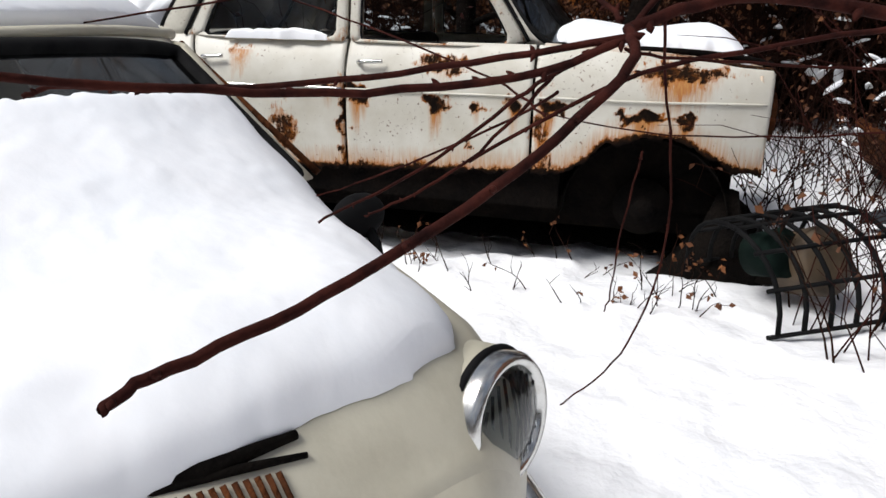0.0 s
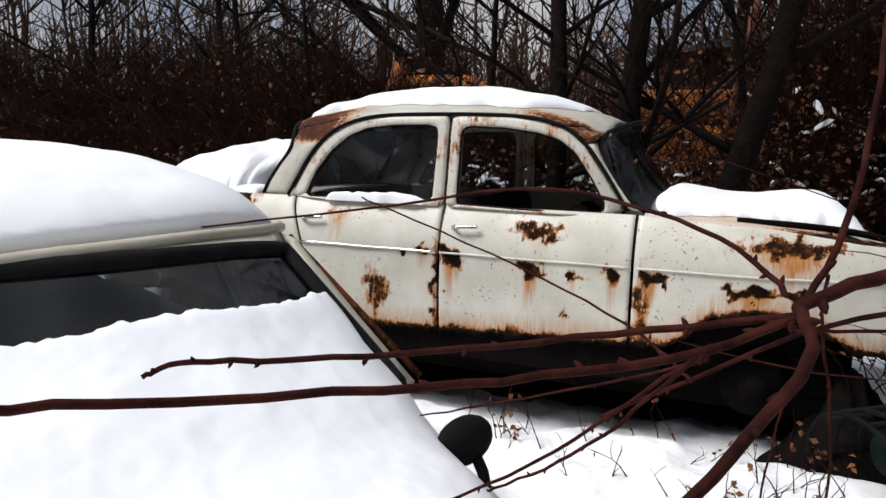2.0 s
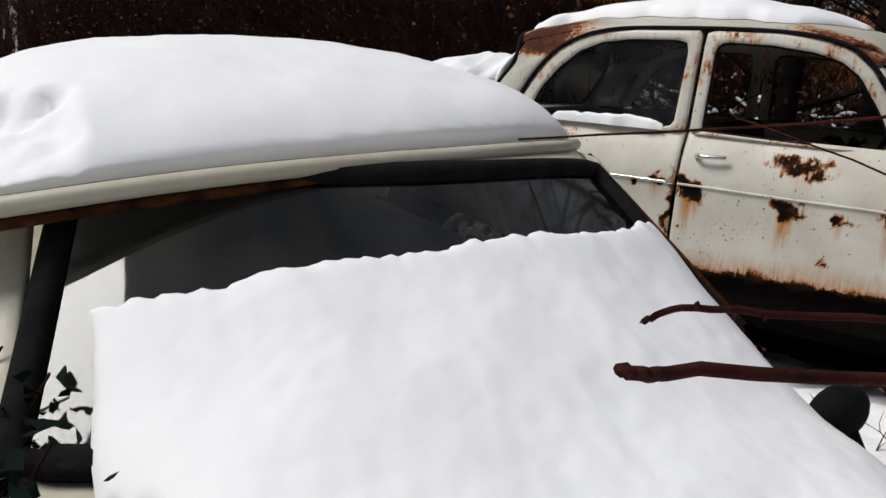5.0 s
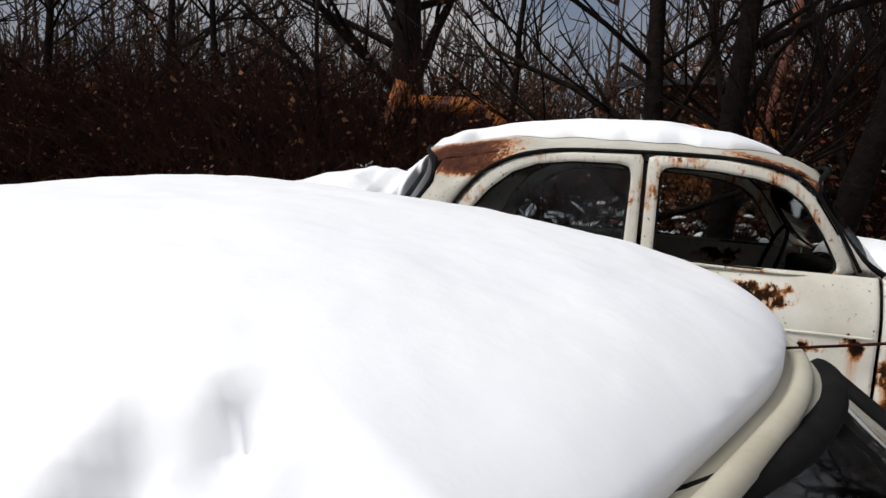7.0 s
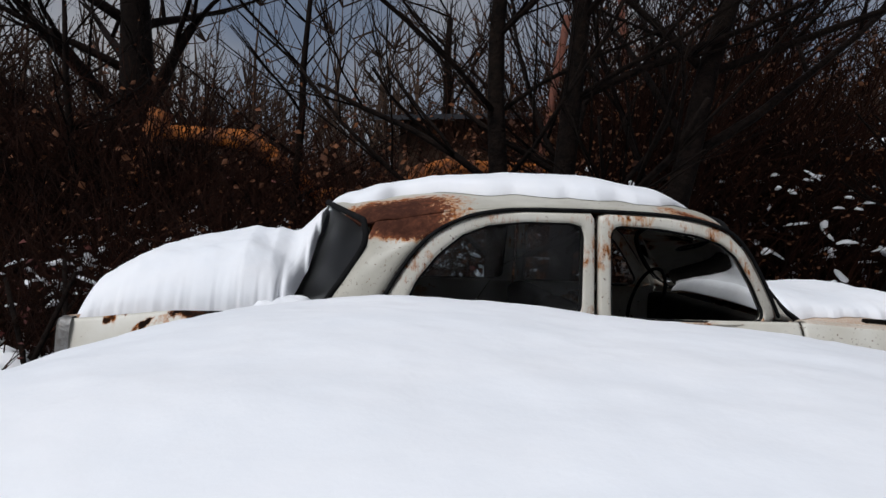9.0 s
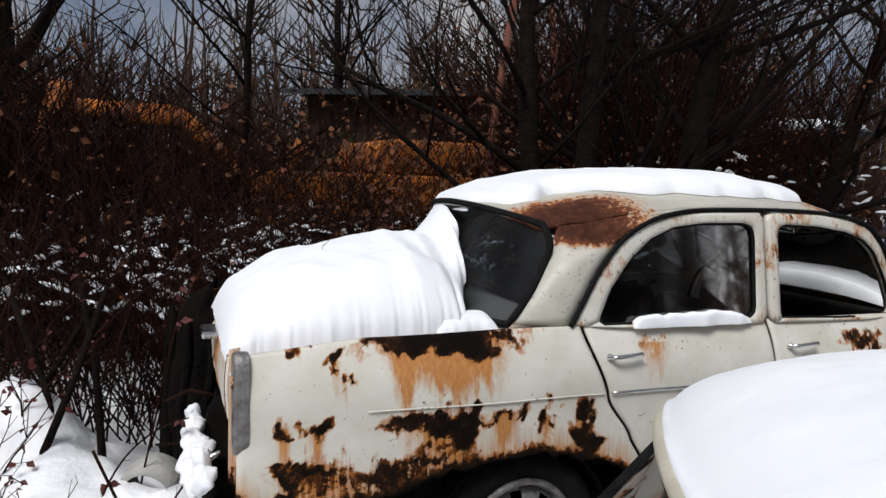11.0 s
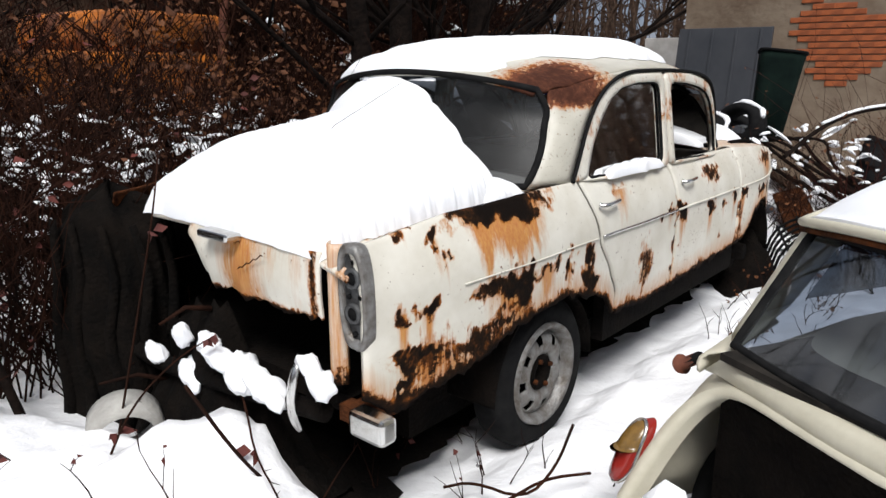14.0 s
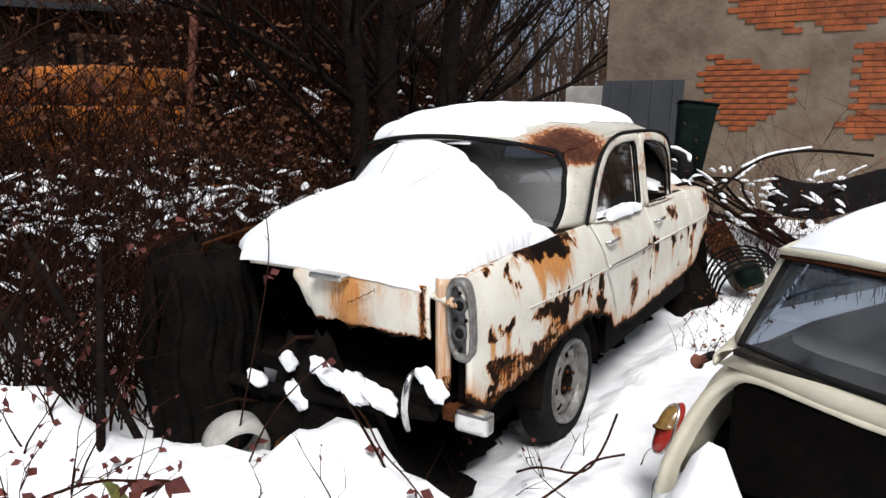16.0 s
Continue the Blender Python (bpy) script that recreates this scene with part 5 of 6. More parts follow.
def bare_tree(x, y, height, r, lean, seed, label, depth=4, group="bare trees"):
    rnd = random.Random(seed)
    t = thing("bare_tree", pose(x, y, ground_z(x, y) - 0.05), label, "tree", group)
    pts, rad = [], []
    d = Vector((lean[0], lean[1], 1)).normalized()
    p = Vector((0, 0, 0))
    for i in range(9):
        pts.append(p.copy())
        rad.append(r * (1.25 if i == 0 else 1 - 0.075 * i))
        p += (d + Vector((rnd.uniform(-1, 1), rnd.uniform(-1, 1), 0)) * 0.06) * height * 0.62 / 8
    v, f = [], []
    tube(v, f, pts, rad, 12)
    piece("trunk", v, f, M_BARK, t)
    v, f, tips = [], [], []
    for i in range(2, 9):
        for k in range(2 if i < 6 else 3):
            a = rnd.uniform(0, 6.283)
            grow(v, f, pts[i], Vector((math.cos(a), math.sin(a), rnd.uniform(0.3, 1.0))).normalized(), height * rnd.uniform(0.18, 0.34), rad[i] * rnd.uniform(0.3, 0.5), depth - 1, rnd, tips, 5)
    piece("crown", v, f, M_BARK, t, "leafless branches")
    v, f = [], []
    for q in rnd.sample(tips, min(len(tips), 60)):
        leaf(v, f, q, rnd, 0.035)
    piece("last_leaves", v, f, M_LEAF, t, "few withered leaves")
    return t


def leaf(v, f, p, rnd, size):
    a = Vector((rnd.uniform(-1, 1), rnd.uniform(-1, 1), rnd.uniform(-1, 0.2))).normalized()
    b = a.orthogonal().normalized()
    b = (b + a.cross(b) * rnd.uniform(-1, 1)).normalized()
    n = a.cross(b) * 0.2
    s = size * rnd.uniform(0.6, 1.3)
    k = len(v)
    v += [p, p + (a * 0.4 + b * 0.35 + n) * s, p + (a + n * 0.5) * s, p + (a * 0.4 - b * 0.35 + n) * s, p + a * 0.45 * s - n * 0.2 * s]
    f += [(k, k + 1, k + 4), (k + 1, k + 2, k + 4), (k + 2, k + 3, k + 4), (k + 3, k, k + 4)]


bare_tree(0.03, 2.12, 6.5, 0.085, (-0.01, 0.03), 3, "slim dark bare tree beside the sedan")
bare_tree(0.48, 2.28, 7.0, 0.10, (0.03, 0.02), 4, "slim dark bare tree beside the sedan")
bare_tree(0.92, 2.15, 8.0, 0.11, (0.24, 0.03), 5, "leaning dark bare tree behind the sedan")
bare_tree(5.0, 4.8, 8.0, 0.14, (0.32, -0.1), 6, "strongly leaning bare tree near the wall")
bare_tree(-4.8, 11.0, 11.0, 0.42, (0.02, 0), 7, "thick old bare tree in the scrub")
bare_tree(3.4, 5.6, 7.0, 0.10, (0.22, 0.0), 8, "leaning bare tree near the shed")
bare_tree(-1.6, 5.2, 6.0, 0.06, (0.05, 0), 9, "thin bare tree in the scrub", 3)
bare_tree(-3.4, 4.4, 5.0, 0.05, (-0.08, 0), 10, "thin bare tree in the scrub", 3)
bare_tree(-6.5, 7.0, 7.0, 0.09, (-0.03, 0), 11, "thin bare tree in the scrub", 3)
bare_tree(-8.8, 6.0, 7.0, 0.09, (0.04, 0), 12, "thin bare tree in the scrub", 3)
bare_tree(7.5, 12.0, 10.0, 0.16, (0.0, 0), 13, "bare tree behind the yard", 3)
bare_tree(1.2, 13.5, 9.0, 0.15, (0.0, 0), 14, "bare tree behind the yard", 3)
bare_tree(-11.5, 12.5, 9.0, 0.16, (0.0, 0), 15, "bare tree behind the yard", 3)


def thicket(name, count, where, height, seed, label, leaves=0.1, r=0.006, mat=M_TWIG, leafmat=M_LEAF, side=4, lean=0.35):
    """Many arching stems with side twigs, and some withered leaves."""
    rnd = random.Random(seed)
    v, f, lv, lf = [], [], [], []
    for _ in range(count):
        x, y, k = where(rnd)
        h = height * k * rnd.uniform(0.55, 1.15)
        p = Vector((x, y, ground_z(x, y) - 0.03))
        d = Vector((rnd.gauss(0, lean), rnd.gauss(0, lean), 1)).normalized()
        pts = [p]
        for i in range(5):
            d = (d + Vector((rnd.gauss(0, 0.16), rnd.gauss(0, 0.16), -0.05))).normalized()
            p = p + d * h / 5
            pts.append(p)
        tube(v, f, pts, [r * (1.25 - 0.2 * i) for i in range(6)], 3)
        for q in range(side):
            i = rnd.randint(1, 5)
            a = pts[i]
            e = (d + Vector((rnd.uniform(-1, 1), rnd.uniform(-1, 1), rnd.uniform(-0.4, 0.7)))).normalized()
            b = a + e * h * rnd.uniform(0.12, 0.3)
            c = b + (e + Vector((rnd.uniform(-1, 1), rnd.uniform(-1, 1), rnd.uniform(-0.6, 0.4))) * 0.6).normalized() * h * rnd.uniform(0.08, 0.2)
            tube(v, f, [a, b, c], [r * 0.6, r * 0.45, r * 0.25], 3)
            if rnd.random() < leaves:
                leaf(lv, lf, c, rnd, min(0.06, r * 9))
                leaf(lv, lf, b, rnd, min(0.06, r * 9))
    tagged(piece(name, v, f, mat), label, "scrub", kind="stuff")
    if lv:
        tagged(piece(name + "_leaves", lv, lf, leafmat), "withered leaves hanging in the scrub", "leaves", kind="stuff")


def west(rnd):
    x = rnd.uniform(-13, -0.6)
    y = rnd.uniform(3.0 + max(0.0, x + 3) * 0.35, 6.2) + rnd.random() ** 2 * 3
    return x, y, (1.0 + 0.08 * (y - 3)) * (0.74 if x > -2.4 else 1.0)


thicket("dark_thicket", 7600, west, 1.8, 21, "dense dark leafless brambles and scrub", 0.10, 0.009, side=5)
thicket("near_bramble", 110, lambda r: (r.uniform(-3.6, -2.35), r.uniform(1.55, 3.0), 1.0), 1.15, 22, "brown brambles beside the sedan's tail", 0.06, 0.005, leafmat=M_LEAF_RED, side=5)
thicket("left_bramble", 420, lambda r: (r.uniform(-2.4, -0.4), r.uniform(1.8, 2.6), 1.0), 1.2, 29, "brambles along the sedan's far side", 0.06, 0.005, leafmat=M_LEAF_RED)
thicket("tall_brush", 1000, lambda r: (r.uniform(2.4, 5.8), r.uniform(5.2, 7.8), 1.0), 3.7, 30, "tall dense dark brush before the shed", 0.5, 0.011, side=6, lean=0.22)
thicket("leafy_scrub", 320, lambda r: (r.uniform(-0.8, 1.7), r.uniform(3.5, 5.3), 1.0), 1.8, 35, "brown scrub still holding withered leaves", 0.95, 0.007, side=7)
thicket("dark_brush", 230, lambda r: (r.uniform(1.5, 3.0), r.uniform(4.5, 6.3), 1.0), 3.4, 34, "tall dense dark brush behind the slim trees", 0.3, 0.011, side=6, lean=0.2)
thicket("yard_scrub", 1500, lambda r: (r.uniform(0.3, 9.0), r.uniform(5.5, 11.0), 1.0), 1.3, 23, "thin brown scrub in the snowy yard", 0.25, 0.006)
thicket("front_weeds", 260, lambda r: (r.uniform(1.9, 3.6), r.uniform(-0.8, 2.6), 1.0), 0.9, 24, "dry weeds before the sedan's nose", 0.2, 0.004)
thicket("far_scrub", 2600, lambda r: (r.uniform(-26, 24), r.uniform(13, 26), 1.0), 2.6, 25, "distant brown scrub", 0.2, 0.02, side=4)
thicket("boot_twigs", 22, lambda r: (r.uniform(-2.15, -1.7), r.uniform(1.62, 1.8), 1.0), 1.5, 33, "thin dark twigs hanging over the snowy boot", 0.05, 0.003, side=5, lean=0.3)
thicket("low_weeds", 46, lambda r: (r.uniform(0.2, 1.7), r.uniform(-0.5, 0.05), 1.0), 0.22, 26, "dry weed stalks poking through the snow", 0.5, 0.003, side=2)
thicket("rear_weeds", 40, lambda r: (r.uniform(-2.9, -1.2), r.uniform(-0.6, 0.6), 1.0), 0.30, 27, "dry stalks poking through the snow behind the sedan", 0.3, 0.003, leafmat=M_LEAF_RED, side=2, lean=0.6)
thicket("corner_bramble", 34, lambda r: (r.uniform(-3.35, -2.75), r.uniform(0.75, 1.5), 1.0), 0.5, 28, "bramble stems with red leaves near the path", 0.9, 0.004, leafmat=M_LEAF_RED, side=3)


def far_wood():
    rnd = random.Random(31)
    v, f = [], []
    for k in range(2700):
        # Trees from 1500 on stand unseen behind the camera, added to darken glass reflections.
        a = rnd.uniform(-1.5, 1.75) if k < 1500 else rnd.uniform(1.75, 4.78)
        r = rnd.uniform(28, 70) if k < 1500 else rnd.uniform(22, 60)
        x, y = r * math.sin(a), r * math.cos(a)
        h = rnd.uniform(5, 10)
        p = Vector((x, y, ground_z(x, y) - 0.3))
        pts = [p + Vector((rnd.gauss(0, 0.15), rnd.gauss(0, 0.15), h * i / 4)) for i in range(5)]
        tube(v, f, pts, [0.16, 0.13, 0.1, 0.07, 0.02], 3)
        for k in range(12):
            q = pts[rnd.randint(1, 4)]
            e = Vector((rnd.uniform(-1, 1), rnd.uniform(-1, 1), rnd.uniform(0.2, 1))).normalized()
            tube(v, f, [q, q + e * h * 0.16, q + e * h * 0.22 + Vector((rnd.gauss(0, 0.3), rnd.gauss(0, 0.3), h * 0.08))], [0.05, 0.035, 0.015], 3)
    tagged(piece("far_wood", v, f, M_WOOD), "distant grey-brown leafless wood, its half behind the camera added unseen", "wood", kind="stuff")


far_wood()

# ---- yard things ----


def excavator(x, y, turn, size, label, with_cab=True):
    t = thing("excavator", pose(x, y, ground_z(x, y), 0, 0, turn), label, "excavator", "orange machines")
    k = size
    for s in (-1, 1):
        part("track", box_bm(-1.5 * k, 1.5 * k, s * 0.9 * k - 0.22 * k, s * 0.9 * k + 0.22 * k, 0, 0.6 * k, 0.18 * k), M_DARK, t)
    part("upper_body", box_bm(-1.6 * k, 1.1 * k, -1.0 * k, 1.0 * k, 0.75 * k, 1.55 * k, 0.08 * k), M_ORANGE, t)
    part("engine_cover", box_bm(-1.6 * k, -0.2 * k, -0.95 * k, 0.95 * k, 1.55 * k, 1.95 * k, 0.12 * k), M_ORANGE, t)
    if with_cab:
        cab = part("cab", box_bm(0.1 * k, 1.1 * k, 0.1 * k, 0.95 * k, 1.55 * k, 2.5 * k, 0.08 * k), M_ORANGE, t)
        part("cab_window", box_bm(0.2 * k, 1.115 * k, 0.2 * k, 0.85 * k, 1.75 * k, 2.3 * k, 0.02 * k), M_BLACK, cab)
        part("cab_side_window", box_bm(0.2 * k, 1.0 * k, 0.085 * k, 0.965 * k, 1.75 * k, 2.3 * k, 0.02 * k), M_BLACK, cab)
    tube_part("boom", [(0.9 * k, -0.3 * k, 1.3 * k), (1.9 * k, -0.3 * k, 2.1 * k), (3.0 * k, -0.3 * k, 2.15 * k)], [0.16 * k, 0.18 * k, 0.11 * k], M_ORANGE, t, sides=4)
    tube_part("arm", [(2.95 * k, -0.3 * k, 2.4 * k), (3.4 * k, -0.3 * k, 1.0 * k)], [0.15 * k, 0.1 * k], M_ORANGE, t, sides=6)
    part("bucket", box_bm(3.0 * k, 3.7 * k, -0.7 * k, 0.1 * k, 0.4 * k, 1.0 * k, 0.1 * k), M_RUST, t)
    return t


excavator(-0.30, 6.3, 186, 0.98, "old orange excavator without a cab in dark scrub", with_cab=False)
excavator(3.0, 13.0, 160, 0.95, "orange digger behind the bare trees")
excavator(-20.5, 20.0, 60, 1.35, "orange excavator far off in the scrub")


def old_car(x, y, turn, mat, label):
    t = thing("parked_car", pose(x, y, ground_z(x, y) - 0.1, 0, 0, turn), label, "car", "snowed-in cars")
    rows = []
    for s in [-2.0 + 0.2 * i for i in range(21)]:
        h = lerp_table([(-2, 0.75), (-1.3, 0.9), (-0.9, 1.38), (0.4, 1.40), (1.0, 0.95), (1.8, 0.8), (2.0, 0.6)], s)
        w = lerp_table([(-2, 0.6), (-1.6, 0.78), (1.5, 0.78), (2, 0.6)], s)
        rows.append([(s, w * math.copysign(abs(math.cos(math.pi * j / 20)) ** 0.4, math.cos(math.pi * j / 20)) * (1 if math.sin(math.pi * j / 20) < 0.8 else 0.9), 0.3 + (h - 0.3) * math.sin(math.pi * j / 20) ** 0.6) for j in range(21)])
    v, f = grid_shell(rows, 0.02, lambda p: Vector((0, 0, -1)))
    piece("body", v, f, mat, t)
    part("side_glass", box_bm(-0.8, 0.6, -0.735, 0.735, 0.95, 1.22, 0.05), M_BLACK, t)
    rows = [[(s, -0.55 + 1.1 * j / 10, lerp_table([(-1.9, 0.85), (-1.3, 0.98), (-0.9, 1.44), (0.4, 1.46), (1.0, 1.02), (1.9, 0.85)], s) + 0.05 * math.sin(math.pi * j / 10)) for j in range(11)] for s in [-1.9 + 0.2 * i for i in range(20)]]
    v, f = grid_shell(rows, 0.05, lambda p: Vector((0, 0, -1)))
    piece("snow_cover", v, f, M_SNOW, t, "snow lying on the car")
    for sx in (-1.25, 1.25):
        for sy in (-1, 1):
            v, f = lathe([(0, -0.08), (0.3, -0.08), (0.31, 0.08), (0, 0.08)], 18)
            piece("wheel", [(sx + a, sy * 0.68 + h, 0.3 + c) for a, h, c in v], f, M_RUBBER, t)


old_car(6.2, 15.0, 20, M_SLAB, "dark wrecked car under snow far back")
old_car(9.5, 17.0, 100, M_WHITEP, "pale wrecked car under snow far back")
old_car(12.0, 13.0, 60, M_BLUE, "blue wrecked car under snow far back")


def shed(place, label, snowy=True):
    t = thing("timber_shed", place, label, "shed", "timber sheds")
    for i in range(26):
        part("plank", box_bm(-2.6 + 0.2 * i, -2.6 + 0.2 * i + 0.185, -1.8 + 0.012 * (i % 3), -1.76 + 0.012 * (i % 3), 0, 2.3 + 0.03 * ((i * 7) % 4)), M_WOOD, t)
    part("side_wall", box_bm(-2.6, -2.55, -1.75, 1.8, 0, 2.5), M_WOOD, t)
    part("side_wall", box_bm(2.55, 2.6, -1.75, 1.8, 0, 2.5), M_WOOD, t)
    part("back_wall", box_bm(-2.6, 2.6, 1.75, 1.8, 0, 2.9), M_WOOD, t)
    w = part("window", box_bm(-0.6, 0.2, -1.83, -1.79, 1.2, 1.9), M_BLACK, t)
    for a, b, c, d in ((-0.66, 0.26, 1.9, 1.97), (-0.66, 0.26, 1.13, 1.2), (-0.66, -0.6, 1.2, 1.9), (0.2, 0.26, 1.2, 1.9), (-0.22, -0.18, 1.2, 1.9)):
        part("window_frame", box_bm(a, b, -1.86, -1.80, c, d), M_WOOD, w)
    bm = box_bm(-2.9, 2.9, -2.2, 2.1, 0, 0.08)
    bmesh.ops.transform(bm, matrix=Matrix.Translation((0, 0, 2.55)) @ Matrix.Rotation(radians(7), 4, "X"), verts=bm.verts)
    part("roof", bm, M_SLAB, t)
    if not snowy:
        return
    bm = box_bm(-2.8, 2.8, -2.1, 2.0, 0.085, 0.17, 0.03)
    bmesh.ops.transform(bm, matrix=Matrix.Translation((0, 0, 2.55)) @ Matrix.Rotation(radians(7), 4, "X"), verts=bm.verts)
    part("snow_cover", bm, M_SNOW, t, "snow on the shed roof")


shed(pose(6.8, 9.4, 0.1, 0, 0, -38), "dark timber shed with snow on its roof")
shed(pose(3.0, 9.9, 0.5, 0, 0, -30), "dark timber hut with a framed window behind bare scrub", False)


def garden_frame(x, y, turn, label):
    t = thing("garden_trellis", pose(x, y, ground_z(x, y), 0, 0, turn), label, "trellis")
    for px in (-0.5, 0.0, 0.5):
        part("post", box_bm(px - 0.035, px + 0.035, -0.035, 0.035, 0, 2.4, 0.006), M_WOOD, t)
    for pz in (1.3, 2.3):
        part("rail", box_bm(-0.6, 0.6, -0.06, -0.037, pz, pz + 0.09, 0.006), M_WOOD, t)


garden_frame(1.6, 7.2, -30, "weathered timber trellis standing in the yard")
for x, y, h, lx in ((3.0, 6.6, 4.4, 0.55), (0.9, 5.4, 3.6, -0.5)):
    tagged(tube_part("leaning_pole", [(x, y, ground_z(x, y)), (x - lx * 0.5, y, h * 0.5), (x - lx, y, h)], 0.045, M_POLE), "long rusty red pole leaning in the yard", "pole", "red poles")

# ---- plastered wall of a building, brick showing where the plaster has gone ----
WX = 6.3
wall = part("wall_east", box_bm(WX, WX + 0.4, -1.7, 2.62, -0.2, 4.6), M_PLASTER)
tagged(wall, "old plastered wall with bare orange brick patches", "wall", kind="structure")
bm = box_bm(-0.012, 0.03, -0.118, 0.118, -0.030, 0.030, 0.006)
brick_me = bpy.data.meshes.new("brick")
bm.to_mesh(brick_me)
bm.free()
brick_me.materials.append(M_BRICK)
rnd = random.Random(5)
placed = 0
bv, bf = [], []
for row in range(58):
    z = 1.1 + 0.073 * row
    for col in range(50):
        y = -1.55 + 0.23 * col + (0.125 if row % 2 else 0)
        if y > 2.3:
            continue
        w = 0.30 * fbm(y * 1.5, z * 1.5, 3)
        a = 0.05 + w < y < 1.10 + w and 1.30 + w < z < 2.15 + w
        b = y < 1.0 + w * 2 and 2.62 + w < z < 3.9
        c = y < -0.55 + w and 1.2 + w < z < 2.35 + w * 0.5
        if not (a or b or c) or rnd.random() < 0.03:
            continue
        if a and placed < 290:
            o = new("brick", brick_me)
            o.parent = wall
            o.matrix_world = pose(WX - 0.004 + rnd.uniform(-0.004, 0.004), y, z, 0, 0, rnd.uniform(-1, 1))
            placed += 1
        else:
            k, d = len(bv), rnd.uniform(0.008, 0.018)
            for px in (WX - d, WX + 0.02):
                for py, pz in ((-0.111, -0.031), (0.111, -0.031), (0.111, 0.031), (-0.111, 0.031)):
                    bv.append((px, y + py + rnd.uniform(-0.004, 0.004), z + pz + rnd.uniform(-0.003, 0.003)))
            bf += [(k, k + 3, k + 2, k + 1), (k, k + 1, k + 5, k + 4), (k + 1, k + 2, k + 6, k + 5), (k + 2, k + 3, k + 7, k + 6), (k + 3, k, k + 4, k + 7)]
tagged(piece("brickwork", bv, bf, M_BRICK, wall, "bare orange brickwork", smooth=False), kind="stuff")

slab = part("sheet_metal_panel", box_bm(-0.02, 0.02, -0.55, 0.55, 0, 1.9, 0.006), M_SLAB)
slab.matrix_world = pose(5.55, 1.92, 0.02, 0, 10, 4)
for k in range(4):
    rib = part("rib", box_bm(-0.034, -0.0205, -0.42 + 0.28 * k - 0.012, -0.42 + 0.28 * k + 0.012, 0.02, 1.88, 0.004), M_SLAB, slab)
tagged(slab, "dark blue-grey metal sheet leaning by the wall", "panel")
bin_ = thing("wheelie_bin", pose(4.35, 0.92, 0.72, 6, 6, 20), "dark green bin tipped among junk by the wall", "bin")
rows = [[((0.15 + 0.06 * k) * math.copysign(abs(math.cos(a)) ** 0.4, math.cos(a)), (0.15 + 0.06 * k) * math.copysign(abs(math.sin(a)) ** 0.4, math.sin(a)), 0.85 * k) for a in [2 * math.pi * i / 32 for i in range(33)]] for k in (0, 0.5, 0.9, 1.0)]
v, f = grid_shell(rows, 0.012, lambda p: Vector((-p.x, -p.y, 0)).normalized())
piece("tub", v, f, M_GREEN, bin_)
tube_part("rim", [(0.213 * math.copysign(abs(math.cos(a)) ** 0.4, math.cos(a)), 0.213 * math.copysign(abs(math.sin(a)) ** 0.4, math.sin(a)), 0.85) for a in [2 * math.pi * i / 32 for i in range(32)]], 0.014, M_BLACK, bin_, closed=True)

for k, (x, y, z, rx, rz) in enumerate(((3.3, 1.5, 0.55, 20, 30), (3.7, 1.1, 0.5, 70, 10), (4.1, 1.7, 0.6, 45, 70), (3.1, 2.1, 0.4, 80, 0))):
    v, f = lathe([(0.19, -0.08), (0.27, -0.09), (0.31, -0.05), (0.315, 0.0), (0.31, 0.05), (0.27, 0.09), (0.19, 0.08), (0.18, 0.0), (0.19, -0.08)], 30)
    o = piece("old_tyre", v, f, M_RUBBER)
    o.matrix_world = pose(x, y, z - 0.2, rx, 0, rz)
    tagged(o, "old black tyre with snow on it in the junk pile", "tyre", "old tyres")
rnd = random.Random(77)
for k in range(16):
    x, y = rnd.uniform(2.5, 5.2), rnd.uniform(-1.0, 2.6)
    bm = box_bm(-rnd.uniform(0.15, 0.5), rnd.uniform(0.15, 0.5), -0.12, 0.12, -0.02, 0.03, 0.008)
    o = part("scrap_board", bm, rnd.choice((M_DARK, M_WOOD, M_SLAB, M_RUST)))
    o.matrix_world = pose(x, y, ground_z(x, y) + rnd.uniform(0.1, 0.35), rnd.uniform(-35, 35), rnd.uniform(-35, 35), rnd.uniform(0, 180))
    tagged(o, "dark scrap board in the snowy junk heap", "scrap", "scrap boards")
rows = [[(x, y, ground_z(x, y) + 0.28 * math.exp(-((x - 3.9) ** 2 / 1.2 + (y - 0.8) ** 2 / 1.6)) * (1 + 0.6 * fbm(x * 3, y * 3)) - 0.02) for y in [-1.4 + 0.08 * i for i in range(55)]] for x in [2.4 + 0.08 * i for i in range(40)]]
v, f = grid_shell(rows)
tagged(piece("junk_heap_snow", v, [tuple(reversed(q)) for q in f], M_SNOW_GROUND), "lumpy snow over the junk heap", "snow", kind="stuff")
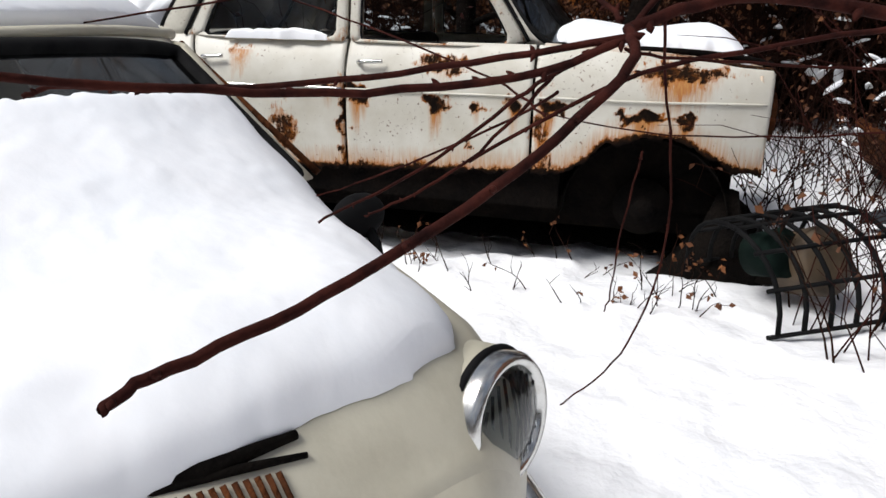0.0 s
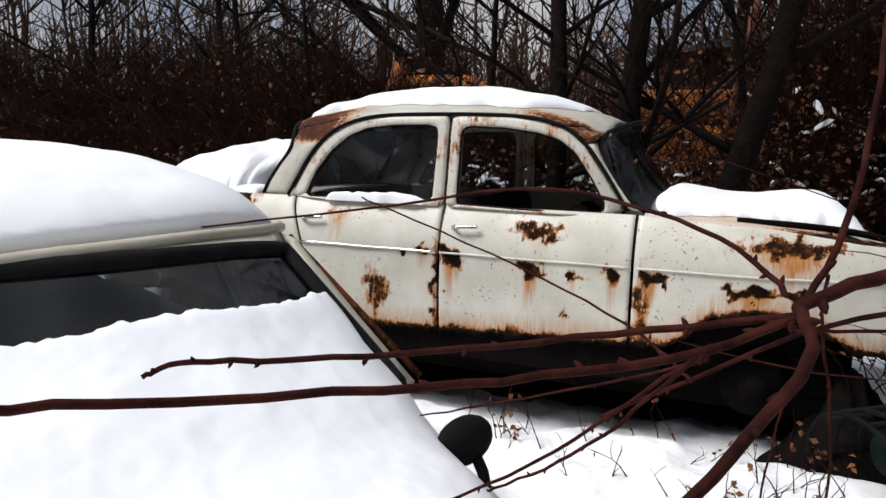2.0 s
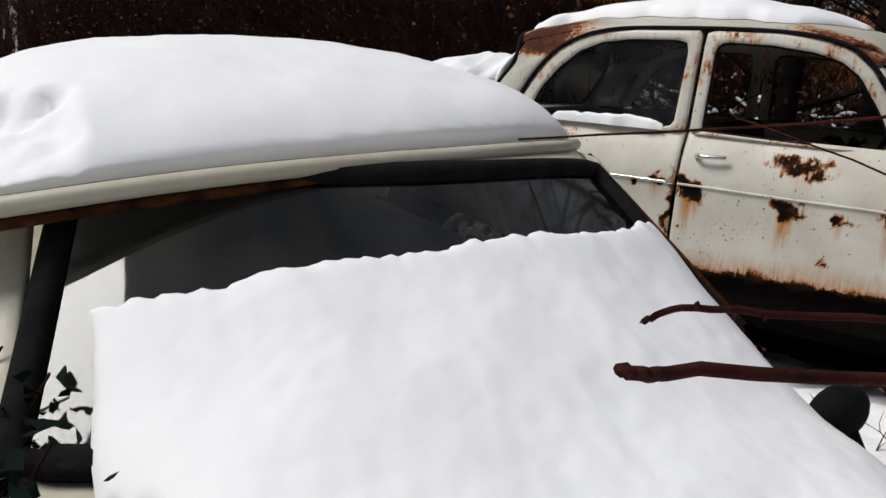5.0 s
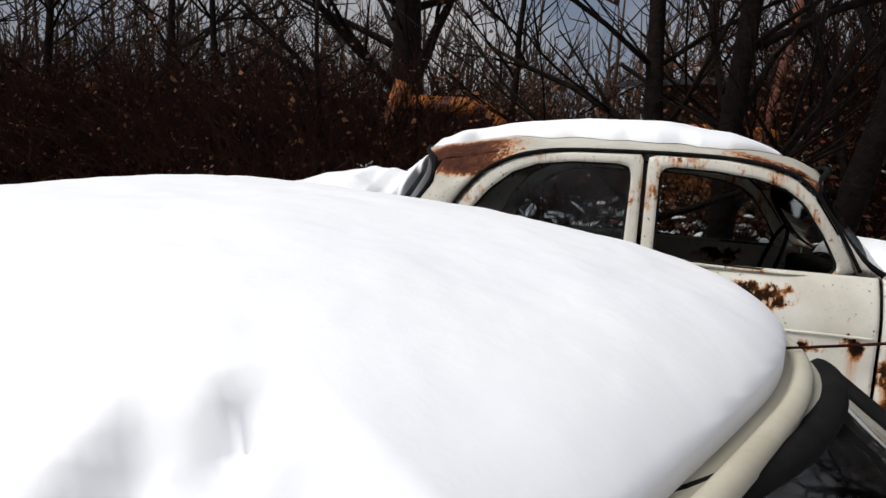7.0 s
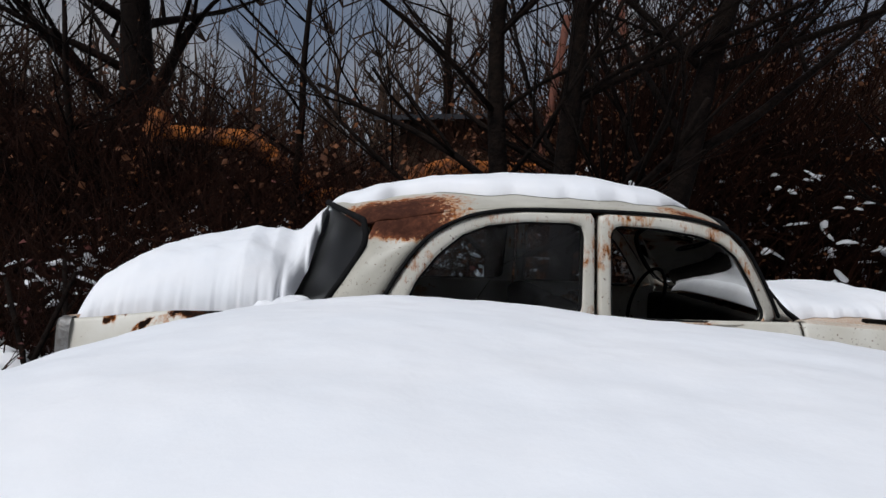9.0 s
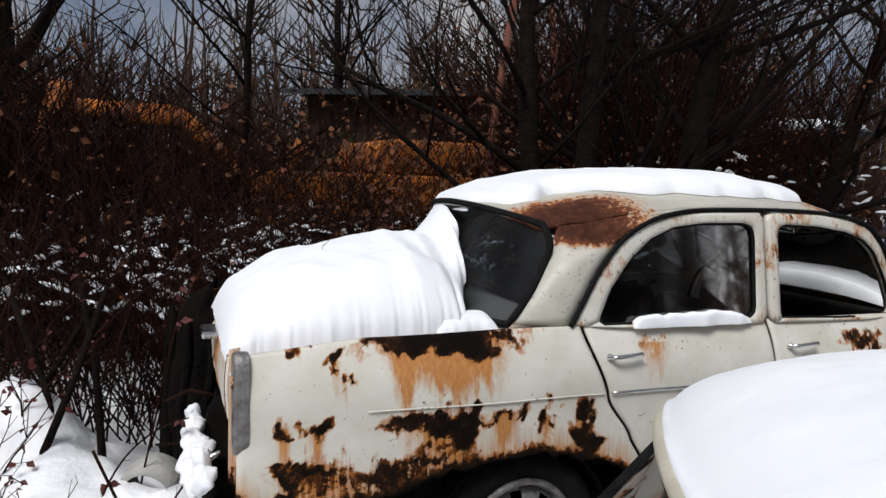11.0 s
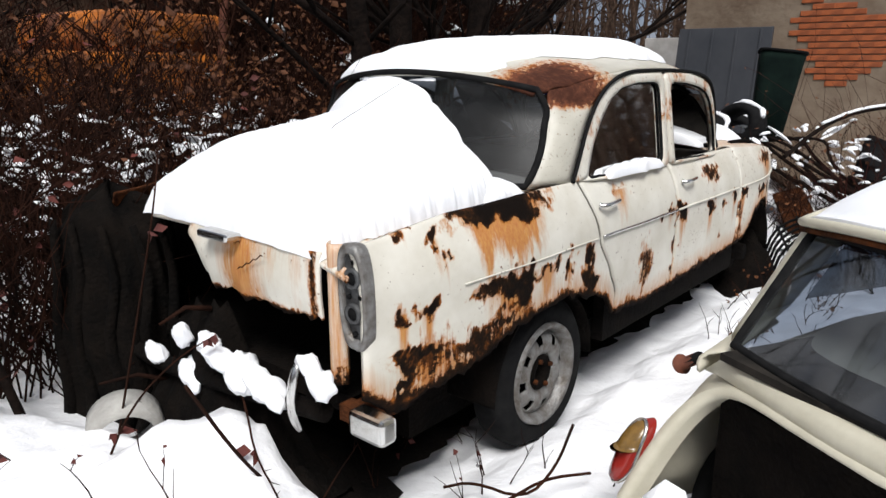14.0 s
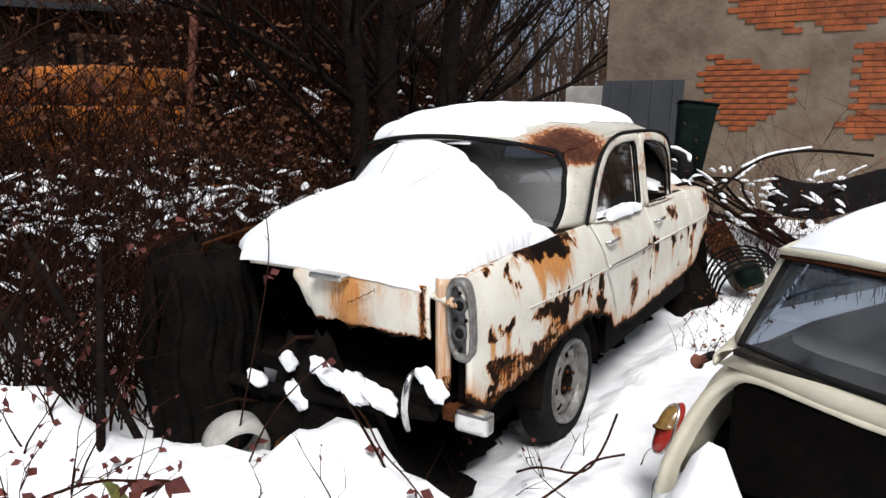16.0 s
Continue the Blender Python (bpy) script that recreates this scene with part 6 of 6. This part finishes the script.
def snow_flakes(name, count, where, size, seed, label):
    """Many small ragged pads of snow caught on twigs and boards."""
    rnd = random.Random(seed)
    v, f = [], []
    for _ in range(count):
        x, y, z = where(rnd)
        a, b, t = size * rnd.uniform(0.4, 1.6), size * rnd.uniform(0.25, 0.7), rnd.uniform(0, 3.14)
        tilt = rnd.uniform(-0.7, 0.7)
        k = len(v)
        n = 9
        for ring_, h in ((1.0, -0.006), (0.9, 0.012), (0.45, 0.035)):
            for i in range(n):
                w = ring_ * (1 + 0.5 * noise.noise(Vector((i * 0.9, x * 7, y * 7))))
                px, py = a * w * math.cos(i * 6.283 / n), b * w * math.sin(i * 6.283 / n)
                v.append((x + px * math.cos(t) - py * math.sin(t), y + px * math.sin(t) + py * math.cos(t), z + h * size * 8 + tilt * px))
        for r in range(2):
            for i in range(n):
                j = (i + 1) % n
                f.append((k + r * n + i, k + r * n + j, k + (r + 1) * n + j, k + (r + 1) * n + i))
        f.append(tuple(k + 2 * n + i for i in range(n)))
        f.append(tuple(k + n - 1 - i for i in range(n)))
    tagged(piece(name, v, f, M_SNOW), label, "snow", kind="stuff")


def on_scrub(r):
    x, y = r.uniform(-3.4, 1.0), r.uniform(2.6, 5.6)
    return x, y, r.uniform(0.45, 0.85) + 0.10 * (y - 2.6) + 0.12 * max(0.0, r.gauss(0, 1))


snow_flakes("scrub_snow", 700, on_scrub, 0.062, 61, "patches of snow caught on the brambles")
snow_flakes("yard_snow", 420, lambda r: (r.uniform(1.2, 7.0), r.uniform(4.2, 8.5), r.uniform(0.6, 1.9)), 0.085, 62, "patches of snow on brush and boards in the yard")
snow_flakes("junk_snow", 160, lambda r: (r.uniform(2.3, 4.8), r.uniform(-0.8, 2.4), r.uniform(0.45, 0.95)), 0.065, 63, "snow lying on the junk heap")
for x, y, z, a0 in ((2.75, 0.92, 0.98, 0), (3.2, 0.80, 1.05, 1), (3.7, 1.0, 0.92, 2)):
    v, f = lathe([(0.19, -0.08), (0.27, -0.09), (0.31, -0.05), (0.315, 0.0), (0.31, 0.05), (0.27, 0.09), (0.19, 0.08), (0.18, 0.0), (0.19, -0.08)], 30)
    o = piece("old_tyre", [(p * 0.75, q, c * 0.62) for p, q, c in v], f, M_RUBBER)
    o.matrix_world = pose(x, y, z - 0.12, 15, 0, 62 + 9 * a0)
    tagged(o, "old black tyre propped up in the junk pile", "tyre", "old tyres")
    arc = [(0.238 * math.cos(a), 0.03 * math.sin(5 * a), 0.196 * math.sin(a)) for a in [0.35 + 2.4 * i / 12 for i in range(13)]]
    cap_ = tube_part("tyre_snow", arc, [0.012 + 0.016 * abs(math.sin(i * 2.3 + a0)) for i in range(13)], M_SNOW)
    cap_.matrix_world = pose(x, y, z - 0.115, 15, 0, 62 + 9 * a0)
    tagged(cap_, "ragged rim of snow on an old tyre", "snow", "tyre snow")
tagged(tube_part("bent_bough", smooth_line([(2.2, 0.15, 0.80), (2.6, 0.02, 1.00), (3.1, -0.12, 1.10), (3.7, -0.40, 1.13), (4.4, -0.9, 1.05)]), 0.015, M_BARK), "bent dead bough over the brush pile", "branch", "fallen branches")
tagged(tube_part("bough_snow", smooth_line([(2.6, 0.02, 1.02), (3.1, -0.12, 1.12), (3.7, -0.40, 1.15)]), 0.012, M_SNOW), "thin snow on the bent bough", "snow")
tagged(part("red_scrap", box_bm(2.55, 2.70, 1.00, 1.10, 0.78, 0.90, 0.03), M_RED, smooth=True), "small red plastic scrap in the junk pile", "scrap")
# bent sheet over a brush pile
rows = [[(3.3 + 0.9 * i / 12, -1.6 + 1.5 * j / 12, 0.45 + 0.45 * math.sin(math.pi * (i + 2) / 16) + 0.1 * math.sin(j * 0.5)) for j in range(13)] for i in range(13)]
v, f = grid_shell(rows, 0.02, lambda p: Vector((0, 0, -1)))
tagged(piece("bent_sheet", v, f, M_BLACK), "bent black sheet lying over the brush pile", "sheet")
for k in range(7):
    a = rnd.uniform(-0.5, 0.5)
    line = smooth_line([(2.4 + 0.15 * k, -0.9 + 0.1 * k, 0.2), (2.9 + 0.2 * k, -0.2 + 0.2 * k + a, 0.62), (3.6, 0.6 + a, 0.85), (4.4, 1.3 + a, 0.7)])
    o = tube_part("fallen_branch", line, [0.022 - 0.016 * i / len(line) for i in range(len(line))], M_BARK)
    tagged(o, "dead dark branch bent over the brush pile", "branch", "fallen branches")
part_barrel = thing("blue_barrel", pose(9.0, 6.2, 0.5), "blue plastic barrel far back in the yard", "barrel")
v, f = lathe([(0, 0), (0.26, 0), (0.29, 0.1), (0.30, 0.45), (0.29, 0.8), (0.26, 0.9), (0, 0.9)], 24)
piece("shell", [(a, c, h) for a, h, c in v], f, M_BLUE, part_barrel)
tagged(part("white_board", box_bm(8.3, 8.36, 3.3, 4.1, 0.5, 1.9, 0.01), M_WHITEP), "white painted board standing in the yard", "board")
part("table_top", box_bm(6.2, 7.6, 3.4, 5.2, 0.95, 1.0, 0.01), M_WOOD)
tagged(bpy.data.objects["table_top"], "low timber platform with snow", "platform")

# Near-black mound added to fill the deeply shaded hollow by the wheel arch.
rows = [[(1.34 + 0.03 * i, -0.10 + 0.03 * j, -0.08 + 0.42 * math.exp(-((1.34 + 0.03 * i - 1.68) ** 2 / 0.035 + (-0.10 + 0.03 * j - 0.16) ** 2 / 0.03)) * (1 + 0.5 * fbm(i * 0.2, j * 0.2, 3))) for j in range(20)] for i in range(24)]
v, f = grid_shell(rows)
tagged(piece("shade_mound", v, [tuple(reversed(q)) for q in f], M_DARK), "black mound added for the shaded hollow before the wheel arch", "scrap", kind="stuff")
# black lattice crate with a tan tub before the sedan's wheel
crate = thing("lattice_crate", pose(1.91, -0.20, 0.05, 8, -6, 24), "black plastic lattice crate round a tan tub", "crate")
v, f = lathe([(0, 0), (0.17, 0), (0.20, 0.02), (0.225, 0.28), (0.21, 0.31), (0.12, 0.315), (0, 0.312)], 28)
turn = Matrix.Rotation(radians(62), 3, "X") @ Matrix.Rotation(radians(20), 3, "Y")
piece("tub", [turn @ Vector((a, c, h)) * 0.62 + Vector((0.05, 0.10, 0.10)) for a, h, c in v], f, M_TAN, crate, "tan plastic tub")
v, f = lathe([(0, 0), (0.12, 0.0), (0.14, 0.2), (0, 0.2)], 20)
piece("pot", [turn @ Vector((a, c, h)) * 0.7 + Vector((-0.10, 0.10, 0.16)) for a, h, c in v], f, M_GREEN, crate, "green plastic pot")
for k in range(6):
    s = -0.25 + 0.10 * k
    arc = [(s + 0.03 * math.cos(a), -0.29 * math.cos(a), 0.05 + 0.29 * math.sin(a) ** 0.8) for a in [math.pi * i / 14 for i in range(15)]]
    tube_part("lattice_strip", arc, 0.010, M_BLACK, crate, sides=5)
for k in range(7):
    a = math.pi * k / 6
    tube_part("lattice_strip", [(-0.26, -0.292 * math.cos(a), 0.05 + 0.292 * math.sin(a) ** 0.8), (0.0, -0.296 * math.cos(a), 0.05 + 0.297 * math.sin(a) ** 0.8), (0.27, -0.292 * math.cos(a), 0.05 + 0.292 * math.sin(a) ** 0.8)], 0.009, M_BLACK, crate, sides=5)

# pale concrete ring and sticks by the sedan's tail
o = piece("concrete_ring", *lathe([(0.095, -0.06), (0.122, -0.06), (0.126, 0.0), (0.122, 0.06), (0.095, 0.06), (0.092, 0.0), (0.095, -0.06)], 30), M_CONCRETE)
o.matrix_world = pose(-2.25, 1.0, 0.195, 14, 0, -24)
tagged(o, "pale concrete ring half sunk in snow", "ring")
for k, (a, b) in enumerate((((-2.75, 1.15, 0.1), (-2.45, 1.5, 0.95)), ((-2.6, 1.3, 0.1), (-2.85, 1.6, 0.9)), ((-2.45, 1.25, 0.1), (-2.6, 1.75, 1.0)), ((-2.95, 1.4, 0.1), (-2.55, 1.9, 0.8)))):
    o = tube_part("leaning_stick", [a, tuple((p + q) / 2 + 0.02 for p, q in zip(a, b)), b], [0.018, 0.016, 0.012], M_BARK)
    tagged(o, "dark wooden stick leaning by the sedan's tail", "stick", "leaning sticks")
# Black mass added to stand for the dark far tail corner, folded like cloth.
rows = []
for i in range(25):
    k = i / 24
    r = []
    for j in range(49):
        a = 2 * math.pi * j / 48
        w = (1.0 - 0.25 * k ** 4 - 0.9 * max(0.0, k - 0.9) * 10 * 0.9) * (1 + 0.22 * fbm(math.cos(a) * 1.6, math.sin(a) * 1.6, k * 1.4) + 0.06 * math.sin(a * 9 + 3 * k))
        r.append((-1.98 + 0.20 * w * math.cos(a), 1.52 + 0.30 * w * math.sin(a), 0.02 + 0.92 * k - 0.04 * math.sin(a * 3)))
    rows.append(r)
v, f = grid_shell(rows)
tail_mass = piece("dark_tail_corner", v, f, M_DARK)
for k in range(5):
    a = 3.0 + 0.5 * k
    tube_part("fold", [(-1.98 + 0.23 * math.cos(a + 0.08 * math.sin(i * 1.3)) * (1 - 0.12 * (i / 8) ** 3), 1.52 + 0.33 * math.sin(a + 0.08 * math.sin(i * 1.3)) * (1 - 0.12 * (i / 8) ** 3), 0.04 + 0.10 * i) for i in range(9)], [0.03 - 0.002 * i for i in range(9)], M_DARK, tail_mass)
tagged(tail_mass, "black folded mass added for the sedan's dark far tail corner", "tarpaulin")
# heap of scrap and litter filling the shaded black below the boot, patched with snow


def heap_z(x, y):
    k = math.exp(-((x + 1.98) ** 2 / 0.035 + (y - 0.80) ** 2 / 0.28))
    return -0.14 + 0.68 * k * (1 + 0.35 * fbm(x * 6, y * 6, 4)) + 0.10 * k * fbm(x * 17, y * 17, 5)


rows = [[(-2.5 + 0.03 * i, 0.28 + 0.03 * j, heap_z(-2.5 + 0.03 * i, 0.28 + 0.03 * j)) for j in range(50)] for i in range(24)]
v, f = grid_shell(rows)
tagged(piece("litter_heap", v, [tuple(reversed(q)) for q in f], M_DARK), "heap of litter and scrap, near black with the shade below the boot", "litter", kind="stuff")
rnd = random.Random(9)
CLUMPS = [(-2.10, 0.837, 0.555, 0.03, 0.032), (-2.10, 0.676, 0.565, 0.035, 0.04), (-2.10, 0.80, 0.42, 0.035, 0.07), (-2.10, 0.60, 0.53, 0.045, 0.06), (-2.10, 0.50, 0.515, 0.05, 0.075),
          (-2.10, 0.38, 0.50, 0.05, 0.07), (-2.09, 0.185, 0.625, 0.03, 0.032), (-2.09, 0.145, 0.58, 0.035, 0.045), (-2.10, 1.02, 0.44, 0.03, 0.05)]
for k, (x, y, z, w, l) in enumerate(CLUMPS):
    tw = rnd.uniform(-0.6, 0.6)
    rows = []
    for i in range(13):
        a = math.pi * i / 12
        r = []
        for j in range(25):
            b = 2 * math.pi * j / 24
            q = 1.0 + 0.45 * fbm(math.cos(b) * 1.7 + k * 3, math.sin(b) * 1.7, i * 0.25)
            px, py = w * math.sin(a) * math.cos(b) * q, l * math.sin(a) * math.sin(b) * q
            r.append((x + px * math.cos(tw) - py * math.sin(tw), y + px * math.sin(tw) + py * math.cos(tw), z - 0.02 + 0.034 * math.cos(a) + 0.4 * py + 0.012 * fbm(px * 30, py * 30, k, 2)))
        rows.append(r)
    v, f = grid_shell(rows)
    tagged(piece("snow_clump", v, f, M_SNOW), "snow clump on the litter below the boot", "snow clump", "snow clumps", "stuff")
for k in range(22):
    x, y = rnd.uniform(-2.4, -2.02), rnd.uniform(0.3, 1.6)
    z = heap_z(x, y)
    d = Vector((rnd.uniform(-1, 1), rnd.uniform(-1, 1), rnd.uniform(-0.2, 0.7))).normalized() * rnd.uniform(0.15, 0.4)
    o = tube_part("scrap_iron", [Vector((x, y, z)), Vector((x, y, z)) + d * 0.5 + Vector((0, 0, 0.03)), Vector((x, y, z)) + d], [0.010, 0.008, 0.005], M_RUST if k % 3 == 0 else M_TWIG)
    tagged(o, "thin bent scrap or stick on the litter heap", "scrap", "scrap sticks")

# ---- branches reaching in over the small car ----
shrub = thing("overhanging_shrub", pose(2.6, -2.0, 0.1), "bare reddish shrub reaching over the small car", "shrub")


def branch(name, line, r0, r1, buds, seed, parent=shrub):
    r0, r1 = r0 * 0.43, r1 * 0.43
    rnd = random.Random(seed)
    off = Vector((2.6, -2.0, 0.1))
    p = [q - off for q in smooth_line([Vector(a) for a in line], 2)]
    n = len(p)
    rad = [r0 + (r1 - r0) * i / (n - 1) for i in range(n)]
    p = [q + Vector((rnd.gauss(0, 0.0010), rnd.gauss(0, 0.0010), rnd.gauss(0, 0.0010))) for q in p]
    v, f = [], []
    tube(v, f, p, rad, 8)
    for k in range(buds):
        i = rnd.randint(1, n - 2)
        d = (p[i + 1] - p[i - 1]).normalized()
        s = (d * 0.8 + d.orthogonal() * rnd.choice((-1, 1)) + Vector((0, 0, rnd.uniform(-0.6, 0.6)))).normalized()
        tube(v, f, [p[i], p[i] + s * rad[i] * 1.6, p[i] + s * rad[i] * 3.0], [rad[i] * 0.8, rad[i] * 0.75, rad[i] * 0.2], 6)
    return piece(name, v, f, M_BRANCH, parent)


branch("stem", [(2.6, -2.0, 0.1), (2.2, -1.95, 0.7), (1.75, -1.92, 1.08), (1.435, -2.036, 1.135), (1.327, -2.101, 1.111), (1.265, -2.15, 1.083)], 0.026, 0.017, 5, 1)
branch("bough", [(1.265, -2.15, 1.075), (1.167, -2.193, 1.025), (0.995, -2.305, 1.012), (0.886, -2.412, 1.015), (0.715, -2.634, 1.048), (0.705, -2.673, 1.055), (0.703, -2.695, 1.065)], 0.013, 0.0085, 14, 2)
branch("bough", [(1.265, -2.15, 1.075), (1.144, -2.167, 1.052), (0.966, -2.213, 1.022), (0.834, -2.277, 1.007), (0.694, -2.374, 1.008), (0.651, -2.427, 1.015), (0.638, -2.447, 1.004)], 0.0115, 0.0065, 14, 3)
branch("bough", [(1.265, -2.15, 1.085), (1.282, -2.213, 1.055), (1.234, -2.28, 0.997), (1.167, -2.381, 0.936), (1.08, -2.516, 0.885), (1.035, -2.627, 0.867), (1.004, -2.726, 0.868), (0.995, -2.755, 0.869), (0.994, -2.782, 0.865)], 0.017, 0.009, 11, 4)
branch("twig", [(1.258, -2.146, 1.095), (1.199, -2.059, 1.14), (1.08, -1.964, 1.168), (0.917, -1.892, 1.196), (0.57, -1.762, 1.13), (0.161, -1.805, 1.067)], 0.009, 0.0045, 7, 5)
branch("twig", [(1.16, -2.08, 0.965), (1.084, -1.989, 0.999), (0.945, -1.903, 1.035), (0.747, -1.851, 1.095), (0.531, -1.782, 1.146)], 0.005, 0.0035, 6, 6)
branch("twig", [(1.265, -2.15, 1.08), (1.315, -2.065, 1.148), (1.347, -1.964, 1.286), (1.362, -1.882, 1.441), (1.37, -1.84, 1.8), (1.36, -1.82, 2.2)], 0.011, 0.006, 5, 9)
branch("twig", [(1.20, -2.17, 1.04), (1.142, -2.18, 1.004), (1.089, -2.201, 0.956), (1.018, -2.236, 0.902), (0.907, -2.29, 0.843)], 0.0075, 0.004, 5, 7)
branch("twig", [(1.18, -2.15, 1.03), (1.126, -2.13, 0.963), (1.058, -2.164, 0.895), (0.994, -2.194, 0.86), (0.939, -2.213, 0.832)], 0.007, 0.0035, 5, 8)
branch("twig", [(1.18, -2.10, 1.0), (1.131, -2.045, 0.965), (0.961, -1.942, 0.874), (0.797, -1.854, 0.794), (0.645, -1.813, 0.736)], 0.006, 0.0035, 5, 12)
branch("twig", [(1.265, -2.14, 1.06), (1.275, -2.126, 1.054), (1.372, -2.037, 1.044), (1.464, -1.954, 1.037), (1.9, -1.75, 1.02)], 0.006, 0.004, 4, 13)
branch("twig", [(1.31, -2.0, 1.10), (1.317, -1.894, 1.033), (1.349, -1.866, 0.859), (1.357, -1.854, 0.708), (1.315, -1.907, 0.564), (1.265, -1.94, 0.496), (1.204, -1.969, 0.449)], 0.006, 0.003, 8, 10)
branch("twig", [(1.30, -1.72, 0.86), (1.272, -1.75, 0.7), (1.27, -1.777, 0.617), (1.26, -1.798, 0.564)], 0.005, 0.003, 3, 11)
branch("twig", [(1.9, -1.75, 1.12), (1.631, -1.837, 1.089), (1.455, -1.904, 1.058), (1.296, -1.994, 1.03), (1.185, -2.055, 0.975), (1.044, -2.042, 0.885)], 0.012, 0.006, 6, 14)
branch("twig", [(1.9, -1.78, 0.95), (1.683, -1.759, 0.924), (1.547, -1.729, 0.902), (1.309, -1.708, 0.889), (1.108, -1.715, 0.922)], 0.005, 0.003, 5, 15)
branch("twig", [(1.45, -2.0, 1.2), (1.7, -1.3, 1.3), (2.1, -0.6, 1.6)], 0.006, 0.003, 3, 16)
thicket("fine_twigs", 40, lambda r: (r.uniform(1.9, 2.6), r.uniform(-1.3, -0.2), 1.0), 1.4, 41, "fine reddish twigs of the shrub", 0.2, 0.003, mat=M_BRANCH, side=4, lean=0.16)
# low evergreen by the small car's far flank
def evergreen(place, wide, lean, top, seed):
    t = thing("evergreen_bush", place, "low dark green evergreen bush against the small car", "bush", "evergreen bushes")
    rnd = random.Random(seed)
    sv, sf, lv, lf = [], [], [], []
    for _ in range(80):
        base = Vector((rnd.uniform(-wide, wide), rnd.uniform(-0.10, 0.10), 0.0))
        tip = Vector((base.x * 1.1 + rnd.uniform(-0.06, 0.06), base.y + lean + rnd.uniform(-0.06, 0.04), top * rnd.uniform(0.6, 1.0) - 0.25 * abs(base.x)))
        mid = base.lerp(tip, 0.5) + Vector((rnd.uniform(-0.04, 0.04), -0.5 * lean + rnd.uniform(-0.03, 0.03), 0.02))
        tube(sv, sf, [base, mid, tip], [0.006, 0.005, 0.002], 4)
        for k in range(130):
            a = rnd.random() ** 0.7
            p = base.lerp(mid, 2 * a) if a < 0.5 else mid.lerp(tip, 2 * a - 1)
            leaf(lv, lf, p + Vector((rnd.uniform(-0.05, 0.05), rnd.uniform(-0.04, 0.04), rnd.uniform(-0.02, 0.03))), rnd, 0.024)
    piece("stems", sv, sf, M_TWIG, t)
    piece("foliage", lv, lf, M_GREEN, t, "dense small dark green leaves")


evergreen(MINI @ pose(0.62, -0.88, 0.10), 0.42, 0.03, 0.84, 42)
evergreen(MINI @ pose(1.50, -0.84, 0.10), 0.34, 0.26, 0.95, 43)
# bramble canes with red leaves by the sedan's tail
def cane(line, leaves, seed):
    t = thing("bramble_cane", pose(*line[0]), "thin dark bramble cane with withered red leaves", "bramble", "bramble canes")
    rnd = random.Random(seed)
    o = Vector(line[0])
    p = [q - o for q in smooth_line(line)]
    v, f = [], []
    tube(v, f, p, [0.0045 - 0.0025 * i / len(p) for i in range(len(p))], 6)
    for k in range(7):
        q = rnd.choice(p)
        d = Vector((rnd.uniform(-1, 1), rnd.uniform(-1, 1), rnd.uniform(-0.3, 1))).normalized() * 0.03
        tube(v, f, [q, q + d], [0.0018, 0.0006], 4)
    piece("stem", v, f, M_TWIG, t)
    for k in leaves:
        lv, lf = [], []
        for _ in range(3):
            leaf(lv, lf, p[int(k * (len(p) - 1))] + Vector((rnd.uniform(-0.01, 0.01), rnd.uniform(-0.01, 0.01), 0)), rnd, 0.05)
        piece("leaf", lv, lf, M_LEAF_RED, t)


cane([(-2.05, 0.62, 0.45), (-2.16, 0.40, 0.42), (-2.212, 0.297, 0.34), (-2.25, 0.14, 0.29), (-2.30, -0.05, 0.16)], (0.5, 0.75, 0.9), 71)
cane([(-2.30, 0.95, 0.20), (-2.22, 0.90, 0.60), (-2.15, 0.86, 0.95), (-2.05, 0.98, 1.12)], (0.6,), 72)
cane([(-2.45, 0.75, 0.20), (-2.36, 0.70, 0.42), (-2.24, 0.62, 0.56), (-2.12, 0.60, 0.60)], (0.3, 0.9), 73)
cane([(-3.9, 0.5, 0.1), (-3.62, 0.2, 0.75), (-3.42, 0.07, 0.87), (-3.28, -0.03, 0.83)], (0.6, 0.8, 1.0), 74)
corner = thing("leafy_shoot", pose(-3.40, 0.05, 0.80), "withered shoot with yellow-green and red leaves by the path", "shoot")
rnd = random.Random(75)
tube_part("stem", [(0, 0, -0.72), (0.01, 0, -0.3), (0, 0, 0.02)], [0.006, 0.005, 0.003], M_TWIG, corner)
for k in range(9):
    lv, lf = [], []
    leaf(lv, lf, Vector((rnd.uniform(-0.07, 0.09), rnd.uniform(-0.06, 0.04), rnd.uniform(-0.05, 0.05))), rnd, 0.075)
    piece("leaf", lv, lf, M_LEAF_GREEN if k % 3 == 0 else M_LEAF_RED, corner)
# path sticks in the snow
for k, line in enumerate((((-2.0, -0.15, 0.14), (-1.75, -0.25, 0.20), (-1.5, -0.22, 0.14), (-1.35, -0.3, 0.12)), ((-1.736, 0.003, 0.13), (-1.674, -0.066, 0.15), (-1.63, -0.231, 0.13), (-1.515, -0.266, 0.2), (-1.502, -0.311, 0.36)), ((-2.15, 0.3, 0.2), (-2.3, 0.25, 0.4), (-2.4, 0.3, 0.62)))):
    o = tube_part("fallen_twig", smooth_line(line), 0.005, M_TWIG)
    tagged(o, "thin dark twig lying on the snow", "twig", "fallen twigs")
